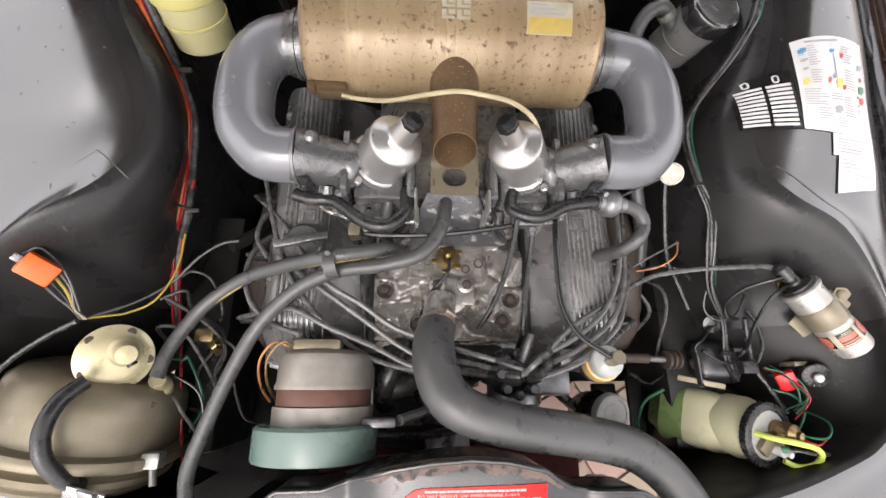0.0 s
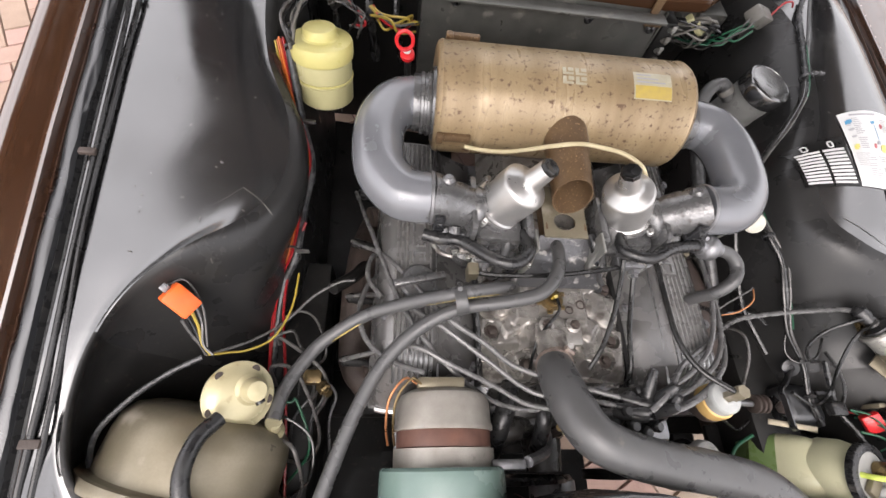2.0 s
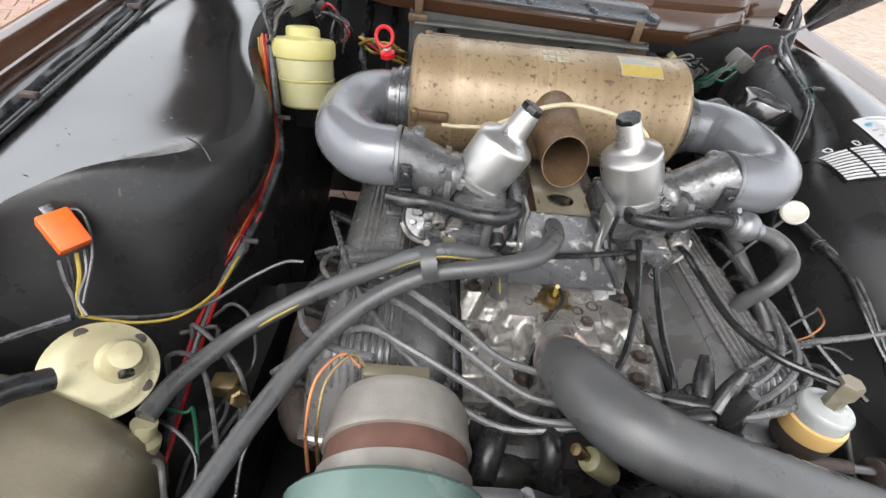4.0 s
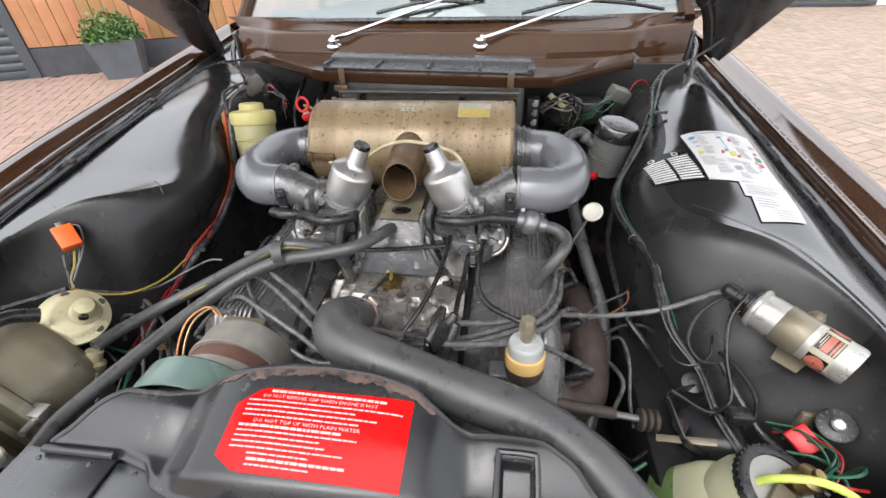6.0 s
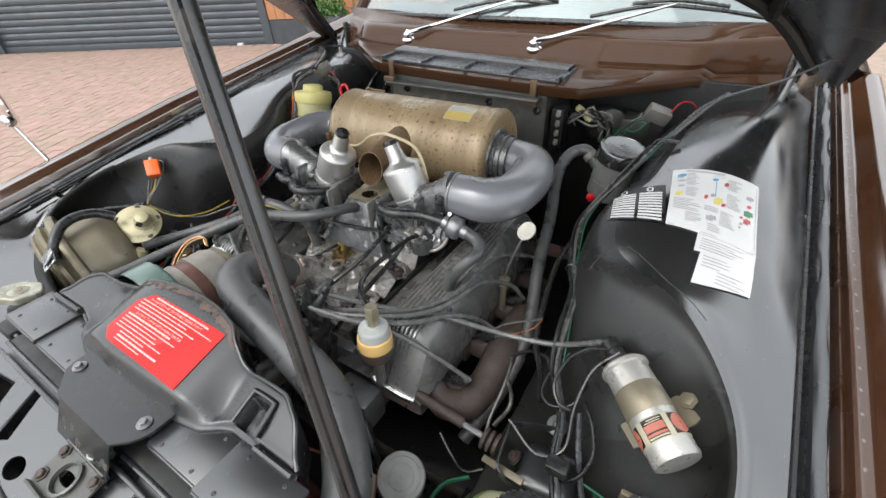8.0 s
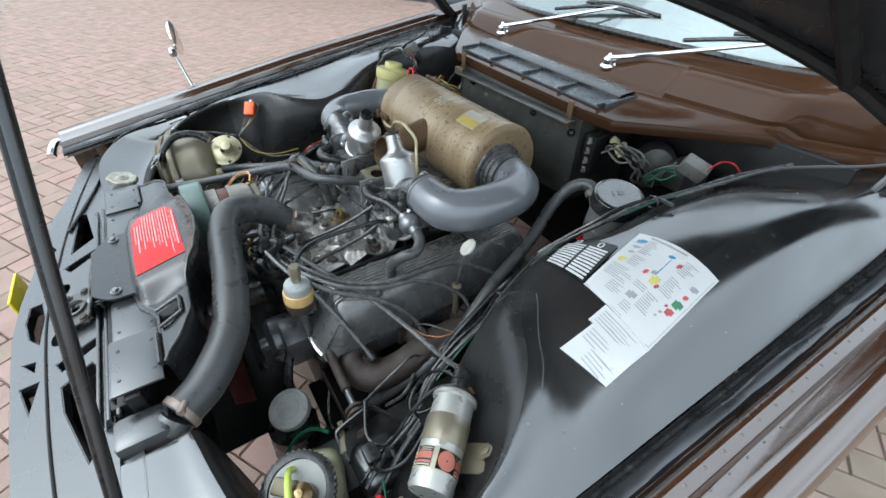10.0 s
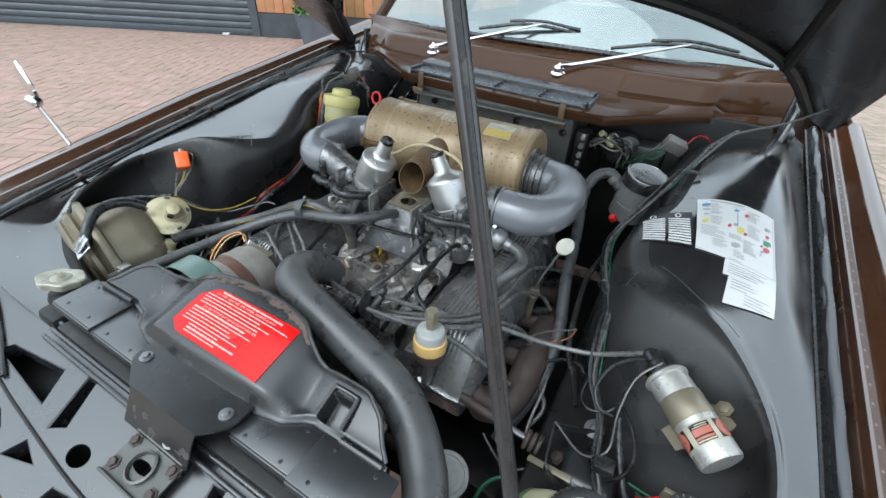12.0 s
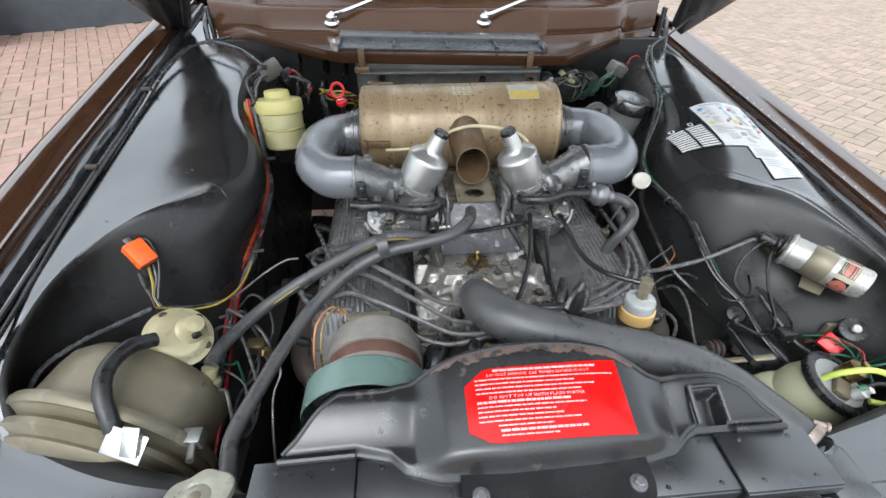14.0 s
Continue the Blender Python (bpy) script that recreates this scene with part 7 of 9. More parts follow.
# ignition: leads and coil
LEADS_R = [
    [(0.060, 0.225, 0.705), (0.075, 0.232, 0.735), (0.111, 0.245, 0.752), (0.165, 0.262, 0.740), (0.225, 0.290, 0.718), (0.285, 0.322, 0.660), (0.335, 0.345, 0.607)],
    [(0.068, 0.222, 0.700), (0.085, 0.235, 0.725), (0.125, 0.250, 0.742), (0.185, 0.275, 0.735), (0.245, 0.320, 0.722), (0.280, 0.385, 0.698), (0.310, 0.435, 0.655), (0.335, 0.460, 0.607)],
    [(0.062, 0.238, 0.705), (0.080, 0.250, 0.730), (0.120, 0.262, 0.735), (0.180, 0.288, 0.732), (0.240, 0.335, 0.724), (0.272, 0.400, 0.712), (0.285, 0.480, 0.700), (0.312, 0.550, 0.655), (0.335, 0.575, 0.607)],
    [(0.050, 0.245, 0.705), (0.065, 0.262, 0.725), (0.105, 0.272, 0.730), (0.170, 0.300, 0.728), (0.228, 0.345, 0.720), (0.262, 0.410, 0.714), (0.272, 0.480, 0.712), (0.280, 0.570, 0.700), (0.315, 0.660, 0.650), (0.335, 0.690, 0.607)],
]
LEADS_L = [
    [(0.030, 0.222, 0.700), (-0.010, 0.235, 0.690), (-0.072, 0.262, 0.690), (-0.132, 0.290, 0.696), (-0.202, 0.318, 0.715), (-0.259, 0.345, 0.712), (-0.325, 0.345, 0.660), (-0.375, 0.345, 0.607)],
    [(0.032, 0.230, 0.702), (-0.020, 0.250, 0.700), (-0.072, 0.280, 0.700), (-0.150, 0.330, 0.712), (-0.230, 0.385, 0.718), (-0.310, 0.440, 0.670), (-0.375, 0.460, 0.607)],
    [(0.034, 0.240, 0.704), (-0.030, 0.268, 0.705), (-0.096, 0.315, 0.710), (-0.153, 0.351, 0.725), (-0.215, 0.390, 0.735), (-0.300, 0.500, 0.690), (-0.375, 0.575, 0.607)],
    [(0.026, 0.226, 0.700), (-0.030, 0.240, 0.675), (-0.10, 0.262, 0.668), (-0.18, 0.300, 0.690), (-0.27, 0.40, 0.705), (-0.34, 0.58, 0.660), (-0.375, 0.690, 0.607)],
]
for pts in LEADS_R + LEADS_L:
    pts = [(pts[0][0] + 0.036, pts[0][1] + 0.022, pts[0][2] + 0.036), (pts[1][0] + 0.024, pts[1][1] + 0.016, pts[1][2] + 0.022)] + pts[2:]
    h = hose("ignition_lead", pts, 0.0042, LEAD, "grey ignition lead from distributor to spark plug", "cable", "ignition leads", n=8, per=6)
    a, b = Vector(pts[0]), Vector(pts[1])
    part("boot", turned(a - (b - a) * 0.3, b, [(0.0085, 0), (0.0105, 0.008), (0.0090, 0.030), (0.0065, 0.044), (0.0055, 0.048)], n=12), RUBBER, h)
hose("coil_lead", [(0.084, 0.248, 0.752), (0.105, 0.268, 0.765), (0.17, 0.318, 0.725), (0.25, 0.365, 0.705), (0.303, 0.396, 0.680), (0.361, 0.420, 0.662), (0.438, 0.430, 0.672), (0.487, 0.426, 0.704), (0.514, 0.420, 0.728), (0.526, 0.408, 0.735)], 0.0046, LEAD, "grey lead from distributor to coil", "cable", n=8)
coil = thing("ignition_coil", (0.60, 0.33, 0.69), "cylindrical silver ignition coil with an olive band", "ignition coil")
c0, c1 = Vector((0.549, 0.385, 0.735)), Vector((0.633, 0.290, 0.722))
cd = (c1 - c0).normalized()
CL = (c1 - c0).length
part("can", turned(c0, c1, [(0.029, 0), (0.0315, 0.003), (0.0315, 0.007), (0.0285, 0.009), (0.0285, CL - 0.004), (0.0265, CL), (0.0, CL)], n=40), CAN, coil, "aged bright alloy can")
part("clamp_band", turned(c0 + cd * 0.036, c1, [(0.0290, 0), (0.0297, 0.001), (0.0297, 0.035), (0.0290, 0.036)], n=40, closed=False), GOLD_STEEL, coil, "olive clamp band")
part("paper_label", turned(c0 + cd * 0.080, c1, [(0.0287, 0), (0.0289, 0.0005), (0.0289, 0.027), (0.0287, 0.0275)], n=40, closed=False), AGED_PAPER, coil, "aged paper label with red print")
cu = Vector((0.1, -0.1, 1)).cross(cd).normalized()
cw = cd.cross(cu).normalized()


def coil_patch(a0, a1, h0, h1, lift, n=7):
    return grid_sheet([[c0 + cd * h + (cu * math.cos(a) + cw * math.sin(a)) * (0.0289 + lift) for h in (h0, (h0 + h1) / 2, h1)] for a in np.linspace(a0, a1, n)], 0.0001)


for k in range(3):
    a0 = -2.9 + 2.0 * k
    part("mark_frame", coil_patch(a0 - 0.43, a0 + 0.43, 0.0815, 0.1055, 0.0003), BLACK_PLATE, coil)
    part("round_mark", grid_sheet([[c0 + cd * (0.0935 + 0.0115 * r_ * math.sin(g)) + (cu * math.cos(a0 + 0.40 * r_ * math.cos(g)) + cw * math.sin(a0 + 0.40 * r_ * math.cos(g))) * 0.0295 for r_ in (0.1, 0.5, 1.0)] for g in np.linspace(0, 2 * math.pi, 25)], 0.0001), COPPER_PRINT, coil)
    part("print_block", coil_patch(a0 + 0.66, a0 + 1.55, 0.0815, 0.1055, 0.0003), BLACK_PLATE, coil)
    for g0, g1, h0, h1, mt in ((0.69, 1.52, 0.0880, 0.0965, COPPER_PRINT), (0.69, 1.52, 0.0985, 0.1015, COPPER_PRINT), (0.72, 1.30, 0.0832, 0.0844, AGED_PAPER), (0.78, 1.45, 0.0858, 0.0868, AGED_PAPER), (0.69, 1.52, 0.1025, 0.1045, AGED_PAPER)):
        part("label_bar", coil_patch(a0 + g0, a0 + g1, h0, h1, 0.0006), mt, coil)
part("tower", turned(c0, c0 - cd, [(0.024, -0.002), (0.024, 0.005), (0.012, 0.008), (0.011, 0.024), (0.013, 0.025), (0.0125, 0.040), (0.007, 0.046)], n=20), RUBBER, coil, "black tower and boot")
for sgn in (-1, 1):
    p = c0 + (cu * sgn * 0.6 + cw * -0.5) * 0.022
    part("terminal", join(turned(p, p - cd, [(0.004, 0), (0.004, 0.018)], n=8), box(p.x - cd.x * 0.014, p.y - cd.y * 0.014, p.z - cd.z * 0.014, 0.012, 0.02, 0.006, 0.001)), BRASS, coil)
part("mounting_foot", plate([(-0.016, -0.05), (0.016, -0.05), (0.02, -0.02), (0.02, 0.03), (0.012, 0.052), (-0.012, 0.052), (-0.02, 0.03), (-0.02, -0.02)], 0.003, Matrix.Translation((0.612, 0.352, 0.704)) @ Matrix.Rotation(radians(-48), 4, "Z") @ Matrix.Rotation(radians(28), 4, "X"), [ring_pts(0, 0.04, 0.006, 0.006)]), GOLD_STEEL, coil, smooth=False)
part("foot_bolt", hex_bolt((0.630, 0.376, 0.729), (-0.5, -0.3, 0.8), 0.008, 0.004), GOLD_STEEL, coil)

# ---- bottles and reservoirs ----
res = thing("fluid_reservoir", (-0.425, 0.79, 0.74), "yellowed translucent plastic fluid reservoir", "reservoir")
r0, r1 = Vector((-0.425, 0.782, 0.772)), Vector((-0.428, 0.810, 0.900))
part("body", turned(r0, r1, [(0.042, 0), (0.046, 0.004), (0.047, 0.04), (0.0455, 0.041), (0.0455, 0.046), (0.047, 0.048), (0.047, 0.085)], n=36), PVC_PALE, res, "paler translucent body")
part("lid", turned(r0.lerp(r1, 0.62), r1, [(0.0485, -0.004), (0.0505, -0.002), (0.0515, 0.004), (0.0515, 0.020), (0.0495, 0.0245), (0.0450, 0.0265), (0.0300, 0.0275), (0.0275, 0.030), (0.0270, 0.040), (0.0245, 0.0435), (0.0180, 0.0450), (0.0, 0.0455)], n=36), PVC_YELLOW, res, "yellowed screw lid")
part("mounting_bracket", box(-0.43, 0.82, 0.745, 0.05, 0.05, 0.05, 0.004), BLACK_DULL, res)
part("mould_line", turned(r0.lerp(r1, 0.33), r1, [(0.0472, 0), (0.0488, 0.001), (0.0488, 0.003), (0.0472, 0.004)], n=36, closed=False), PVC_YELLOW, res)
part("connector", box(0, 0, 0, 0.048, 0.030, 0.032, 0.005, pose(-0.450, 0.880, 0.916, 20, -22, 25)), TAUPE, res, "grey plug connector")
part("connector_plug", box(0, 0, 0, 0.026, 0.026, 0.030, 0.003, pose(-0.412, 0.880, 0.900, 20, -22, 25)), BLACK_DULL, res, "black plug")
br = thing("brake_reservoir", (0.412, 0.83, 0.72), "grey fluid reservoir with a black screw cap", "reservoir")
b0, b1 = Vector((0.408, 0.846, 0.765)), Vector((0.422, 0.838, 0.852))
part("body", turned(b0, b1, [(0.036, -0.03), (0.042, -0.025), (0.043, 0.062)], n=32), FLUID_GREY, br, "grey reservoir body")
bk = (b1 - b0).normalized()
bcap = part("cap", turned(b0.lerp(b1, 0.66), b1, [(0.045, 0), (0.047, 0.002), (0.047, 0.027), (0.0455, 0.030), (0.0425, 0.031), (0.0415, 0.0295), (0.0, 0.0295)], n=40), BLACK_PAINT, br, "glossy black screw cap band")
part("cap_disc", turned(b0.lerp(b1, 0.66) + bk * 0.0285, b1 + bk, [(0.0412, 0), (0.0412, 0.0018), (0.0395, 0.0026), (0.0375, 0.0022), (0.0, 0.0022)], n=36), CAP_DISC, bcap, "pale grey cap face")
bq = Matrix.Translation(b0.lerp(b1, 0.66) + bk * 0.031) @ bk.to_track_quat("Z", "Y").to_matrix().to_4x4()
part("raised_mark", join(box(-0.010, 0.002, 0, 0.004, 0.014, 0.0012, 0, bq), box(0.004, 0.0, 0, 0.012, 0.004, 0.0012, 0, bq), box(0.004, 0.007, 0, 0.012, 0.003, 0.0012, 0, bq)), CAP_DISC, bcap, smooth=False)
part("neck_band", turned(b0.lerp(b1, 0.10), b1, [(0.0425, 0), (0.0436, 0.001), (0.0436, 0.004), (0.0428, 0.005)], n=32, closed=False), FLUID_GREY, br)
part("hose_collar", turned((0.362, 0.848, 0.812), (0.345, 0.855, 0.825), [(0.0145, 0), (0.0150, 0.001), (0.0150, 0.012), (0.0145, 0.013)], n=20, closed=False), TAUPE, br, "taupe hose collar")
part("inlet_hose", sweep([(0.375, 0.845, 0.80), (0.345, 0.855, 0.825), (0.315, 0.84, 0.815), (0.305, 0.80, 0.78), (0.325, 0.72, 0.72), (0.345, 0.612, 0.665), (0.375, 0.50, 0.60), (0.370, 0.40, 0.54), (0.34, 0.31, 0.48)], 0.0125, n=14), HOSE, br, "grey rubber hose")
part("red_plug", turned((0.383, 0.812, 0.735), (0.378, 0.80, 0.75), [(0.009, 0), (0.009, 0.01), (0.006, 0.014)], n=14), RED, br)
wb = thing("washer_bottle", (0.47, 0.19, 0.42), "milky washer bottle with green fluid and black cap", "washer bottle")
wa = Vector((0.083, -0.023, 0.118)).normalized()
w0 = Vector((0.425, 0.184, 0.482))


def bottle_rows(u0, u1, n=6):
    rows_ = []
    q = wa.to_track_quat("Z", "Y").to_matrix()
    for u in np.linspace(u0, u1, n):
        g = smooth01(u / 0.22)
        h = smooth01((1 - u) / 0.30)
        rx, ry = 0.052 * (0.62 + 0.38 * g) * (0.82 + 0.18 * h), 0.055 * (0.62 + 0.38 * g) * (0.80 + 0.20 * h)
        ring = []
        for a in np.linspace(0, 2 * math.pi, 33):
            ca, sa_ = math.cos(a), math.sin(a)
            ring.append(w0 + wa * (0.146 * u) + q @ Vector((rx * math.copysign(abs(ca) ** 0.55, ca), ry * math.copysign(abs(sa_) ** 0.55, sa_), 0)))
        rows_.append(ring)
    return rows_


part("fluid_end", grid_sheet(bottle_rows(0, 0.48), 0.0), BOTTLE_GREEN, wb, "green fluid showing through the plastic")
part("bottle_body", grid_sheet(bottle_rows(0.48, 1.0), 0.0), BOTTLE, wb, "milky plastic body")
wc = Vector((0.508, 0.157, 0.643))
wk = Vector((0.22, -0.20, 0.94)).normalized()
part("neck", turned(wc - wk * 0.06, wc + wk, [(0.050, 0), (0.052, 0.03), (0.047, 0.05), (0.046, 0.062)], n=36), BOTTLE, wb)
part("cap_ring", turned(wc, wc + wk, [(0.048, 0), (0.051, 0.002), (0.051, 0.013), (0.048, 0.015), (0.040, 0.015), (0.040, 0.011), (0.0, 0.010)], n=48), RUBBER, wb, "black knurled cap ring")
for k in range(40):
    a = 2 * math.pi * k / 40
    q = wk.to_track_quat("Z", "Y").to_matrix()
    p = wc + q @ Vector((0.0515 * math.cos(a), 0.0515 * math.sin(a), 0.0075))
    part("cap_rib", box(0, 0, 0, 0.002, 0.0035, 0.010, 0, Matrix.Translation(p) @ q.to_4x4() @ Matrix.Rotation(a, 4, "Z")), RUBBER, wb, smooth=False)
part("cap_plate", turned(wc + wk * 0.0105, wc + wk, [(0.039, 0), (0.039, 0.002), (0.0, 0.0025)], n=36), PALE_GREY, wb, "grey cap plate")
pm = wc + wk * 0.012 + Vector((0.014, 0.010, 0))
part("pump_motor", turned(pm, pm + wk, [(0.014, 0), (0.015, 0.003), (0.015, 0.030), (0.010, 0.034), (0.006, 0.036), (0.006, 0.042), (0.0, 0.043)], n=24), BRASS, wb, "brass coloured pump motor")
part("pump_nozzle", turned(wc + wk * 0.012 + Vector((0.010, -0.020, -0.004)), wc + wk * 0.05 + Vector((0.012, -0.024, -0.004)), [(0.009, 0), (0.009, 0.016), (0.005, 0.018), (0.005, 0.026)], n=16), PAPER, wb, "white plastic nozzle")
part("pump_base", box(0, 0, 0, 0.034, 0.022, 0.010, 0.003, Matrix.Translation(wc + wk * 0.018 + Vector((-0.012, -0.012, 0.0))) @ wk.to_track_quat("Z", "Y").to_matrix().to_4x4()), GOLD_STEEL, wb)
part("lime_tube", sweep([wc + wk * 0.012 + Vector((-0.030, 0.006, 0.0)), wc + wk * 0.036 + Vector((-0.022, 0.004, 0.004)), wc + wk * 0.052 + Vector((0.006, 0.0, 0.004)), wc + wk * 0.050 + Vector((0.036, -0.008, 0.0)), wc + wk * 0.040 + Vector((0.054, -0.022, 0.0)), wc + wk * 0.030 + Vector((0.050, -0.038, 0.0)), wc + wk * 0.022 + Vector((0.030, -0.044, 0.0)), wc + wk * 0.018 + Vector((0.012, -0.036, 0.0))], 0.0046, n=12), LIME_TUBE, wb, "lime green washer tube")
part("black_tube", sweep([wc + wk * 0.026 + Vector((0.008, -0.018, 0)), wc + wk * 0.036 + Vector((0.022, -0.016, 0)), wc + wk * 0.038 + Vector((0.048, -0.020, 0)), wc + wk * 0.034 + Vector((0.072, -0.022, 0))], 0.0036, n=10), RUBBER, wb, "thin black tube with a green end")
part("tube_collar", turned(wc + wk * 0.024 + Vector((0.005, -0.018, 0)), wc + wk * 0.036 + Vector((0.022, -0.016, 0)), [(0.0052, 0), (0.0052, 0.010)], n=12), GREEN_INK, wb)
wa, w_end = wk, wa
part("green_wire", sweep([pm + wa * 0.03, pm + wa * 0.05 + Vector((0.03, 0.0, 0)), pm + wa * 0.04 + Vector((0.06, 0.02, -0.01)), pm + Vector((0.075, 0.03, -0.03))], 0.0018, n=6), GREEN_WIRE, wb)
part("red_wire", sweep([pm + wa * 0.03, pm + wa * 0.042 + Vector((0.02, -0.012, 0)), pm + wa * 0.035 + Vector((0.05, -0.008, -0.005))], 0.0018, n=6), RED_WIRE, wb)
part("strap", box(0, 0, 0, 0.075, 0.010, 0.004, 0.001, pose(0.445, 0.238, 0.606, 20, -22, -14)), GOLD_STEEL, wb)
part("bottle_tray", box(0.46, 0.19, 0.455, 0.16, 0.12, 0.012, 0.003), BLACK_DULL, wb)
pr = thing("oil_reservoir", (0.306, 0.180, 0.41), "black round reservoir with a ribbed grey cap", "reservoir")
oc = Vector((0.302, 0.182, 0.528))
ok_ = Vector((0.22, -0.22, 0.95)).normalized()
part("body", turned((0.308, 0.172, 0.41), (0.304, 0.179, 0.515), [(0.040, 0), (0.046, 0.01), (0.046, 0.080), (0.038, 0.090), (0.030, 0.105)], n=36), RUBBER, pr)
cap_ = part("cap", turned(oc, oc + ok_, [(0.034, -0.004), (0.038, 0.0), (0.038, 0.012), (0.036, 0.015), (0.030, 0.0155), (0.029, 0.0140), (0.020, 0.0140), (0.019, 0.0148), (0.0, 0.0148)], n=40), CAP_GREY, pr, "dusty grey ribbed cap")
oq = Matrix.Translation(oc + ok_ * 0.0152) @ ok_.to_track_quat("Z", "Y").to_matrix().to_4x4()
part("raised_mark", join(box(-0.005, 0, 0, 0.003, 0.015, 0.0012, 0, oq), box(0.005, 0, 0, 0.003, 0.015, 0.0012, 0, oq), box(0, 0, 0, 0.008, 0.003, 0.0012, 0, oq)), CAP_GREY, cap_, smooth=False)
part("reservoir_bracket", box(0.34, 0.20, 0.43, 0.05, 0.07, 0.02, 0.004), BLACK_DULL, pr)

# ---- brackets and stay on the far chassis leg ----
leg = thing("chassis_leg", (0.45, 0.28, 0.40), "dull black chassis leg with mounting bracket", "chassis leg")
part("leg", box(0.46, 0.34, 0.48, 0.10, 0.44, 0.16, 0.012), BLACK_DULL, leg)
strap_pts = [(0.505, 0.350, 0.590), (0.485, 0.337, 0.600), (0.450, 0.312, 0.618), (0.430, 0.298, 0.622), (0.431, 0.280, 0.622), (0.435, 0.245, 0.616), (0.440, 0.230, 0.612), (0.455, 0.228, 0.602), (0.480, 0.232, 0.585)]
part("bracket", grid_sheet([[Vector(p) + Vector((0, 0, 0.006)), Vector(p) + Vector((0, 0, -0.006))] for p in spline(strap_pts, 4)], 0.003), BLACK_SATIN, leg, "bent black steel strap bracket")
part("eye_tab", turned((0.489, 0.343, 0.602), (0.484, 0.335, 0.62), [(0.016, 0), (0.016, 0.003), (0.007, 0.0035), (0.006, 0.002)], n=20), BLACK_SATIN, leg)
part("mount_cover", join(box(0.500, 0.275, 0.565, 0.090, 0.080, 0.060, 0.022, None, 4)), PANEL_PAINT, leg, "smooth rounded black mounting cover")
part("mount_bolt", hex_bolt((0.452, 0.270, 0.592), (-0.7, -0.2, 0.6), 0.008, 0.008), RUST, leg)
part("clip_block", box(0.512, 0.262, 0.640, 0.030, 0.022, 0.018, 0.004, pose(0, 0, 0, 0, 0, 0)), RUBBER, leg)
stay = thing("engine_stay", (0.33, 0.28, 0.57), "rusty engine stay rod with rubber bushes", "rod")
part("rod", sweep([(0.17, 0.285, 0.62), (0.28, 0.281, 0.600), (0.36, 0.279, 0.592)], 0.009, n=12), RUST, stay)
part("threaded_end", sweep([(0.33, 0.2795, 0.594), (0.415, 0.277, 0.586)], 0.0055, n=10), CAST_GREY, stay)
for k, xx in enumerate((0.394, 0.404, 0.414)):
    part("bush", turned((xx, 0.2775, 0.587), (xx + 0.02, 0.277, 0.585), [(0.012, 0), (0.017, 0.002), (0.017, 0.007), (0.012, 0.009)], n=18), RUST, stay)
tw = thing("timer_switch", (0.62, 0.247, 0.60), "black dial switch with a red connector", "switch")
part("dial", turned((0.618, 0.250, 0.655), (0.586, 0.20, 0.745), [(0.018, -0.02), (0.018, 0.0), (0.0215, 0.001), (0.0215, 0.006), (0.020, 0.007), (0.0, 0.007)], n=28), RUBBER, tw, "black dial")
part("knob", turned((0.6165, 0.2476, 0.6594), (0.586, 0.20, 0.745), [(0.009, 0), (0.0085, 0.010), (0.006, 0.012), (0.0, 0.012)], n=8), ZINC, tw, "bright faceted knob")
q = (Vector((0.586, 0.20, 0.745)) - Vector((0.618, 0.250, 0.655))).to_track_quat("Z", "Y").to_matrix().to_4x4()
for k in range(11):
    part("dial_tick", box(0, 0.0170, 0.0072, 0.0010, 0.0035, 0.0008, 0, Matrix.Translation((0.618, 0.250, 0.655)) @ q @ Matrix.Rotation(0.45 * k, 4, "Z")), TAUPE, tw, smooth=False)
part("connector", box(0, 0, 0, 0.030, 0.034, 0.014, 0.003, pose(0.585, 0.240, 0.632, 20, -35, 20)), RED, tw, "red plastic connector")
part("bracket", box(0.615, 0.268, 0.622, 0.05, 0.008, 0.06, 0.002), GOLD_STEEL, tw)

# ---- relay on the other wing ----
rl = thing("relay", (-0.597, 0.385, 0.735), "orange plastic relay on a wiring tail", "relay")
ru = Vector((0.017, 0.026, -0.001)).normalized()
rv = (Vector((0.020, -0.021, -0.0285)) - ru * Vector((0.020, -0.021, -0.0285)).dot(ru)).normalized()
rn_ = ru.cross(rv)
RM = Matrix(((ru.x, rv.x, rn_.x, -0.576), (ru.y, rv.y, rn_.y, 0.385), (ru.z, rv.z, rn_.z, 0.780), (0, 0, 0, 1)))
part("housing", box(0, 0, -0.008, 0.030, 0.041, 0.022, 0.003, RM), ORANGE, rl, "orange housing")
part("tab", box(0, -0.025, -0.008, 0.010, 0.011, 0.002, 0.0005, RM), CAST_GREY, rl)
for k in range(4):
    dx = 0.008 * (k - 1.5)
    part("wire", sweep([(-0.567 + dx * 0.6, 0.372 + dx * 0.8, 0.762), (-0.560 + dx * 0.5, 0.356 + dx * 0.6, 0.745), (-0.554 + dx * 0.2, 0.338, 0.732), (-0.548 + 0.003 * k, 0.325, 0.722)], 0.0022, n=6), (GREY_WIRE, BLACK_WIRE, YELLOW_WIRE, GREY_WIRE)[k], rl)
part("loop_wire", sweep([(-0.587, 0.400, 0.796), (-0.568, 0.408, 0.792), (-0.550, 0.380, 0.765), (-0.546, 0.335, 0.730)], 0.0016, n=6), GREY_WIRE, rl)

# ---- labels on the wing ----
wing_full = loft(RIGHT, 5)
wing_verts = [v for r in wing_full for v in r]
wing_w = len(wing_full[0])
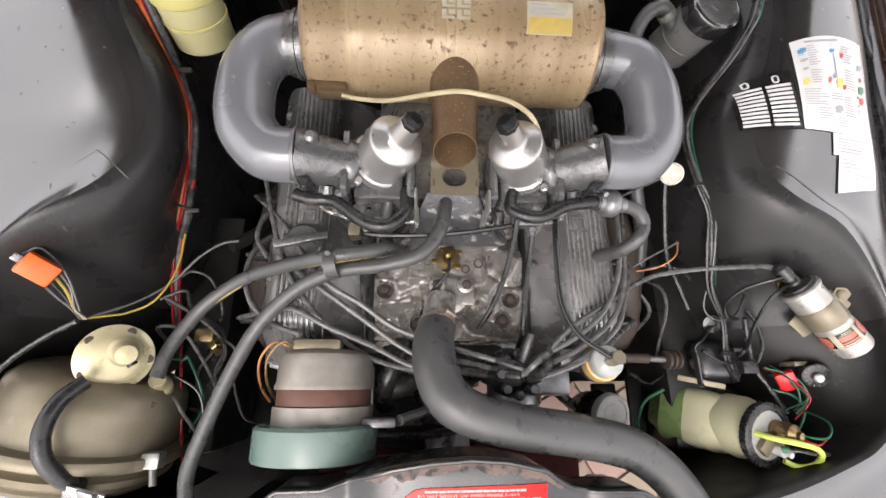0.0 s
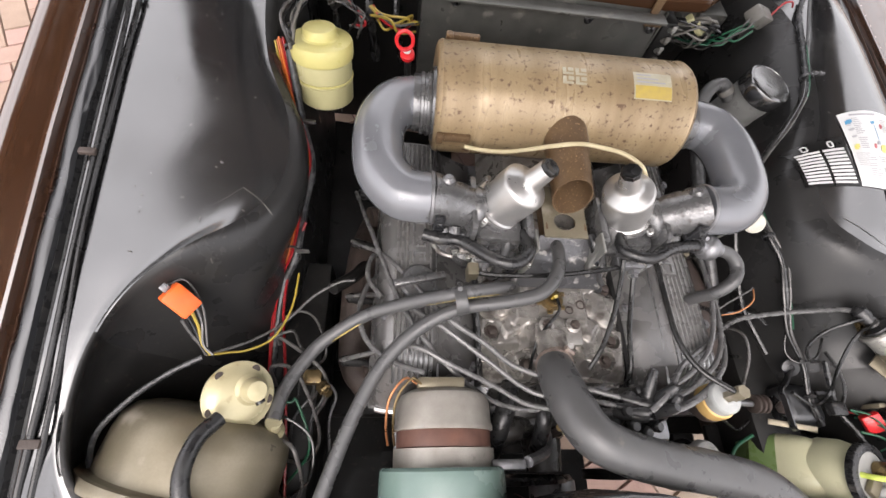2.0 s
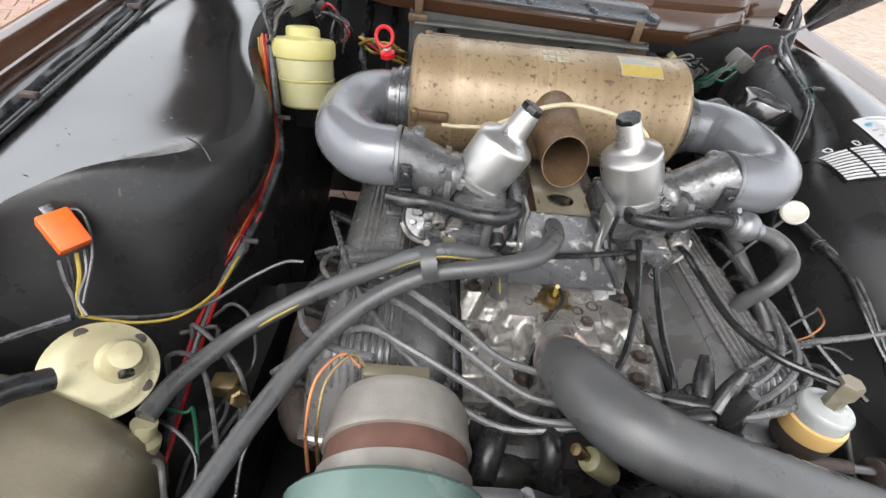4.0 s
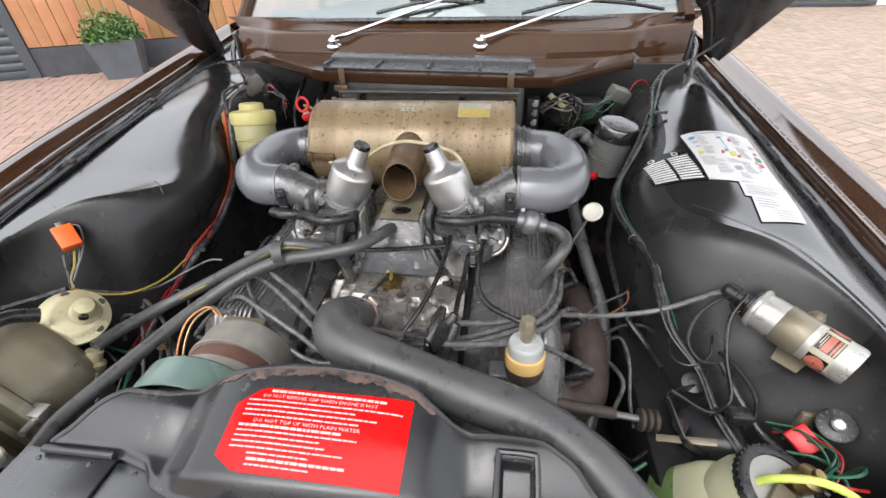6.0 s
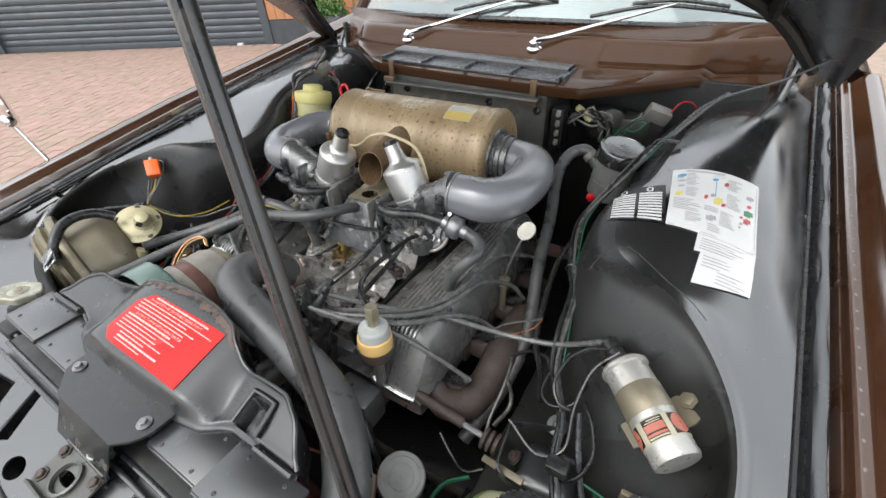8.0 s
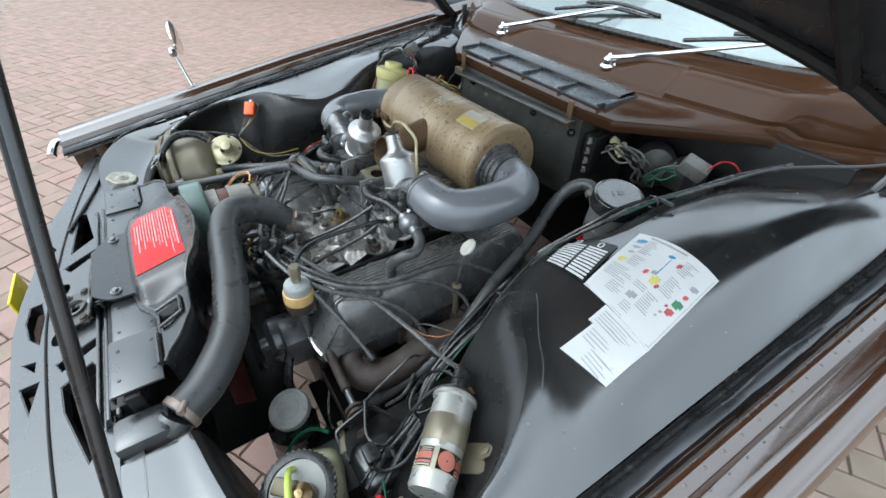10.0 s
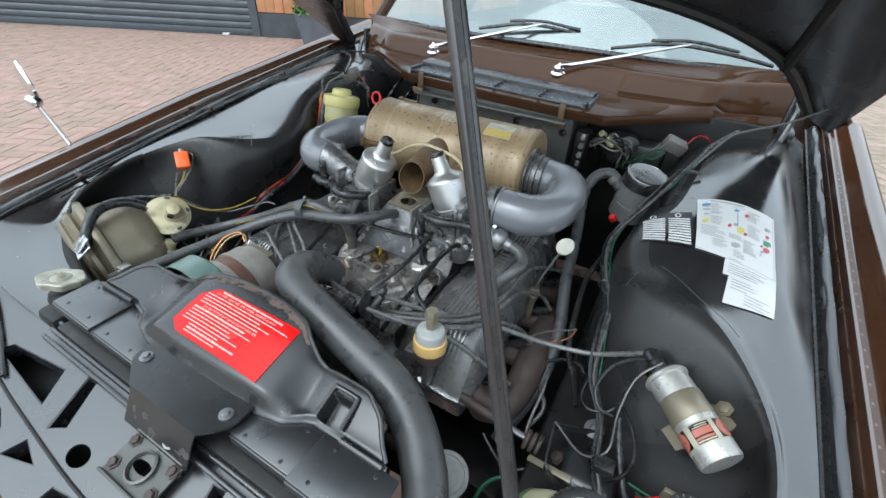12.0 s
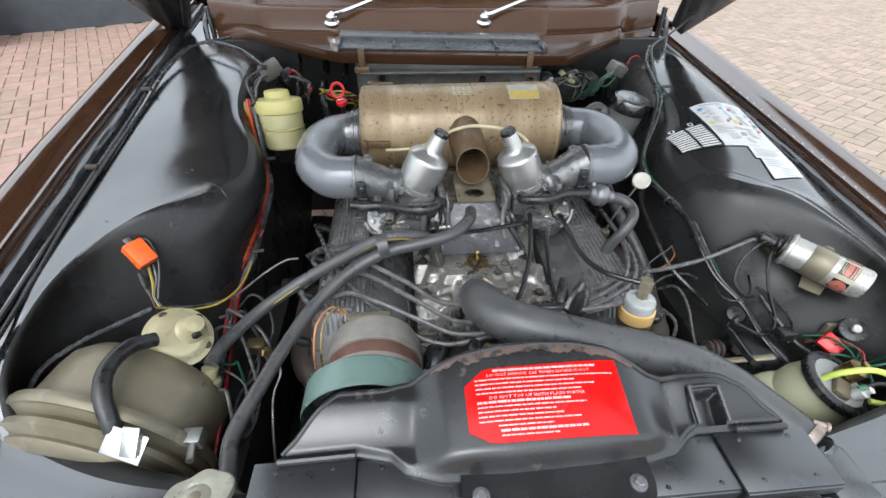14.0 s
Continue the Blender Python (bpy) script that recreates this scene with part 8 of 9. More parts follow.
wing_faces = [(i * wing_w + j, i * wing_w + j + 1, (i + 1) * wing_w + j + 1, (i + 1) * wing_w + j) for i in range(len(wing_full) - 1) for j in range(25)]
wing_tree = BVHTree.FromPolygons(wing_verts, wing_faces)


def on_wing(x, y, lift):
    hit_at = wing_tree.ray_cast(Vector((x, y, 1.1)), Vector((0, 0, -1)))
    return hit_at[0] + hit_at[1].normalized() * (lift if hit_at[1].z > 0 else -lift)


def wing_quad(a, b, c, d, lift, n=8):
    """A patch on the wing between four plan corners a b (top), c d (bottom)."""
    rows_ = []
    for u in np.linspace(0, 1, n):
        row_ = []
        for v in np.linspace(0, 1, n):
            p = (Vector(a) * (1 - u) + Vector(b) * u) * (1 - v) + (Vector(c) * (1 - u) + Vector(d) * u) * v
            row_.append(on_wing(p.x, p.y, lift))
        rows_.append(row_)
    return grid_sheet(rows_, 0.0002)


LA, LB, LC, LD = (0.525, 0.762), (0.656, 0.770), (0.541, 0.622), (0.668, 0.610)


def label_pt(u, v):
    p = (Vector(LA) * (1 - u) + Vector(LB) * u) * (1 - v) + (Vector(LC) * (1 - u) + Vector(LD) * u) * v
    return (p.x, p.y + 0.008 * math.sin(math.pi * u) * (1 - v))


def label_patch(u0, v0, u1, v1, lift=0.0030, n=3):
    return wing_quad(label_pt(u0, v0), label_pt(u1, v0), label_pt(u0, v1), label_pt(u1, v1), lift, n)


chart = thing("service_chart", (0.60, 0.65, 0.80), "white paper service chart stuck on the black inner wing", "label")
rows_ = [[on_wing(*label_pt(u, v), 0.0022) for v in np.linspace(0, 1, 12)] for u in np.linspace(0, 1, 12)]
part("upper_sheet", grid_sheet(rows_, 0.0002), PAPER, chart)
part("middle_sheet", wing_quad((0.588, 0.617), (0.668, 0.610), (0.589, 0.583), (0.668, 0.578), 0.0020, 6), PAPER, chart)
part("lower_sheet", wing_quad((0.598, 0.585), (0.668, 0.579), (0.596, 0.524), (0.669, 0.534), 0.0026, 6), PAPER, chart)
rn = random.Random(31)


def blot(u, v, w, h, m_, name="picture_mark"):
    """A small coloured drawing on the chart: a ragged patch of a few pieces."""
    bits = [label_patch(u, v + 0.2 * h, u + 0.7 * w, v + h), label_patch(u + 0.3 * w, v, u + w, v + 0.7 * h, 0.0033)]
    return part(name, join(*bits), m_, chart, smooth=False)


for u, v, w, h, m_ in ((0.06, 0.105, 0.10, 0.06, BLUE_INK), (0.07, 0.225, 0.09, 0.035, INK), (0.08, 0.325, 0.07, 0.03, INK), (0.06, 0.445, 0.08, 0.075, YELLOW_INK), (0.50, 0.44, 0.09, 0.10, YELLOW_INK), (0.46, 0.14, 0.07, 0.04, BLUE_INK),
                       (0.385, 0.44, 0.045, 0.06, RED_INK), (0.585, 0.50, 0.045, 0.05, RED_INK), (0.87, 0.37, 0.05, 0.05, RED_INK), (0.84, 0.575, 0.08, 0.075, RED_INK), (0.84, 0.46, 0.10, 0.085, GREEN_INK), (0.43, 0.72, 0.11, 0.08, INK),
                       (0.86, 0.245, 0.08, 0.06, INK), (0.80, 0.575, 0.03, 0.03, RED_INK), (0.80, 0.66, 0.03, 0.03, INK), (0.79, 0.72, 0.025, 0.025, INK), (0.60, 0.17, 0.05, 0.06, RED_INK), (0.455, 0.40, 0.05, 0.05, INK)):
    blot(u, v, w, h, m_)
part("picture_line", label_patch(0.505, 0.19, 0.514, 0.44), BLUE_INK, chart, smooth=False)
for u0, u1, v0, count in ((0.17, 0.33, 0.09, 9), (0.17, 0.33, 0.36, 6), (0.64, 0.80, 0.10, 7), (0.64, 0.80, 0.34, 8), (0.05, 0.36, 0.565, 7), (0.20, 0.40, 0.76, 5), (0.58, 0.76, 0.62, 8), (0.40, 0.56, 0.60, 3), (0.06, 0.16, 0.15, 2), (0.46, 0.62, 0.84, 4)):
    for i in range(count):
        v = v0 + 0.026 * i
        part("print_bar", label_patch(u0, v, u0 + (u1 - u0) * rn.uniform(0.55, 1.0), v + 0.0085), INK, chart, smooth=False)
part("title_bar", label_patch(0.16, 0.030, 0.60, 0.052), INK, chart, smooth=False)
part("sheet_edge", label_patch(0.02, 0.975, 0.985, 0.982), INK, chart, smooth=False)
part("sheet_edge", label_patch(0.972, 0.06, 0.978, 0.97), INK, chart, smooth=False)
for i in range(5):
    y = 0.609 - 0.0048 * i
    part("print_bar", wing_quad((0.595, y), (0.655 - rn.uniform(0, 0.02), y - 0.004), (0.595, y - 0.0014), (0.655 - rn.uniform(0, 0.02), y - 0.0054), 0.0030, 3), INK, chart, smooth=False)
for i in range(8):
    y = 0.577 - 0.0058 * i
    x0 = 0.603 if i < 4 else 0.624
    part("print_bar", wing_quad((x0, y), (x0 + rn.uniform(0.022, 0.042), y - 0.002), (x0, y - 0.0014), (x0 + rn.uniform(0.022, 0.042), y - 0.0034), 0.0036, 3), INK, chart, smooth=False)

chart2 = thing("paint_plate", (0.50, 0.66, 0.80), "black service plate with two columns of white boxes", "label")
PA, PB, PC, PD = (0.440, 0.708), (0.522, 0.716), (0.452, 0.628), (0.540, 0.622)


def plate_patch(u0, v0, u1, v1, lift, n=3):
    def at(u, v):
        return (Vector(PA) * (1 - u) + Vector(PB) * u) * (1 - v) + (Vector(PC) * (1 - u) + Vector(PD) * u) * v
    return wing_quad(tuple(at(u0, v0)), tuple(at(u1, v0)), tuple(at(u0, v1)), tuple(at(u1, v1)), lift, n)


part("backing", plate_patch(0, 0, 1, 1, 0.0020, 8), BLACK_PLATE, chart2)
for c_ in range(2):
    for r_ in range(10):
        part("white_box", plate_patch(0.06 + 0.47 * c_, 0.22 + 0.076 * r_, 0.47 + 0.47 * c_, 0.268 + 0.076 * r_, 0.0028), PAPER, chart2, smooth=False)
    mid = 0.25 + 0.47 * c_
    part("round_mark", join(plate_patch(mid - 0.06, 0.07, mid - 0.03, 0.17, 0.0028), plate_patch(mid + 0.03, 0.07, mid + 0.06, 0.17, 0.0028), plate_patch(mid - 0.04, 0.05, mid + 0.04, 0.075, 0.0028), plate_patch(mid - 0.04, 0.165, mid + 0.04, 0.19, 0.0028)), PAPER, chart2, smooth=False)

# fine scratches and chips in the inner wings' paint
left_full = loft(LEFT, 5)
left_w = len(left_full[0])
left_tree = BVHTree.FromPolygons([v for r in left_full for v in r], [(i * left_w + j, i * left_w + j + 1, (i + 1) * left_w + j + 1, (i + 1) * left_w + j) for i in range(len(left_full) - 1) for j in range(25)])


def scratch(tree, pts, w):
    """A thin line scratched into the paint, laid on the panel."""
    rows_ = []
    for p in spline([(x, y, 0) for x, y in pts], 6):
        h = tree.ray_cast(Vector((p.x, p.y, 1.2)), Vector((0, 0, -1)))
        if h[0] is not None:
            n_ = h[1] if h[1].z > 0 else -h[1]
            rows_.append([h[0] + n_ * 0.0009 + Vector((k * w, k * w * 0.6, 0)) for k in (-0.5, 0.5)])
    if len(rows_) > 2:
        part("scratch", grid_sheet(rows_, 0.0), SCRATCH, car, "fine pale scratch in the black paint", smooth=False)


scratch(left_tree, [(-0.583, 0.493), (-0.560, 0.507), (-0.538, 0.522), (-0.514, 0.545)], 0.0016)
scratch(left_tree, [(-0.514, 0.545), (-0.498, 0.533), (-0.482, 0.519), (-0.470, 0.507)], 0.0014)
scratch(wing_tree, [(0.457, 0.530), (0.470, 0.547), (0.487, 0.560), (0.501, 0.567)], 0.0013)
scratch(wing_tree, [(0.501, 0.567), (0.522, 0.551), (0.545, 0.530), (0.570, 0.510), (0.600, 0.490), (0.625, 0.466)], 0.0013)
rs_ = random.Random(8)
for tree, sgn in ((left_tree, -1), (wing_tree, 1)):
    for k in range(26):
        x, y = sgn * rs_.uniform(0.50, 0.66), rs_.uniform(0.42, 1.0)
        a = rs_.uniform(0, 6.28)
        d = rs_.uniform(0.001, 0.0035)
        scratch(tree, [(x, y), (x + d * math.cos(a), y + d * math.sin(a)), (x + 2 * d * math.cos(a), y + 2 * d * math.sin(a))], rs_.uniform(0.0008, 0.0016))

# ---- wiring ----


def cable(pts, r, material, label, category="cable", group="wiring", name="wire"):
    return tagged(bm_object(name, sweep(pts, r, n=8, per=6), material), label, category, group)


def jitter(pts, d, rn_):
    return [(x + rn_.uniform(-d, d), y + rn_.uniform(-d, d), z + rn_.uniform(-d, d)) for x, y, z in pts]


rw = random.Random(77)
HL = [(-0.478, 0.79, 0.872), (-0.470, 0.755, 0.812), (-0.461, 0.72, 0.763), (-0.442, 0.655, 0.736), (-0.455, 0.60, 0.69), (-0.462, 0.516, 0.664), (-0.482, 0.474, 0.630), (-0.490, 0.41, 0.603), (-0.495, 0.33, 0.565), (-0.495, 0.25, 0.52)]
hl = thing("wiring_harness", HL[0], "taped black wiring harness with red, orange and yellow wires", "wiring harness")
part("taped_loom", sweep(HL, 0.0068, n=10), TAPE, hl)
for dx, dz, mt, nm in ((-0.009, 0.006, RED_WIRE, "red_wire"), (-0.014, 0.004, ORANGE_WIRE, "orange_wire"), (-0.018, 0.002, YELLOW_WIRE, "yellow_wire"), (-0.005, 0.009, RED_WIRE, "red_wire"), (-0.011, 0.009, ORANGE_WIRE, "orange_wire")):
    part(nm, sweep([(x + dx * (0.75 + 0.35 * math.sin(1.0 + 1.1 * i + 40 * dz)), y + 0.002, z + dz) for i, (x, y, z) in enumerate(HL[:7] if nm != "red_wire" else HL[:9])], 0.0021, n=6), mt, hl)
for k, i in ((0, 2), (1, 5)):
    p = HL[i]
    part("cable_tie", join(turned((p[0] - 0.008, p[1] - 0.006, p[2] + 0.004), (p[0] - 0.008, p[1] + 0.006, p[2] - 0.004), [(0.016, 0), (0.017, 0.001), (0.017, 0.006), (0.016, 0.007)], n=14, closed=False), box(p[0] + 0.012, p[1], p[2] + 0.01, 0.022, 0.006, 0.006, 0.001), sweep([(p[0] - 0.016, p[1], p[2] + 0.012), (p[0] - 0.026, p[1] - 0.004, p[2] + 0.020), (p[0] - 0.034, p[1] - 0.002, p[2] + 0.034)], 0.0022, n=6)), GREY_WIRE, hl, "grey cable tie with a loose tail")
HR = [(0.575, 1.105, 0.905), (0.53, 1.02, 0.888), (0.505, 0.92, 0.876), (0.485, 0.845, 0.868), (0.470, 0.795, 0.855), (0.443, 0.752, 0.823), (0.415, 0.71, 0.785), (0.403, 0.675, 0.757), (0.408, 0.633, 0.738), (0.422, 0.568, 0.726), (0.442, 0.519, 0.712), (0.450, 0.461, 0.688), (0.462, 0.40, 0.655), (0.492, 0.345, 0.628), (0.505, 0.29, 0.605), (0.53, 0.24, 0.585)]
hr = thing("wiring_harness", HR[0], "taped black wiring harness with green wires on the inner wing", "wiring harness")
part("taped_loom", sweep(HR, 0.0052, n=10), TAPE, hr)
for dx, dz in ((0.006, 0.004),):
    part("green_wire", sweep([(x + dx, y + 0.003, z + dz) for x, y, z in HR[2:13]], 0.0014, n=6), GREEN_WIRE, hr)
part("black_cable", sweep([(x - 0.007 - 0.003 * math.sin(1.7 * i), y - 0.003, z + 0.003) for i, (x, y, z) in enumerate(HR[3:])], 0.0036, n=8), BLACK_WIRE, hr)
part("grey_cable", sweep([(x + 0.001 + 0.005 * math.sin(1.3 * i), y, z + 0.0065) for i, (x, y, z) in enumerate(HR[4:14])], 0.0026, n=8), GREY_WIRE, hr)
for i in (3, 9, 14):
    p = HR[i]
    part("cable_tie", join(turned((p[0], p[1] - 0.006, p[2]), (p[0], p[1] + 0.006, p[2]), [(0.011, 0), (0.012, 0.001), (0.012, 0.006), (0.011, 0.007)], n=12, closed=False), box(p[0] + 0.02, p[1] + 0.004, p[2] + 0.008, 0.028, 0.006, 0.006, 0.001)), TAPE, hr)
# cables along the other wing rail
rail_pts = [(-0.62, 1.14, 0.925), (-0.70, 1.08, 0.918), (-0.732, 0.95, 0.893), (-0.724, 0.80, 0.868), (-0.716, 0.65, 0.845), (-0.705, 0.45, 0.815), (-0.695, 0.30, 0.791), (-0.688, 0.15, 0.768), (-0.676, 0.03, 0.742), (-0.60, -0.03, 0.706), (-0.50, -0.045, 0.700), (-0.40, -0.075, 0.694), (-0.30, -0.11, 0.686)]
rc = thing("rail_cable", rail_pts[5], "pair of black cables clipped along the wing rail", "cable")
part("cable", sweep(rail_pts, 0.0036, n=8), BLACK_WIRE, rc)
part("cable", sweep([(x + 0.010 + 0.004 * math.sin(9 * y), y + 0.004, z + 0.001) for x, y, z in rail_pts[:8]], 0.0032, n=8), BLACK_WIRE, rc)
for x, y, z in ((-0.718, 0.575, 0.836), (-0.728, 0.86, 0.880), (-0.688, 0.21, 0.777), (-0.565, -0.036, 0.704)):
    part("clip", box(x, y, z + 0.003, 0.022, 0.010, 0.007, 0.0015), RUST, rc, "rusty cable clip")
cable([(0.80, 1.24, 1.02), (0.735, 1.20, 0.968), (0.665, 1.165, 0.928), (0.60, 1.125, 0.908), (0.56, 1.06, 0.902), (0.525, 0.96, 0.886), (0.50, 0.88, 0.873)], 0.0030, HOSE, "grey washer tube from the bonnet to the inner wing", "tube", name="washer_tube")
# relay tail and small wires on that side
cable([(-0.548, 0.325, 0.722), (-0.525, 0.332, 0.708), (-0.50, 0.338, 0.700), (-0.47, 0.36, 0.69), (-0.452, 0.41, 0.682), (-0.448, 0.47, 0.684)], 0.0018, YELLOW_WIRE, "thin yellow wire from relay to harness")
cable([(-0.552, 0.322, 0.722), (-0.595, 0.30, 0.715), (-0.635, 0.265, 0.715), (-0.665, 0.22, 0.710), (-0.668, 0.16, 0.68)], 0.004, TAPE, "taped black wire along the valance")
cable([(-0.548, 0.325, 0.720), (-0.50, 0.355, 0.690), (-0.46, 0.39, 0.675), (-0.42, 0.43, 0.685), (-0.38, 0.45, 0.70), (-0.355, 0.455, 0.70)], 0.0022, GREY_WIRE, "thin grey wire across the valance")
cable([(-0.448, 0.565, 0.690), (-0.472, 0.520, 0.652), (-0.478, 0.430, 0.627), (-0.462, 0.330, 0.622), (-0.448, 0.230, 0.612), (-0.440, 0.130, 0.590), (-0.438, 0.070, 0.560)], 0.0024, RED_WIRE, "long red wire running forward in the bay")
for k in range(7):
    y0 = 0.40 - 0.035 * k
    pts = jitter([(-0.485, y0 + 0.02, 0.63), (-0.455, y0 + 0.03, 0.65), (-0.420, y0, 0.645), (-0.405, y0 - 0.05, 0.60), (-0.43, y0 - 0.09, 0.56), (-0.46, y0 - 0.11, 0.53)], 0.018, rw)
    cable(pts, rw.choice((0.0022, 0.003, 0.0036)), rw.choice((GREY_WIRE, BLACK_WIRE, GREY_WIRE, GREEN_WIRE)), "loose thin wire on the valance")
bj = thing("brake_union", (-0.414, 0.312, 0.55), "brass brake pipe union with steel pipes", "pipe union")
part("union", join(box(-0.414, 0.312, 0.628, 0.03, 0.022, 0.022, 0.003), turned((-0.400, 0.300, 0.63), (-0.385, 0.285, 0.64), [(0.010, 0), (0.010, 0.014), (0.007, 0.016), (0.007, 0.024)], n=6)), BRASS, bj)
for k in range(3):
    part("pipe", sweep([(-0.414 + 0.008 * k, 0.312, 0.62), (-0.42 + 0.02 * k, 0.29, 0.585), (-0.45 + 0.03 * k, 0.25, 0.56), (-0.455 + 0.035 * k, 0.18, 0.50), (-0.455 + 0.035 * k, 0.16, 0.42)], 0.0024, n=8), CAST_GREY, bj)
# far side loose wires by the coil
cable([(0.535, 0.402, 0.742), (0.505, 0.395, 0.735), (0.478, 0.385, 0.705), (0.468, 0.365, 0.672), (0.482, 0.345, 0.655), (0.505, 0.345, 0.65)], 0.003, BLACK_WIRE, "thin black looped wire at the coil")
cable([(0.54, 0.395, 0.748), (0.515, 0.37, 0.72), (0.508, 0.33, 0.68), (0.512, 0.29, 0.64), (0.48, 0.27, 0.63), (0.43, 0.29, 0.645)], 0.0032, BLACK_WIRE, "black wire from coil to bracket")
cable([(0.515, 0.345, 0.652), (0.53, 0.30, 0.63), (0.55, 0.26, 0.61), (0.57, 0.225, 0.61), (0.60, 0.185, 0.60)], 0.0045, TAPE, "taped black loom near the washer bottle")
cable([(0.560, 0.225, 0.625), (0.59, 0.215, 0.632), (0.61, 0.195, 0.628), (0.605, 0.165, 0.618), (0.58, 0.15, 0.62)], 0.0022, GREEN_WIRE, "thin green looped wire at the washer pump")
cable([(0.33, 0.44, 0.640), (0.355, 0.455, 0.655), (0.395, 0.475, 0.665), (0.405, 0.482, 0.668)], 0.0018, GREY_WIRE, "thin bare wire end")
cable([(0.335, 0.432, 0.640), (0.37, 0.437, 0.652), (0.398, 0.455, 0.664), (0.405, 0.480, 0.668)], 0.0016, COPPER, "thin copper wire end")
cable([(0.36, 0.42, 0.56), (0.385, 0.40, 0.56), (0.40, 0.37, 0.55), (0.385, 0.34, 0.52)], 0.004, GREY_WIRE, "grey wire loop below the coil lead")
cable([(0.40, 0.225, 0.56), (0.37, 0.205, 0.545), (0.36, 0.175, 0.53), (0.37, 0.14, 0.50)], 0.0032, GREEN_WIRE, "green wire by the reservoir")
cable([(0.33, 0.255, 0.575), (0.36, 0.24, 0.56), (0.385, 0.235, 0.545), (0.41, 0.25, 0.55)], 0.0028, BLACK_WIRE, "black wire under the stay rod")
cable([(0.40, 0.66, 0.74), (0.385, 0.60, 0.70), (0.392, 0.52, 0.66), (0.405, 0.46, 0.63), (0.43, 0.42, 0.61), (0.45, 0.37, 0.60)], 0.0055, BLACK_WIRE, "black loom beside the taped harness")
cable([(0.470, 0.43, 0.668), (0.455, 0.40, 0.655), (0.452, 0.365, 0.640), (0.470, 0.345, 0.640), (0.500, 0.352, 0.652), (0.512, 0.385, 0.668)], 0.0022, BLACK_WIRE, "thin black wire loop on the valance")
cable([(0.515, 0.36, 0.66), (0.535, 0.335, 0.652), (0.548, 0.30, 0.640), (0.540, 0.27, 0.628), (0.52, 0.255, 0.62)], 0.0030, BLACK_WIRE, "black wire behind the coil")
cable([(0.372, 0.425, 0.60), (0.385, 0.40, 0.63), (0.392, 0.36, 0.62), (0.39, 0.31, 0.585), (0.395, 0.28, 0.56)], 0.0028, GREY_WIRE, "thin steel brake pipe down the chassis leg", "pipe")
cable([(0.365, 0.445, 0.585), (0.402, 0.452, 0.61), (0.432, 0.44, 0.625), (0.445, 0.42, 0.628)], 0.0035, RUBBER, "short black rubber pipe", "pipe")
for k in range(5):
    cable(jitter([(0.56, 0.255, 0.625), (0.585, 0.235, 0.640), (0.60, 0.21, 0.640), (0.59, 0.185, 0.630)], 0.012, rw), 0.0016, rw.choice((GREEN_WIRE, RED_WIRE, BLACK_WIRE, GREEN_WIRE)), "thin wire at the washer pump connector")
# engine top small pipes
cable([(-0.018, 0.428, 0.715), (-0.02, 0.405, 0.718), (-0.045, 0.375, 0.705), (-0.060, 0.345, 0.690), (-0.062, 0.315, 0.66)], 0.0026, BLACK_WIRE, "thin black wire from the brass sender")
cable([(-0.165, 0.462, 0.735), (-0.12, 0.455, 0.742), (-0.03, 0.458, 0.745), (0.05, 0.468, 0.750), (0.10, 0.478, 0.752), (0.125, 0.482, 0.755)], 0.0042, BLACK_WIRE, "black throttle cable across the engine", name="throttle_cable")
cable([(0.085, 0.482, 0.765), (0.082, 0.455, 0.752), (0.070, 0.40, 0.728), (0.050, 0.35, 0.708), (0.030, 0.318, 0.69)], 0.0042, BLACK_WIRE, "black vacuum pipe over the intake manifold", name="vacuum_pipe")
cable([(0.118, 0.482, 0.742), (0.115, 0.44, 0.720), (0.108, 0.38, 0.70), (0.105, 0.32, 0.685), (0.098, 0.285, 0.66)], 0.0045, BLACK_WIRE, "black pipe beside the rocker cover", name="vacuum_pipe")
cable([(-0.165, 0.470, 0.735), (-0.158, 0.43, 0.715), (-0.152, 0.36, 0.695), (-0.150, 0.30, 0.67)], 0.004, BLACK_WIRE, "black pipe beside the rocker cover", name="vacuum_pipe")
solo("cable_block", join(box(-0.166, 0.462, 0.737, 0.018, 0.022, 0.030, 0.003), turned((-0.166, 0.462, 0.70), (-0.166, 0.462, 0.73), [(0.004, 0), (0.004, 0.03)], n=8)), GOLD_STEEL, "small brass coloured cable stop on a post", "cable stop")
cable([(-0.186, 0.648, 0.822), (-0.160, 0.640, 0.826), (-0.115, 0.632, 0.836), (-0.059, 0.618, 0.872), (-0.020, 0.616, 0.884), (0.015, 0.612, 0.884), (0.055, 0.607, 0.878), (0.086, 0.592, 0.868), (0.108, 0.578, 0.835), (0.118, 0.57, 0.80)], 0.0034, CREAM_TUBE, "cream plastic tube over the intake snout", "tube", name="cream_tube")
cable([(-0.305, 0.50, 0.64), (-0.335, 0.46, 0.665), (-0.345, 0.41, 0.68), (-0.33, 0.36, 0.685), (-0.29, 0.325, 0.70), (-0.24, 0.305, 0.715)], 0.0045, LEAD, "grey looped lead beside the rocker cover")
cable([(-0.30, 0.54, 0.63), (-0.33, 0.52, 0.66), (-0.335, 0.47, 0.68), (-0.31, 0.43, 0.69)], 0.0042, LEAD, "grey looped lead beside the rocker cover")
# far rear corners: connectors and tangles
fb = thing("connector_block", (0.445, 1.01, 0.84), "grey plastic connector block with tangled wires", "connector")
part("block", box(0, 0, 0, 0.052, 0.034, 0.032, 0.005, pose(0.452, 1.020, 0.868, 15, 20, 20)), TAUPE, fb)
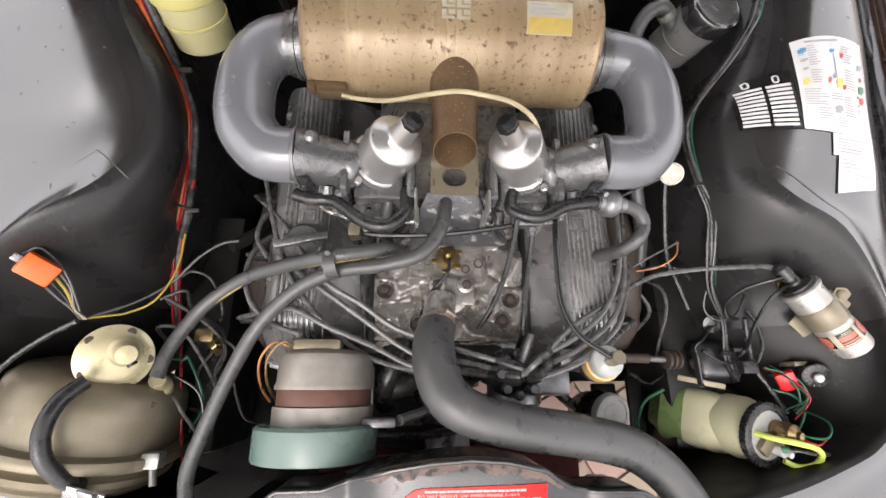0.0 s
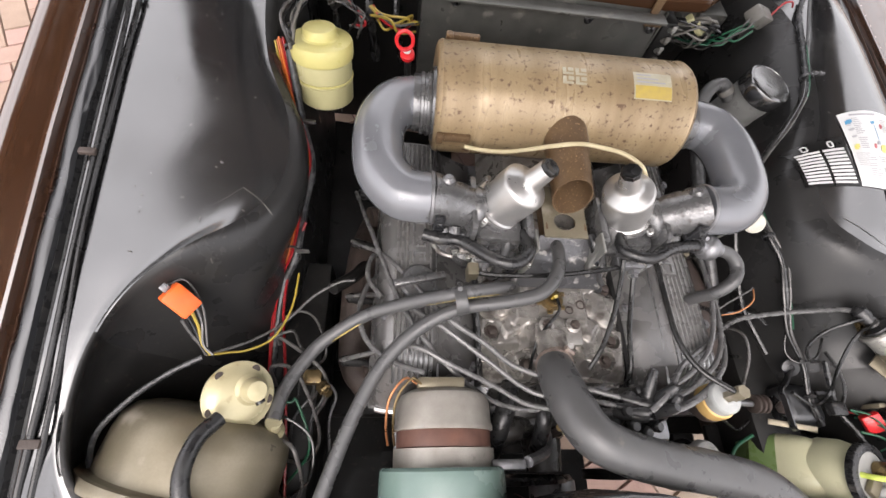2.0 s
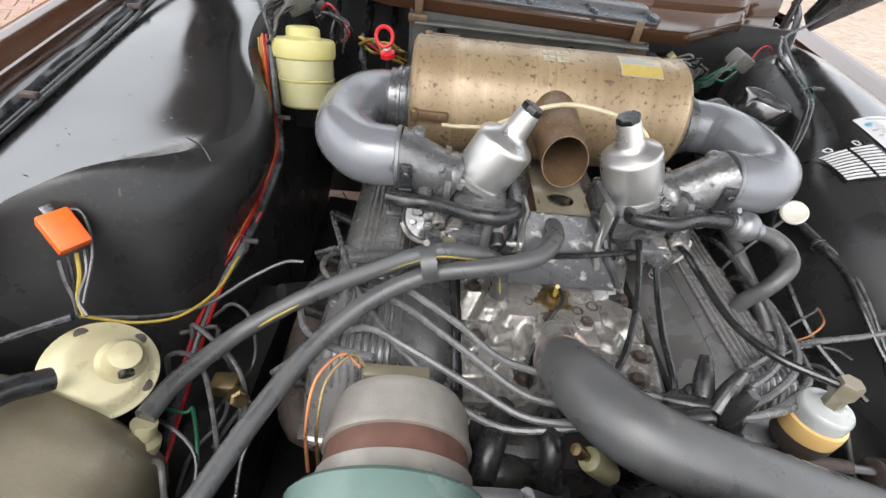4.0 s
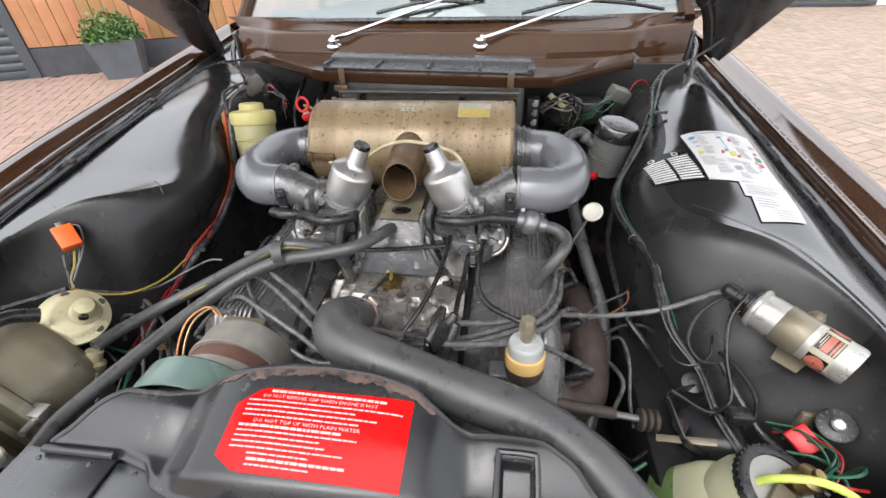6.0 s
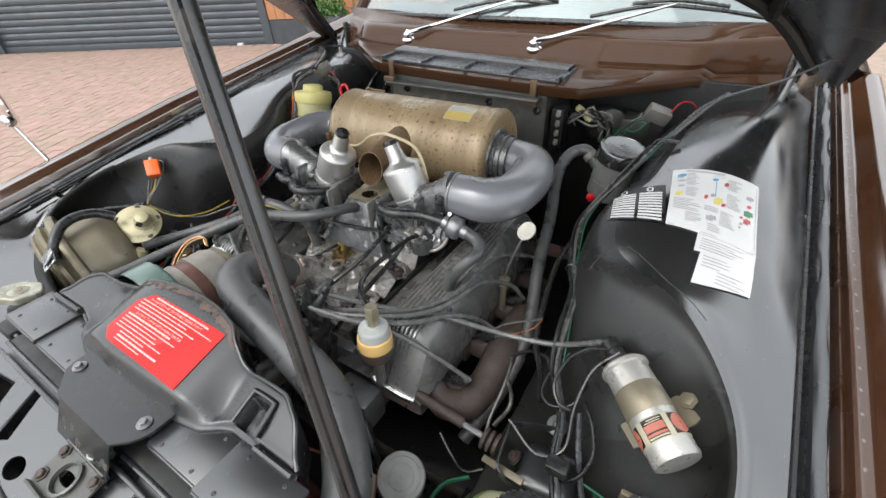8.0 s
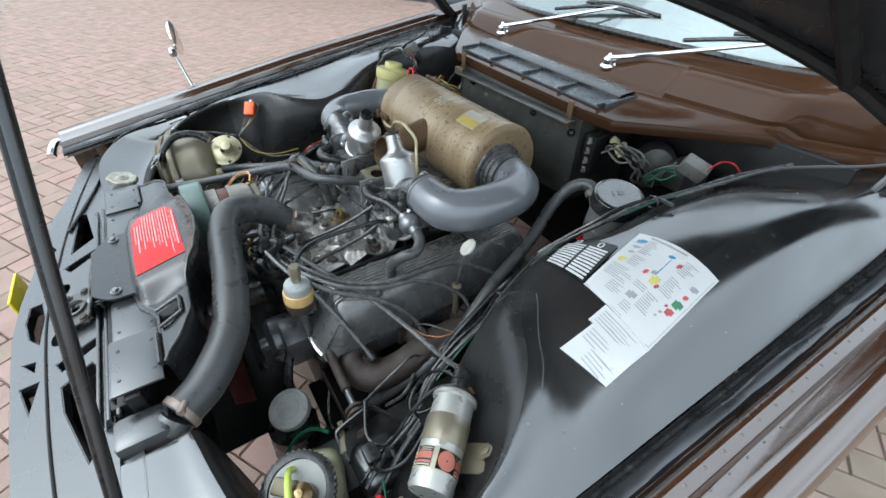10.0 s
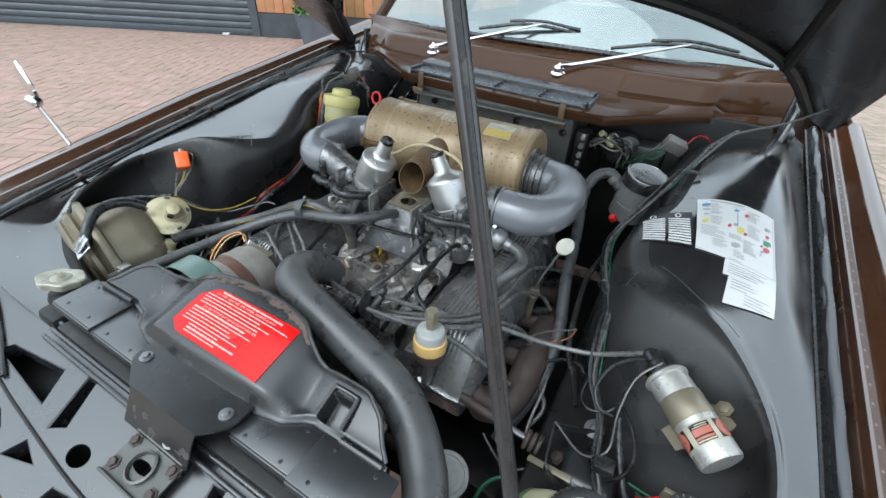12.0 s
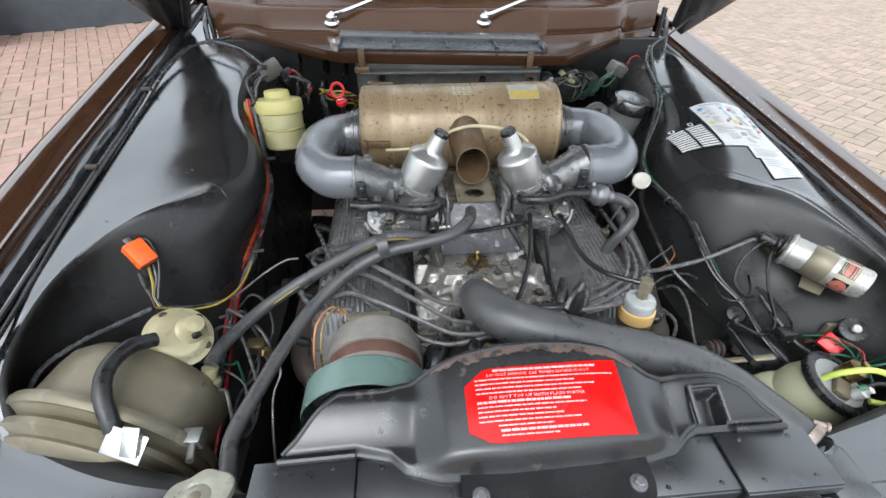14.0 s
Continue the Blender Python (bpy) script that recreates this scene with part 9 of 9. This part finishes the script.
part("foot", box(0.455, 1.03, 0.82, 0.03, 0.03, 0.07, 0.003), BLACK_DULL, fb)
for k in range(6):
    cable(jitter([(0.43, 1.0, 0.86), (0.41, 0.985, 0.845), (0.385, 0.99, 0.83), (0.36, 1.02, 0.80), (0.33, 1.06, 0.77)], 0.014, rw), 0.0022, rw.choice((GREEN_WIRE, BLACK_WIRE, GREY_WIRE, BLACK_WIRE)), "thin wire at the rear connector")
for k in range(9):
    cable(jitter([(0.25, 1.02, 0.835), (0.28, 0.985, 0.85), (0.315, 0.975, 0.86), (0.345, 0.99, 0.845), (0.355, 1.03, 0.80), (0.34, 1.08, 0.76)], 0.020, rw), 0.0026, rw.choice((PALE_PLUG, GREY_WIRE, BLACK_WIRE, TAUPE)), "cream and grey wires tangled at the bulkhead")
for px_, py_, pz_, turn_ in ((0.285, 0.985, 0.868, 30), (0.305, 0.975, 0.858, -20), (0.328, 0.985, 0.852, 60)):
    plug = thing("wire_plug", (px_, py_, pz_), "small yellowed plug on the bulkhead wiring", "plug", "bulkhead plugs")
    part("plug_body", box(0, 0, 0, 0.020, 0.014, 0.013, 0.002, pose(px_, py_, pz_, 20, 35, turn_)), PALE_PLUG, plug)
    part("plug_collar", box(0.013, 0, 0, 0.008, 0.010, 0.009, 0.001, pose(px_, py_, pz_, 20, 35, turn_)), PALE_PLUG, plug)
cable([(0.475, 1.02, 0.872), (0.49, 1.03, 0.895), (0.51, 1.035, 0.898), (0.525, 1.04, 0.885)], 0.0018, RED_WIRE, "red wire at the rear connector")
wm_ = thing("wiper_motor", (0.33, 1.10, 0.70), "dull grey wiper motor on the bulkhead", "motor")
part("motor_body", join(turned((0.30, 1.14, 0.79), (0.36, 1.05, 0.82), [(0.04, 0), (0.045, 0.01), (0.045, 0.07), (0.036, 0.085), (0.0, 0.088)], n=24), box(0.40, 1.11, 0.80, 0.07, 0.07, 0.06, 0.008)), BULKHEAD, wm_)
part("motor_base", box(0.34, 1.15, 0.74, 0.12, 0.05, 0.10, 0.006), BLACK_DULL, wm_)
sw = thing("switch_block", (0.245, 0.97, 0.78), "black bulkhead switch block with brass terminals", "switch")
part("block", box(0.238, 0.985, 0.82, 0.032, 0.05, 0.10, 0.005), BLACK_DULL, sw)
for k in range(4):
    part("terminal", join(turned((0.240, 0.962, 0.785 + 0.024 * k), (0.244, 0.945, 0.785 + 0.024 * k), [(0.006, 0), (0.006, 0.005), (0.0035, 0.006), (0.0035, 0.014)], n=8), box(0.244, 0.953, 0.790 + 0.024 * k, 0.010, 0.004, 0.014, 0.001)), ZINC if k % 2 else TAUPE, sw)
for k in range(8):
    cable(jitter([(-0.455, 0.84, 0.925), (-0.47, 0.80, 0.915), (-0.468, 0.78, 0.895), (-0.470, 0.775, 0.875)], 0.010, rw), 0.0024, rw.choice((BLACK_WIRE, GREY_WIRE, BLACK_WIRE, TAUPE)), "thin wire at the reservoir connector")
for k in range(6):
    cable(jitter([(-0.415, 0.875, 0.900), (-0.395, 0.862, 0.912), (-0.372, 0.852, 0.900), (-0.362, 0.850, 0.875), (-0.380, 0.865, 0.850)], 0.011, rw), 0.0020, rw.choice((BLACK_WIRE, GREY_WIRE, BLACK_WIRE, RED_WIRE)), "thin looped wire behind the reservoir")
for k in range(6):
    cable(jitter([(-0.355, 0.93, 0.84), (-0.33, 0.90, 0.855), (-0.30, 0.90, 0.85), (-0.28, 0.93, 0.83), (-0.27, 0.97, 0.80)], 0.016, rw), 0.0025, rw.choice((BLACK_WIRE, YELLOW_WIRE, RED_WIRE, GREY_WIRE)), "thin wires behind the air cleaner")
cable([(-0.69, 1.10, 0.92), (-0.62, 1.05, 0.935), (-0.54, 0.98, 0.935), (-0.47, 0.88, 0.93), (-0.455, 0.855, 0.925)], 0.004, BLACK_WIRE, "black cable to the reservoir connector")
for k, (x, r_) in enumerate(((-0.37, 0.010), (-0.315, 0.007), (-0.44, 0.006))):
    cable([(x, 1.165, 0.88), (x + 0.01, 1.10, 0.86), (x + 0.005, 1.02, 0.80), (x + 0.02, 0.98, 0.70)], r_, BLACK_WIRE, "black pipe down the dark bulkhead", "pipe", name="bulkhead_pipe")
dk = thing("gearbox_dipstick", (-0.285, 0.795, 0.66), "red gearbox dipstick with a ring handle", "dipstick")
part("ring", sweep([(-0.291 + 0.0135 * math.cos(a), 0.792 + 0.003 * math.sin(a), 0.897 + 0.0145 * math.sin(a)) for a in np.linspace(0, 2 * math.pi, 17)], 0.0032, n=8, per=2), RED, dk)
part("cap", turned((-0.285, 0.794, 0.865), (-0.288, 0.788, 0.89), [(0.010, 0), (0.012, 0.002), (0.012, 0.009), (0.009, 0.011)], n=20), RED, dk)
part("cap_face", turned((-0.2865, 0.7905, 0.879), (-0.288, 0.788, 0.89), [(0.006, 0), (0.006, 0.0016)], n=16), PAPER, dk)
part("tube", sweep([(-0.285, 0.794, 0.868), (-0.283, 0.81, 0.80), (-0.276, 0.84, 0.66)], 0.006, n=10), BLACK_DULL, dk)
# lower parts of the bay
lower = thing("crossmember", (0, 0.2, 0.3), "dull black front crossmember below the engine", "crossmember")
part("beam", box(0, 0.33, 0.30, 0.95, 0.10, 0.09, 0.012), BLACK_DULL, lower)
part("side_leg", box(-0.46, 0.34, 0.44, 0.09, 0.44, 0.20, 0.012), BLACK_DULL, lower)
part("steering_rod", sweep([(-0.40, 0.47, 0.62), (-0.36, 0.52, 0.58), (-0.34, 0.60, 0.50)], 0.012, n=10), BLACK_DULL, lower)
pump = thing("steering_pump", (0.11, 0.21, 0.48), "black belt driven pump at the engine front", "pump")
part("body", join(turned((0.12, 0.25, 0.53), (0.12, 0.17, 0.53), [(0.045, 0), (0.05, 0.01), (0.05, 0.05), (0.04, 0.06), (0.015, 0.062), (0.015, 0.08)], n=28), box(0.17, 0.24, 0.56, 0.08, 0.05, 0.07, 0.008)), CAST_GREY, pump)
part("pulley", turned((0.12, 0.172, 0.53), (0.12, 0.15, 0.53), [(0.055, 0), (0.05, 0.008), (0.055, 0.016), (0.02, 0.018)], n=28), BLACK_DULL, pump)
part("outlet_hose", sweep([(0.18, 0.235, 0.56), (0.21, 0.21, 0.55), (0.25, 0.19, 0.50), (0.28, 0.19, 0.44)], 0.010, n=10), RUBBER, pump)

# ---- paving, last ----
PW, PL = 0.1, 0.2
ang = math.atan2(WD.y, WD.x)
ca_, sa_ = math.cos(ang), math.sin(ang)
rp = random.Random(5)


def herring(x0, x1, y0, y1, keep):
    """Centres and turns of herringbone pavers in a rectangle of the yard."""
    res_ = []
    rad_ = int(max(abs(x0), abs(x1), abs(y0), abs(y1)) * 1.5 / PW)
    for i in range(-rad_, rad_):
        for j in range(-rad_, rad_):
            d = (i - j) % 4
            if d == 0:
                u, v, t_ = i + 1.0, j + 0.5, 0.0
            elif d == 2:
                u, v, t_ = i + 0.5, j + 0.0, math.pi / 2
            else:
                continue
            x, y = (u * ca_ - v * sa_) * PW, (u * sa_ + v * ca_) * PW
            if x0 < x < x1 and y0 < y < y1 and keep(x, y):
                res_.append((x, y, ang + t_))
    return res_


def off_wall(x, y):
    return (Vector((x, y, 0)) - WALL_A).dot(WN) > 0.03


PV = [(-0.0985, -0.0485, -0.010), (0.0985, -0.0485, -0.010), (0.0985, 0.0485, -0.010), (-0.0985, 0.0485, -0.010), (-0.0955, -0.0455, 0.0), (0.0955, -0.0455, 0.0), (0.0955, 0.0455, 0.0), (-0.0955, 0.0455, 0.0)]
PF = [(4, 5, 6, 7), (0, 1, 5, 4), (1, 2, 6, 5), (2, 3, 7, 6), (3, 0, 4, 7)]


def paver_mesh(material):
    me_ = bpy.data.meshes.new("paver")
    me_.from_pydata(PV, [], PF)
    me_.materials.append(material)
    return me_


def joined_pavers(name, spots, material, label):
    verts_, faces_ = [], []
    for x, y, a in spots:
        c_, s_ = math.cos(a), math.sin(a)
        n = len(verts_)
        dz, tx, ty = rp.uniform(-0.0015, 0.0015), rp.uniform(-0.012, 0.012), rp.uniform(-0.012, 0.012)
        verts_ += [(x + vx * c_ - vy * s_, y + vx * s_ + vy * c_, vz + dz + vx * tx + vy * ty) for vx, vy, vz in PV]
        faces_ += [tuple(n + k for k in f) for f in PF]
    me_ = bpy.data.meshes.new(name)
    me_.from_pydata(verts_, [], faces_)
    me_.materials.append(material)
    ob_ = new(name, me_)
    ob_.parent = ground
    return tagged(ob_, label, kind="stuff")


near = herring(0.9, 2.55, -0.6, 2.6, lambda x, y: True)[:300]
near_set = {(round(x, 4), round(y, 4)) for x, y, a in near}
shared = paver_mesh(PAVER_BUFF)
for x, y, a in near:
    o = new("paver", shared)
    o.parent = ground
    o.matrix_basis = Matrix.Translation((x, y, rp.uniform(-0.0015, 0.0015))) @ Matrix.Rotation(a, 4, "Z") @ Matrix.Rotation(rp.uniform(-0.012, 0.012), 4, "X")
joined_pavers("pavers", herring(0.5, 9.5, -1.5, 11.4, lambda x, y: (round(x, 4), round(y, 4)) not in near_set), PAVER_BUFF, "buff and pink brick pavers")
joined_pavers("pavers", herring(-11.0, 0.5, -1.5, 6.4, off_wall), PAVER, "red and brown brick pavers in herringbone")
